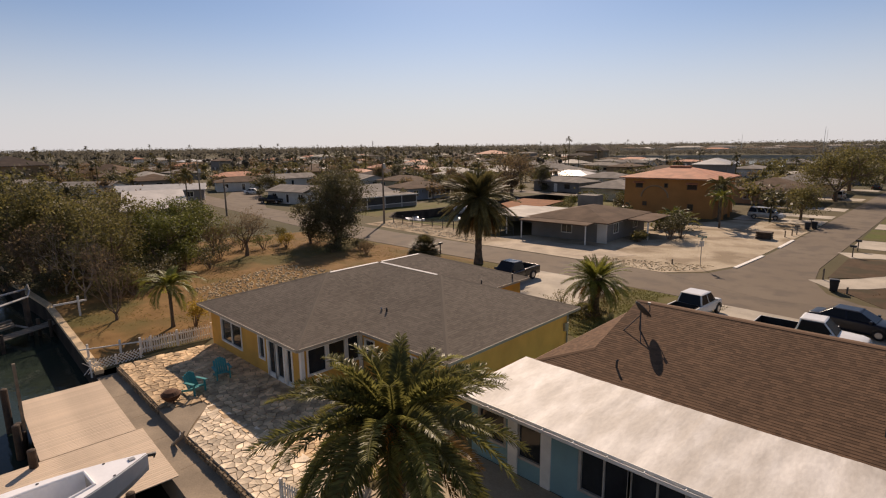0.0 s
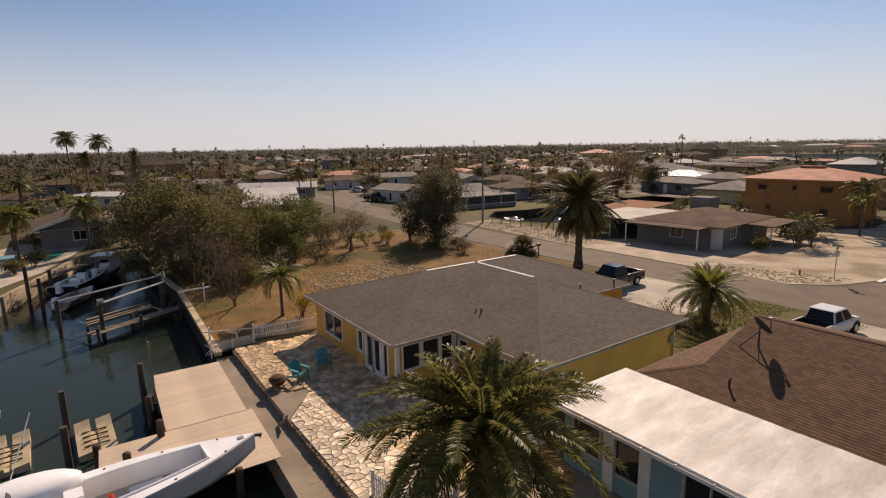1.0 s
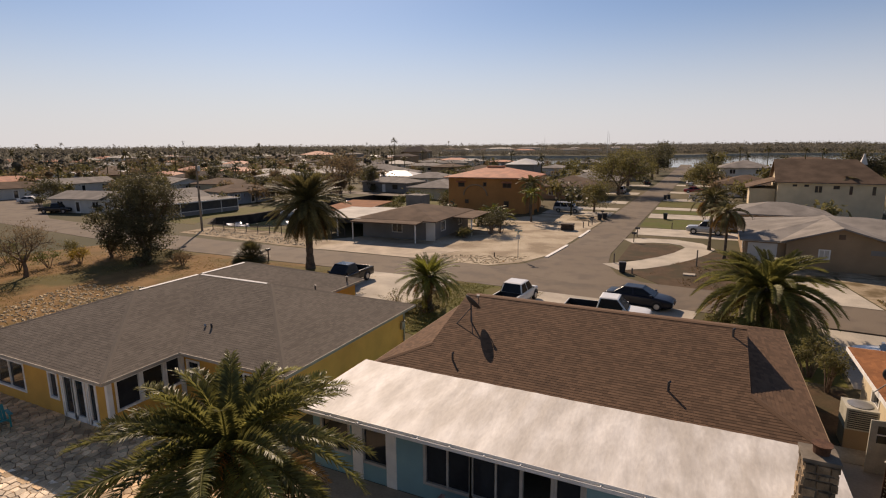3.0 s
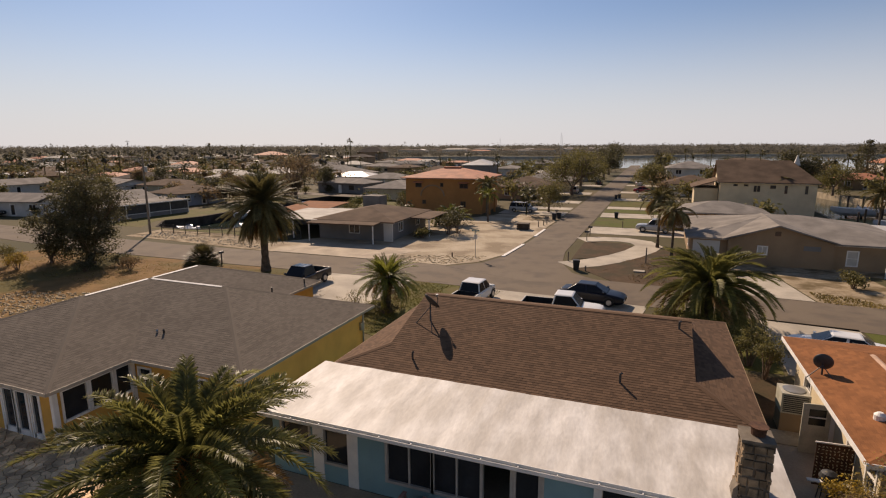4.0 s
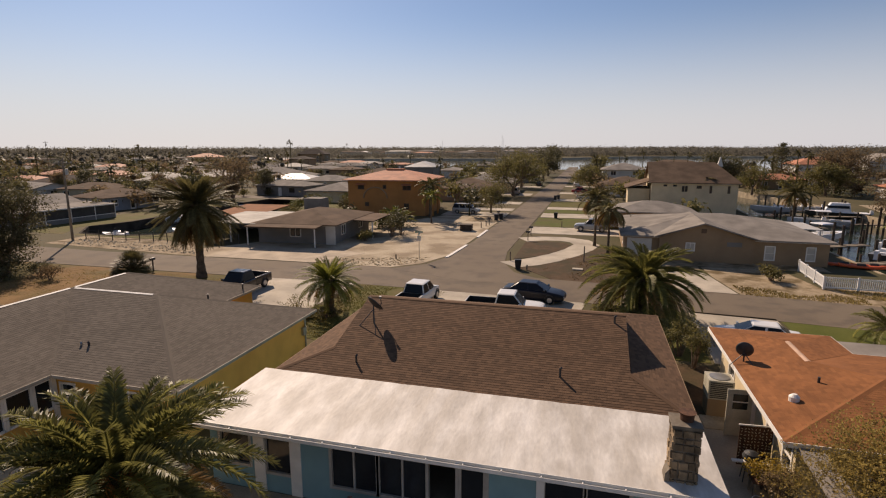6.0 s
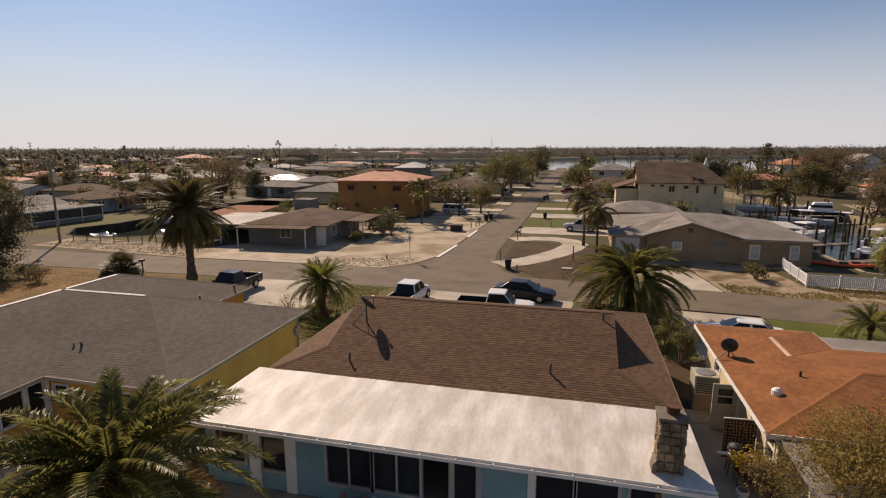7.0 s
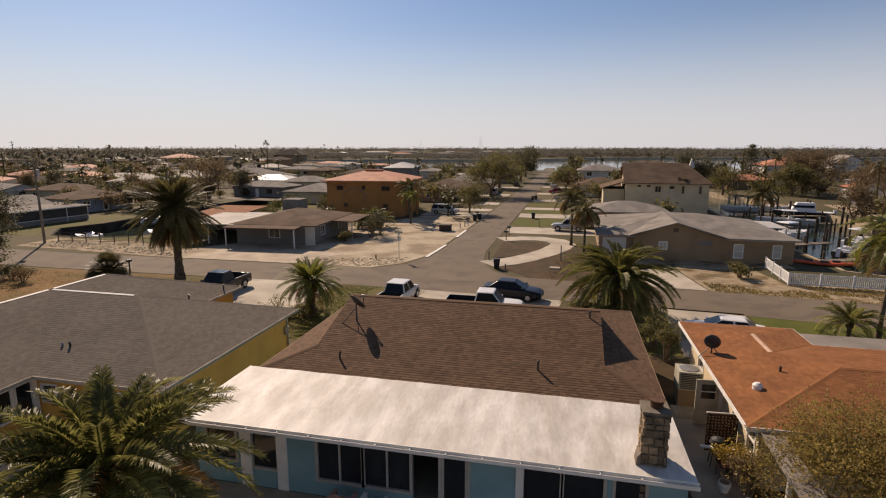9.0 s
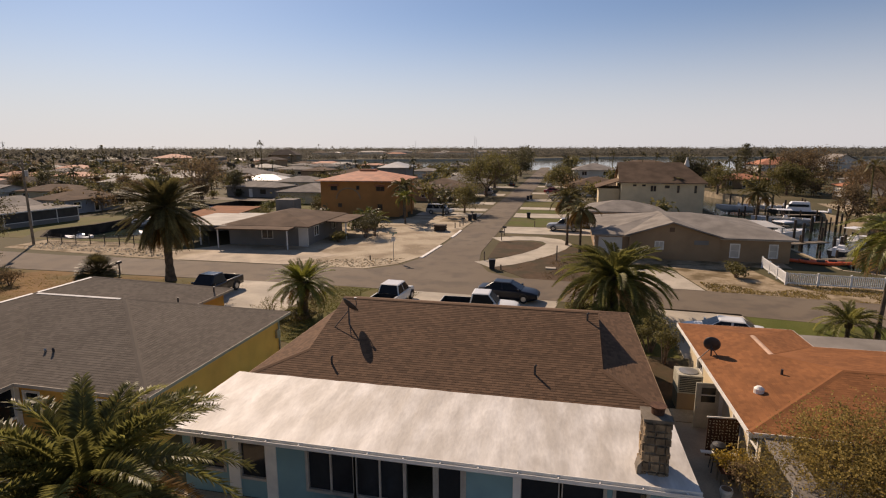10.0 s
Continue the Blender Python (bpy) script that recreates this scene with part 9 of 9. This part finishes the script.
YARD = [(-33.6, 7.6), (-50, 8.2), (-64, 10), (-66, 40), (-38, 41), (-26, 41), (-26, 32), (-33, 32)]
tufts("dry_grass_tufts", YARD, 9000, .07, PALE_GRASS, "tufts of dry yellow grass on the side yard", 1)
tufts("lawn_tufts", [(-25, 32), (-25, 35.4), (-19, 35.6), (-19, 42), (-10.8, 41.6), (-13.4, 31), (-14.2, 28.4)], 7000, .07, GRASS_GREEN, "short green grass on the front lawn", 2)
tufts("verge_weeds", [(12.8, 46.9), (31, 45), (31, 50), (20, 50.6), (12.4, 52)], 3000, .14, PALE_GRASS, "dry weeds on the sandy verge", 3)
tufts("mulch_weeds", [(-4, 51), (-2, 48.6), (7.4, 47.6), (8, 53), (5, 65), (-2, 57.6)], 1600, .12, LEAF_BROWN, "thin weeds on the mulch", 4)


def rubble(name, loop, n, r0, r1, material, label, seed, z=0.0):
    rng = random.Random(seed)
    xs, ys = [p[0] for p in loop], [p[1] for p in loop]
    s = Shape()
    k = 0
    while k < n:
        x, y = rng.uniform(min(xs), max(xs)), rng.uniform(min(ys), max(ys))
        if not inside(loop, x, y):
            continue
        k += 1
        r = rng.uniform(r0, r1)
        m = 5
        low = [(x + r * math.cos(2 * math.pi * j / m) * rng.uniform(.8, 1.2), y + r * math.sin(2 * math.pi * j / m) * rng.uniform(.8, 1.2), z) for j in range(m)]
        s.hull(low, [(x + (px - x) * .6, y + (py - y) * .6, z + r * rng.uniform(.4, .9)) for px, py, _ in low])
    tagged(solid(name, s, material, label, "stones"), kind="stuff")


STONE_PALE = mat("pale_rubble", (0.5, 0.39, 0.24), 0.9, 0.2, 2, 20, 0.3, island=0.3)
rubble("rubble", [(-46, 17), (-38, 16), (-34.5, 20), (-34, 29), (-41, 30), (-49, 27)], 1500, .05, .17, STONE_PALE, "pale rubble stones scattered on the dry yard", 5)
rubble("verge_stones", [(-64, 51.6), (-45, 49.8), (-42, 49.8), (-46, 53), (-64, 55)], 420, .05, .15, mat("pale_verge_stone", (0.5, 0.42, 0.3), 0.9, 0.2, 2, 20, 0.3, island=0.3), "pale stones on the fence verge", 6)
rubble("lot_gravel", [(-40, 49.8), (-19.3, 49.6), (-15.6, 53), (-14.6, 70), (-24, 78), (-30, 58)], 900, .02, .05, STONE_PALE, "loose shell gravel on the corner lot", 8, 0.022)
rubble("lot_stones", [(-27, 49.6), (-19.3, 49.4), (-16.8, 51.8), (-16, 55), (-26, 52)], 600, .04, .12, STONE_PALE, "pale shell stones along the lot's edge", 7)


# ---- flagstones of the two terraces, each its own piece ----
def clip(poly, p, n):
    out = []
    for a, b in zip(poly, poly[1:] + poly[:1]):
        da, db = (Vector(a) - p).dot(n), (Vector(b) - p).dot(n)
        if da <= 0:
            out.append(a)
        if da * db < 0:
            f = da / (da - db)
            out.append((a[0] + (b[0] - a[0]) * f, a[1] + (b[1] - a[1]) * f))
    return out


def flagstones(name, loops, step, z, seed, parent, most, edges=(), stone=FLAGSTONE):
    rng = random.Random(seed)
    sites = []
    for loop in loops:
        xs, ys = [p[0] for p in loop], [p[1] for p in loop]
        y = min(ys) - step
        while y < max(ys) + step:
            x = min(xs) - step
            while x < max(xs) + step:
                q = (x + rng.uniform(-.6, .6) * step, y + rng.uniform(-.45, .45) * step)
                if inside(loop, *q):
                    sites.append((q, loop))
                x += step
            y += step
    sites.sort(key=lambda s: s[0][1])
    rest = Shape()
    for k, (q, loop) in enumerate(sites):
        cell = [(q[0] - step * 1.3, q[1] - step * 1.3), (q[0] + step * 1.3, q[1] - step * 1.3), (q[0] + step * 1.3, q[1] + step * 1.3), (q[0] - step * 1.3, q[1] + step * 1.3)]
        for o, _ in sites:
            if o != q and abs(o[0] - q[0]) < 2.6 * step and abs(o[1] - q[1]) < 2.6 * step:
                m = Vector(((o[0] + q[0]) / 2, (o[1] + q[1]) / 2))
                cell = clip(cell, m, Vector((o[0] - q[0], o[1] - q[1])))
                if len(cell) < 3:
                    break
        for p, n in edges:
            if len(cell) > 2:
                cell = clip(cell, Vector(p), Vector(n))
        if len(cell) < 3:
            continue
        c = Vector((sum(p[0] for p in cell) / len(cell), sum(p[1] for p in cell) / len(cell)))
        low = []
        for p in cell:
            d = Vector(p) - c
            low.append(c + d * max(.3, 1 - .014 / max(d.length, .03)))
        lift = z + rng.uniform(.03, .055)
        up = [c + (p - c) * .95 for p in low]
        tx, ty = rng.uniform(-.07, .07), rng.uniform(-.07, .07)
        if k < most:
            s = Shape((c.x, c.y, z))
            s.hull([(p.x, p.y, z - .02) for p in low], [(p.x, p.y, lift + (p.x - c.x) * tx + (p.y - c.y) * ty) for p in up])
            part("flagstone", s, stone, parent, m=pose(c.x, c.y, z) if parent is None else pose(c.x - parent.location.x, c.y - parent.location.y, z - parent.location.z))
        else:
            rest.hull([(p.x - parent.location.x, p.y - parent.location.y, z - .02) for p in low], [(p.x - parent.location.x, p.y - parent.location.y, lift + (p.x - c.x) * tx + (p.y - c.y) * ty) for p in up])
    if rest.v:
        tagged(part("flagstones", rest, stone, parent), kind="stuff")


upper = thing("stone_terrace", "irregular brown flagstone terrace beside the yellow house", "terrace", (-27, 9.5, 0), kind="structure")
flagstones("upper", [[(-32.1, 7.75), (-25.35, 7.6), (-24.9, 9.35), (-21.2, 9.5), (-14.2, 10.5), (-14.2, 16.4), (-21.3, 16.4), (-21.3, 12.8), (-31.8, 12.8)]], 0.29, 0.02, 1, upper, 190, [((-28, 7.62), (-0.025, -1))], FLAGSTONE_BROWN)
lower = thing("stone_terrace", "irregular tan flagstone lower terrace above the walkway", "terrace", (-18, 8.5, 0), kind="structure")
flagstones("lower", [[(-21.9, 7.55), (-13.5, 7.48), (-13.5, 10.2), (-21.1, 9.35), (-23.9, 9.1)]], 0.29, 0.012, 2, lower, 110, [((-18, 7.47), (0, -1)), ((-21.95, 7.5), (-0.63, -0.78))])
# rubble retaining edge, stone by stone
rr = random.Random(5)
for x0, x1, y0, y1, par in ((-32.2, -25.3, 7.66, 7.5, upper), (-21.95, -13.4, 7.46, 7.4, lower)):
    n = int((x1 - x0) / .3)
    for i in range(n):
        for j in range(2):
            f = (i + (.5 if j else 0)) / n
            x, y = x0 + (x1 - x0) * f, y0 + (y1 - y0) * f
            w, h, d = .135, .155, rr.uniform(.05, .1)
            z = -.31 + j * .16
            s = Shape()
            lo = [(-w, -.02, 0), (w, -.02, 0), (w, -.02, h), (-w, -.02, h)]
            s.hull([(px, .06, pz) for px, _, pz in lo], [(px * .85, -d, .5 * h + (pz - .5 * h) * .82) for px, _, pz in lo])
            part("edge_stone", s, FIELDSTONE, par, m=pose(x - par.location.x, y - par.location.y, z))
for i in range(7):
    s = Shape()
    s.hull([(.06, -.12, 0), (.06, .12, 0), (.06, .12, .2), (.06, -.12, .2)][::-1], [(-.06, -.1, .02), (-.06, .1, .02), (-.06, .1, .18), (-.06, -.1, .18)][::-1])
    part("edge_stone", s, FIELDSTONE, upper, m=pose(-25.26 + .06 * i + 27 + .1, 7.62 + .25 * i - 9.5, -.19))
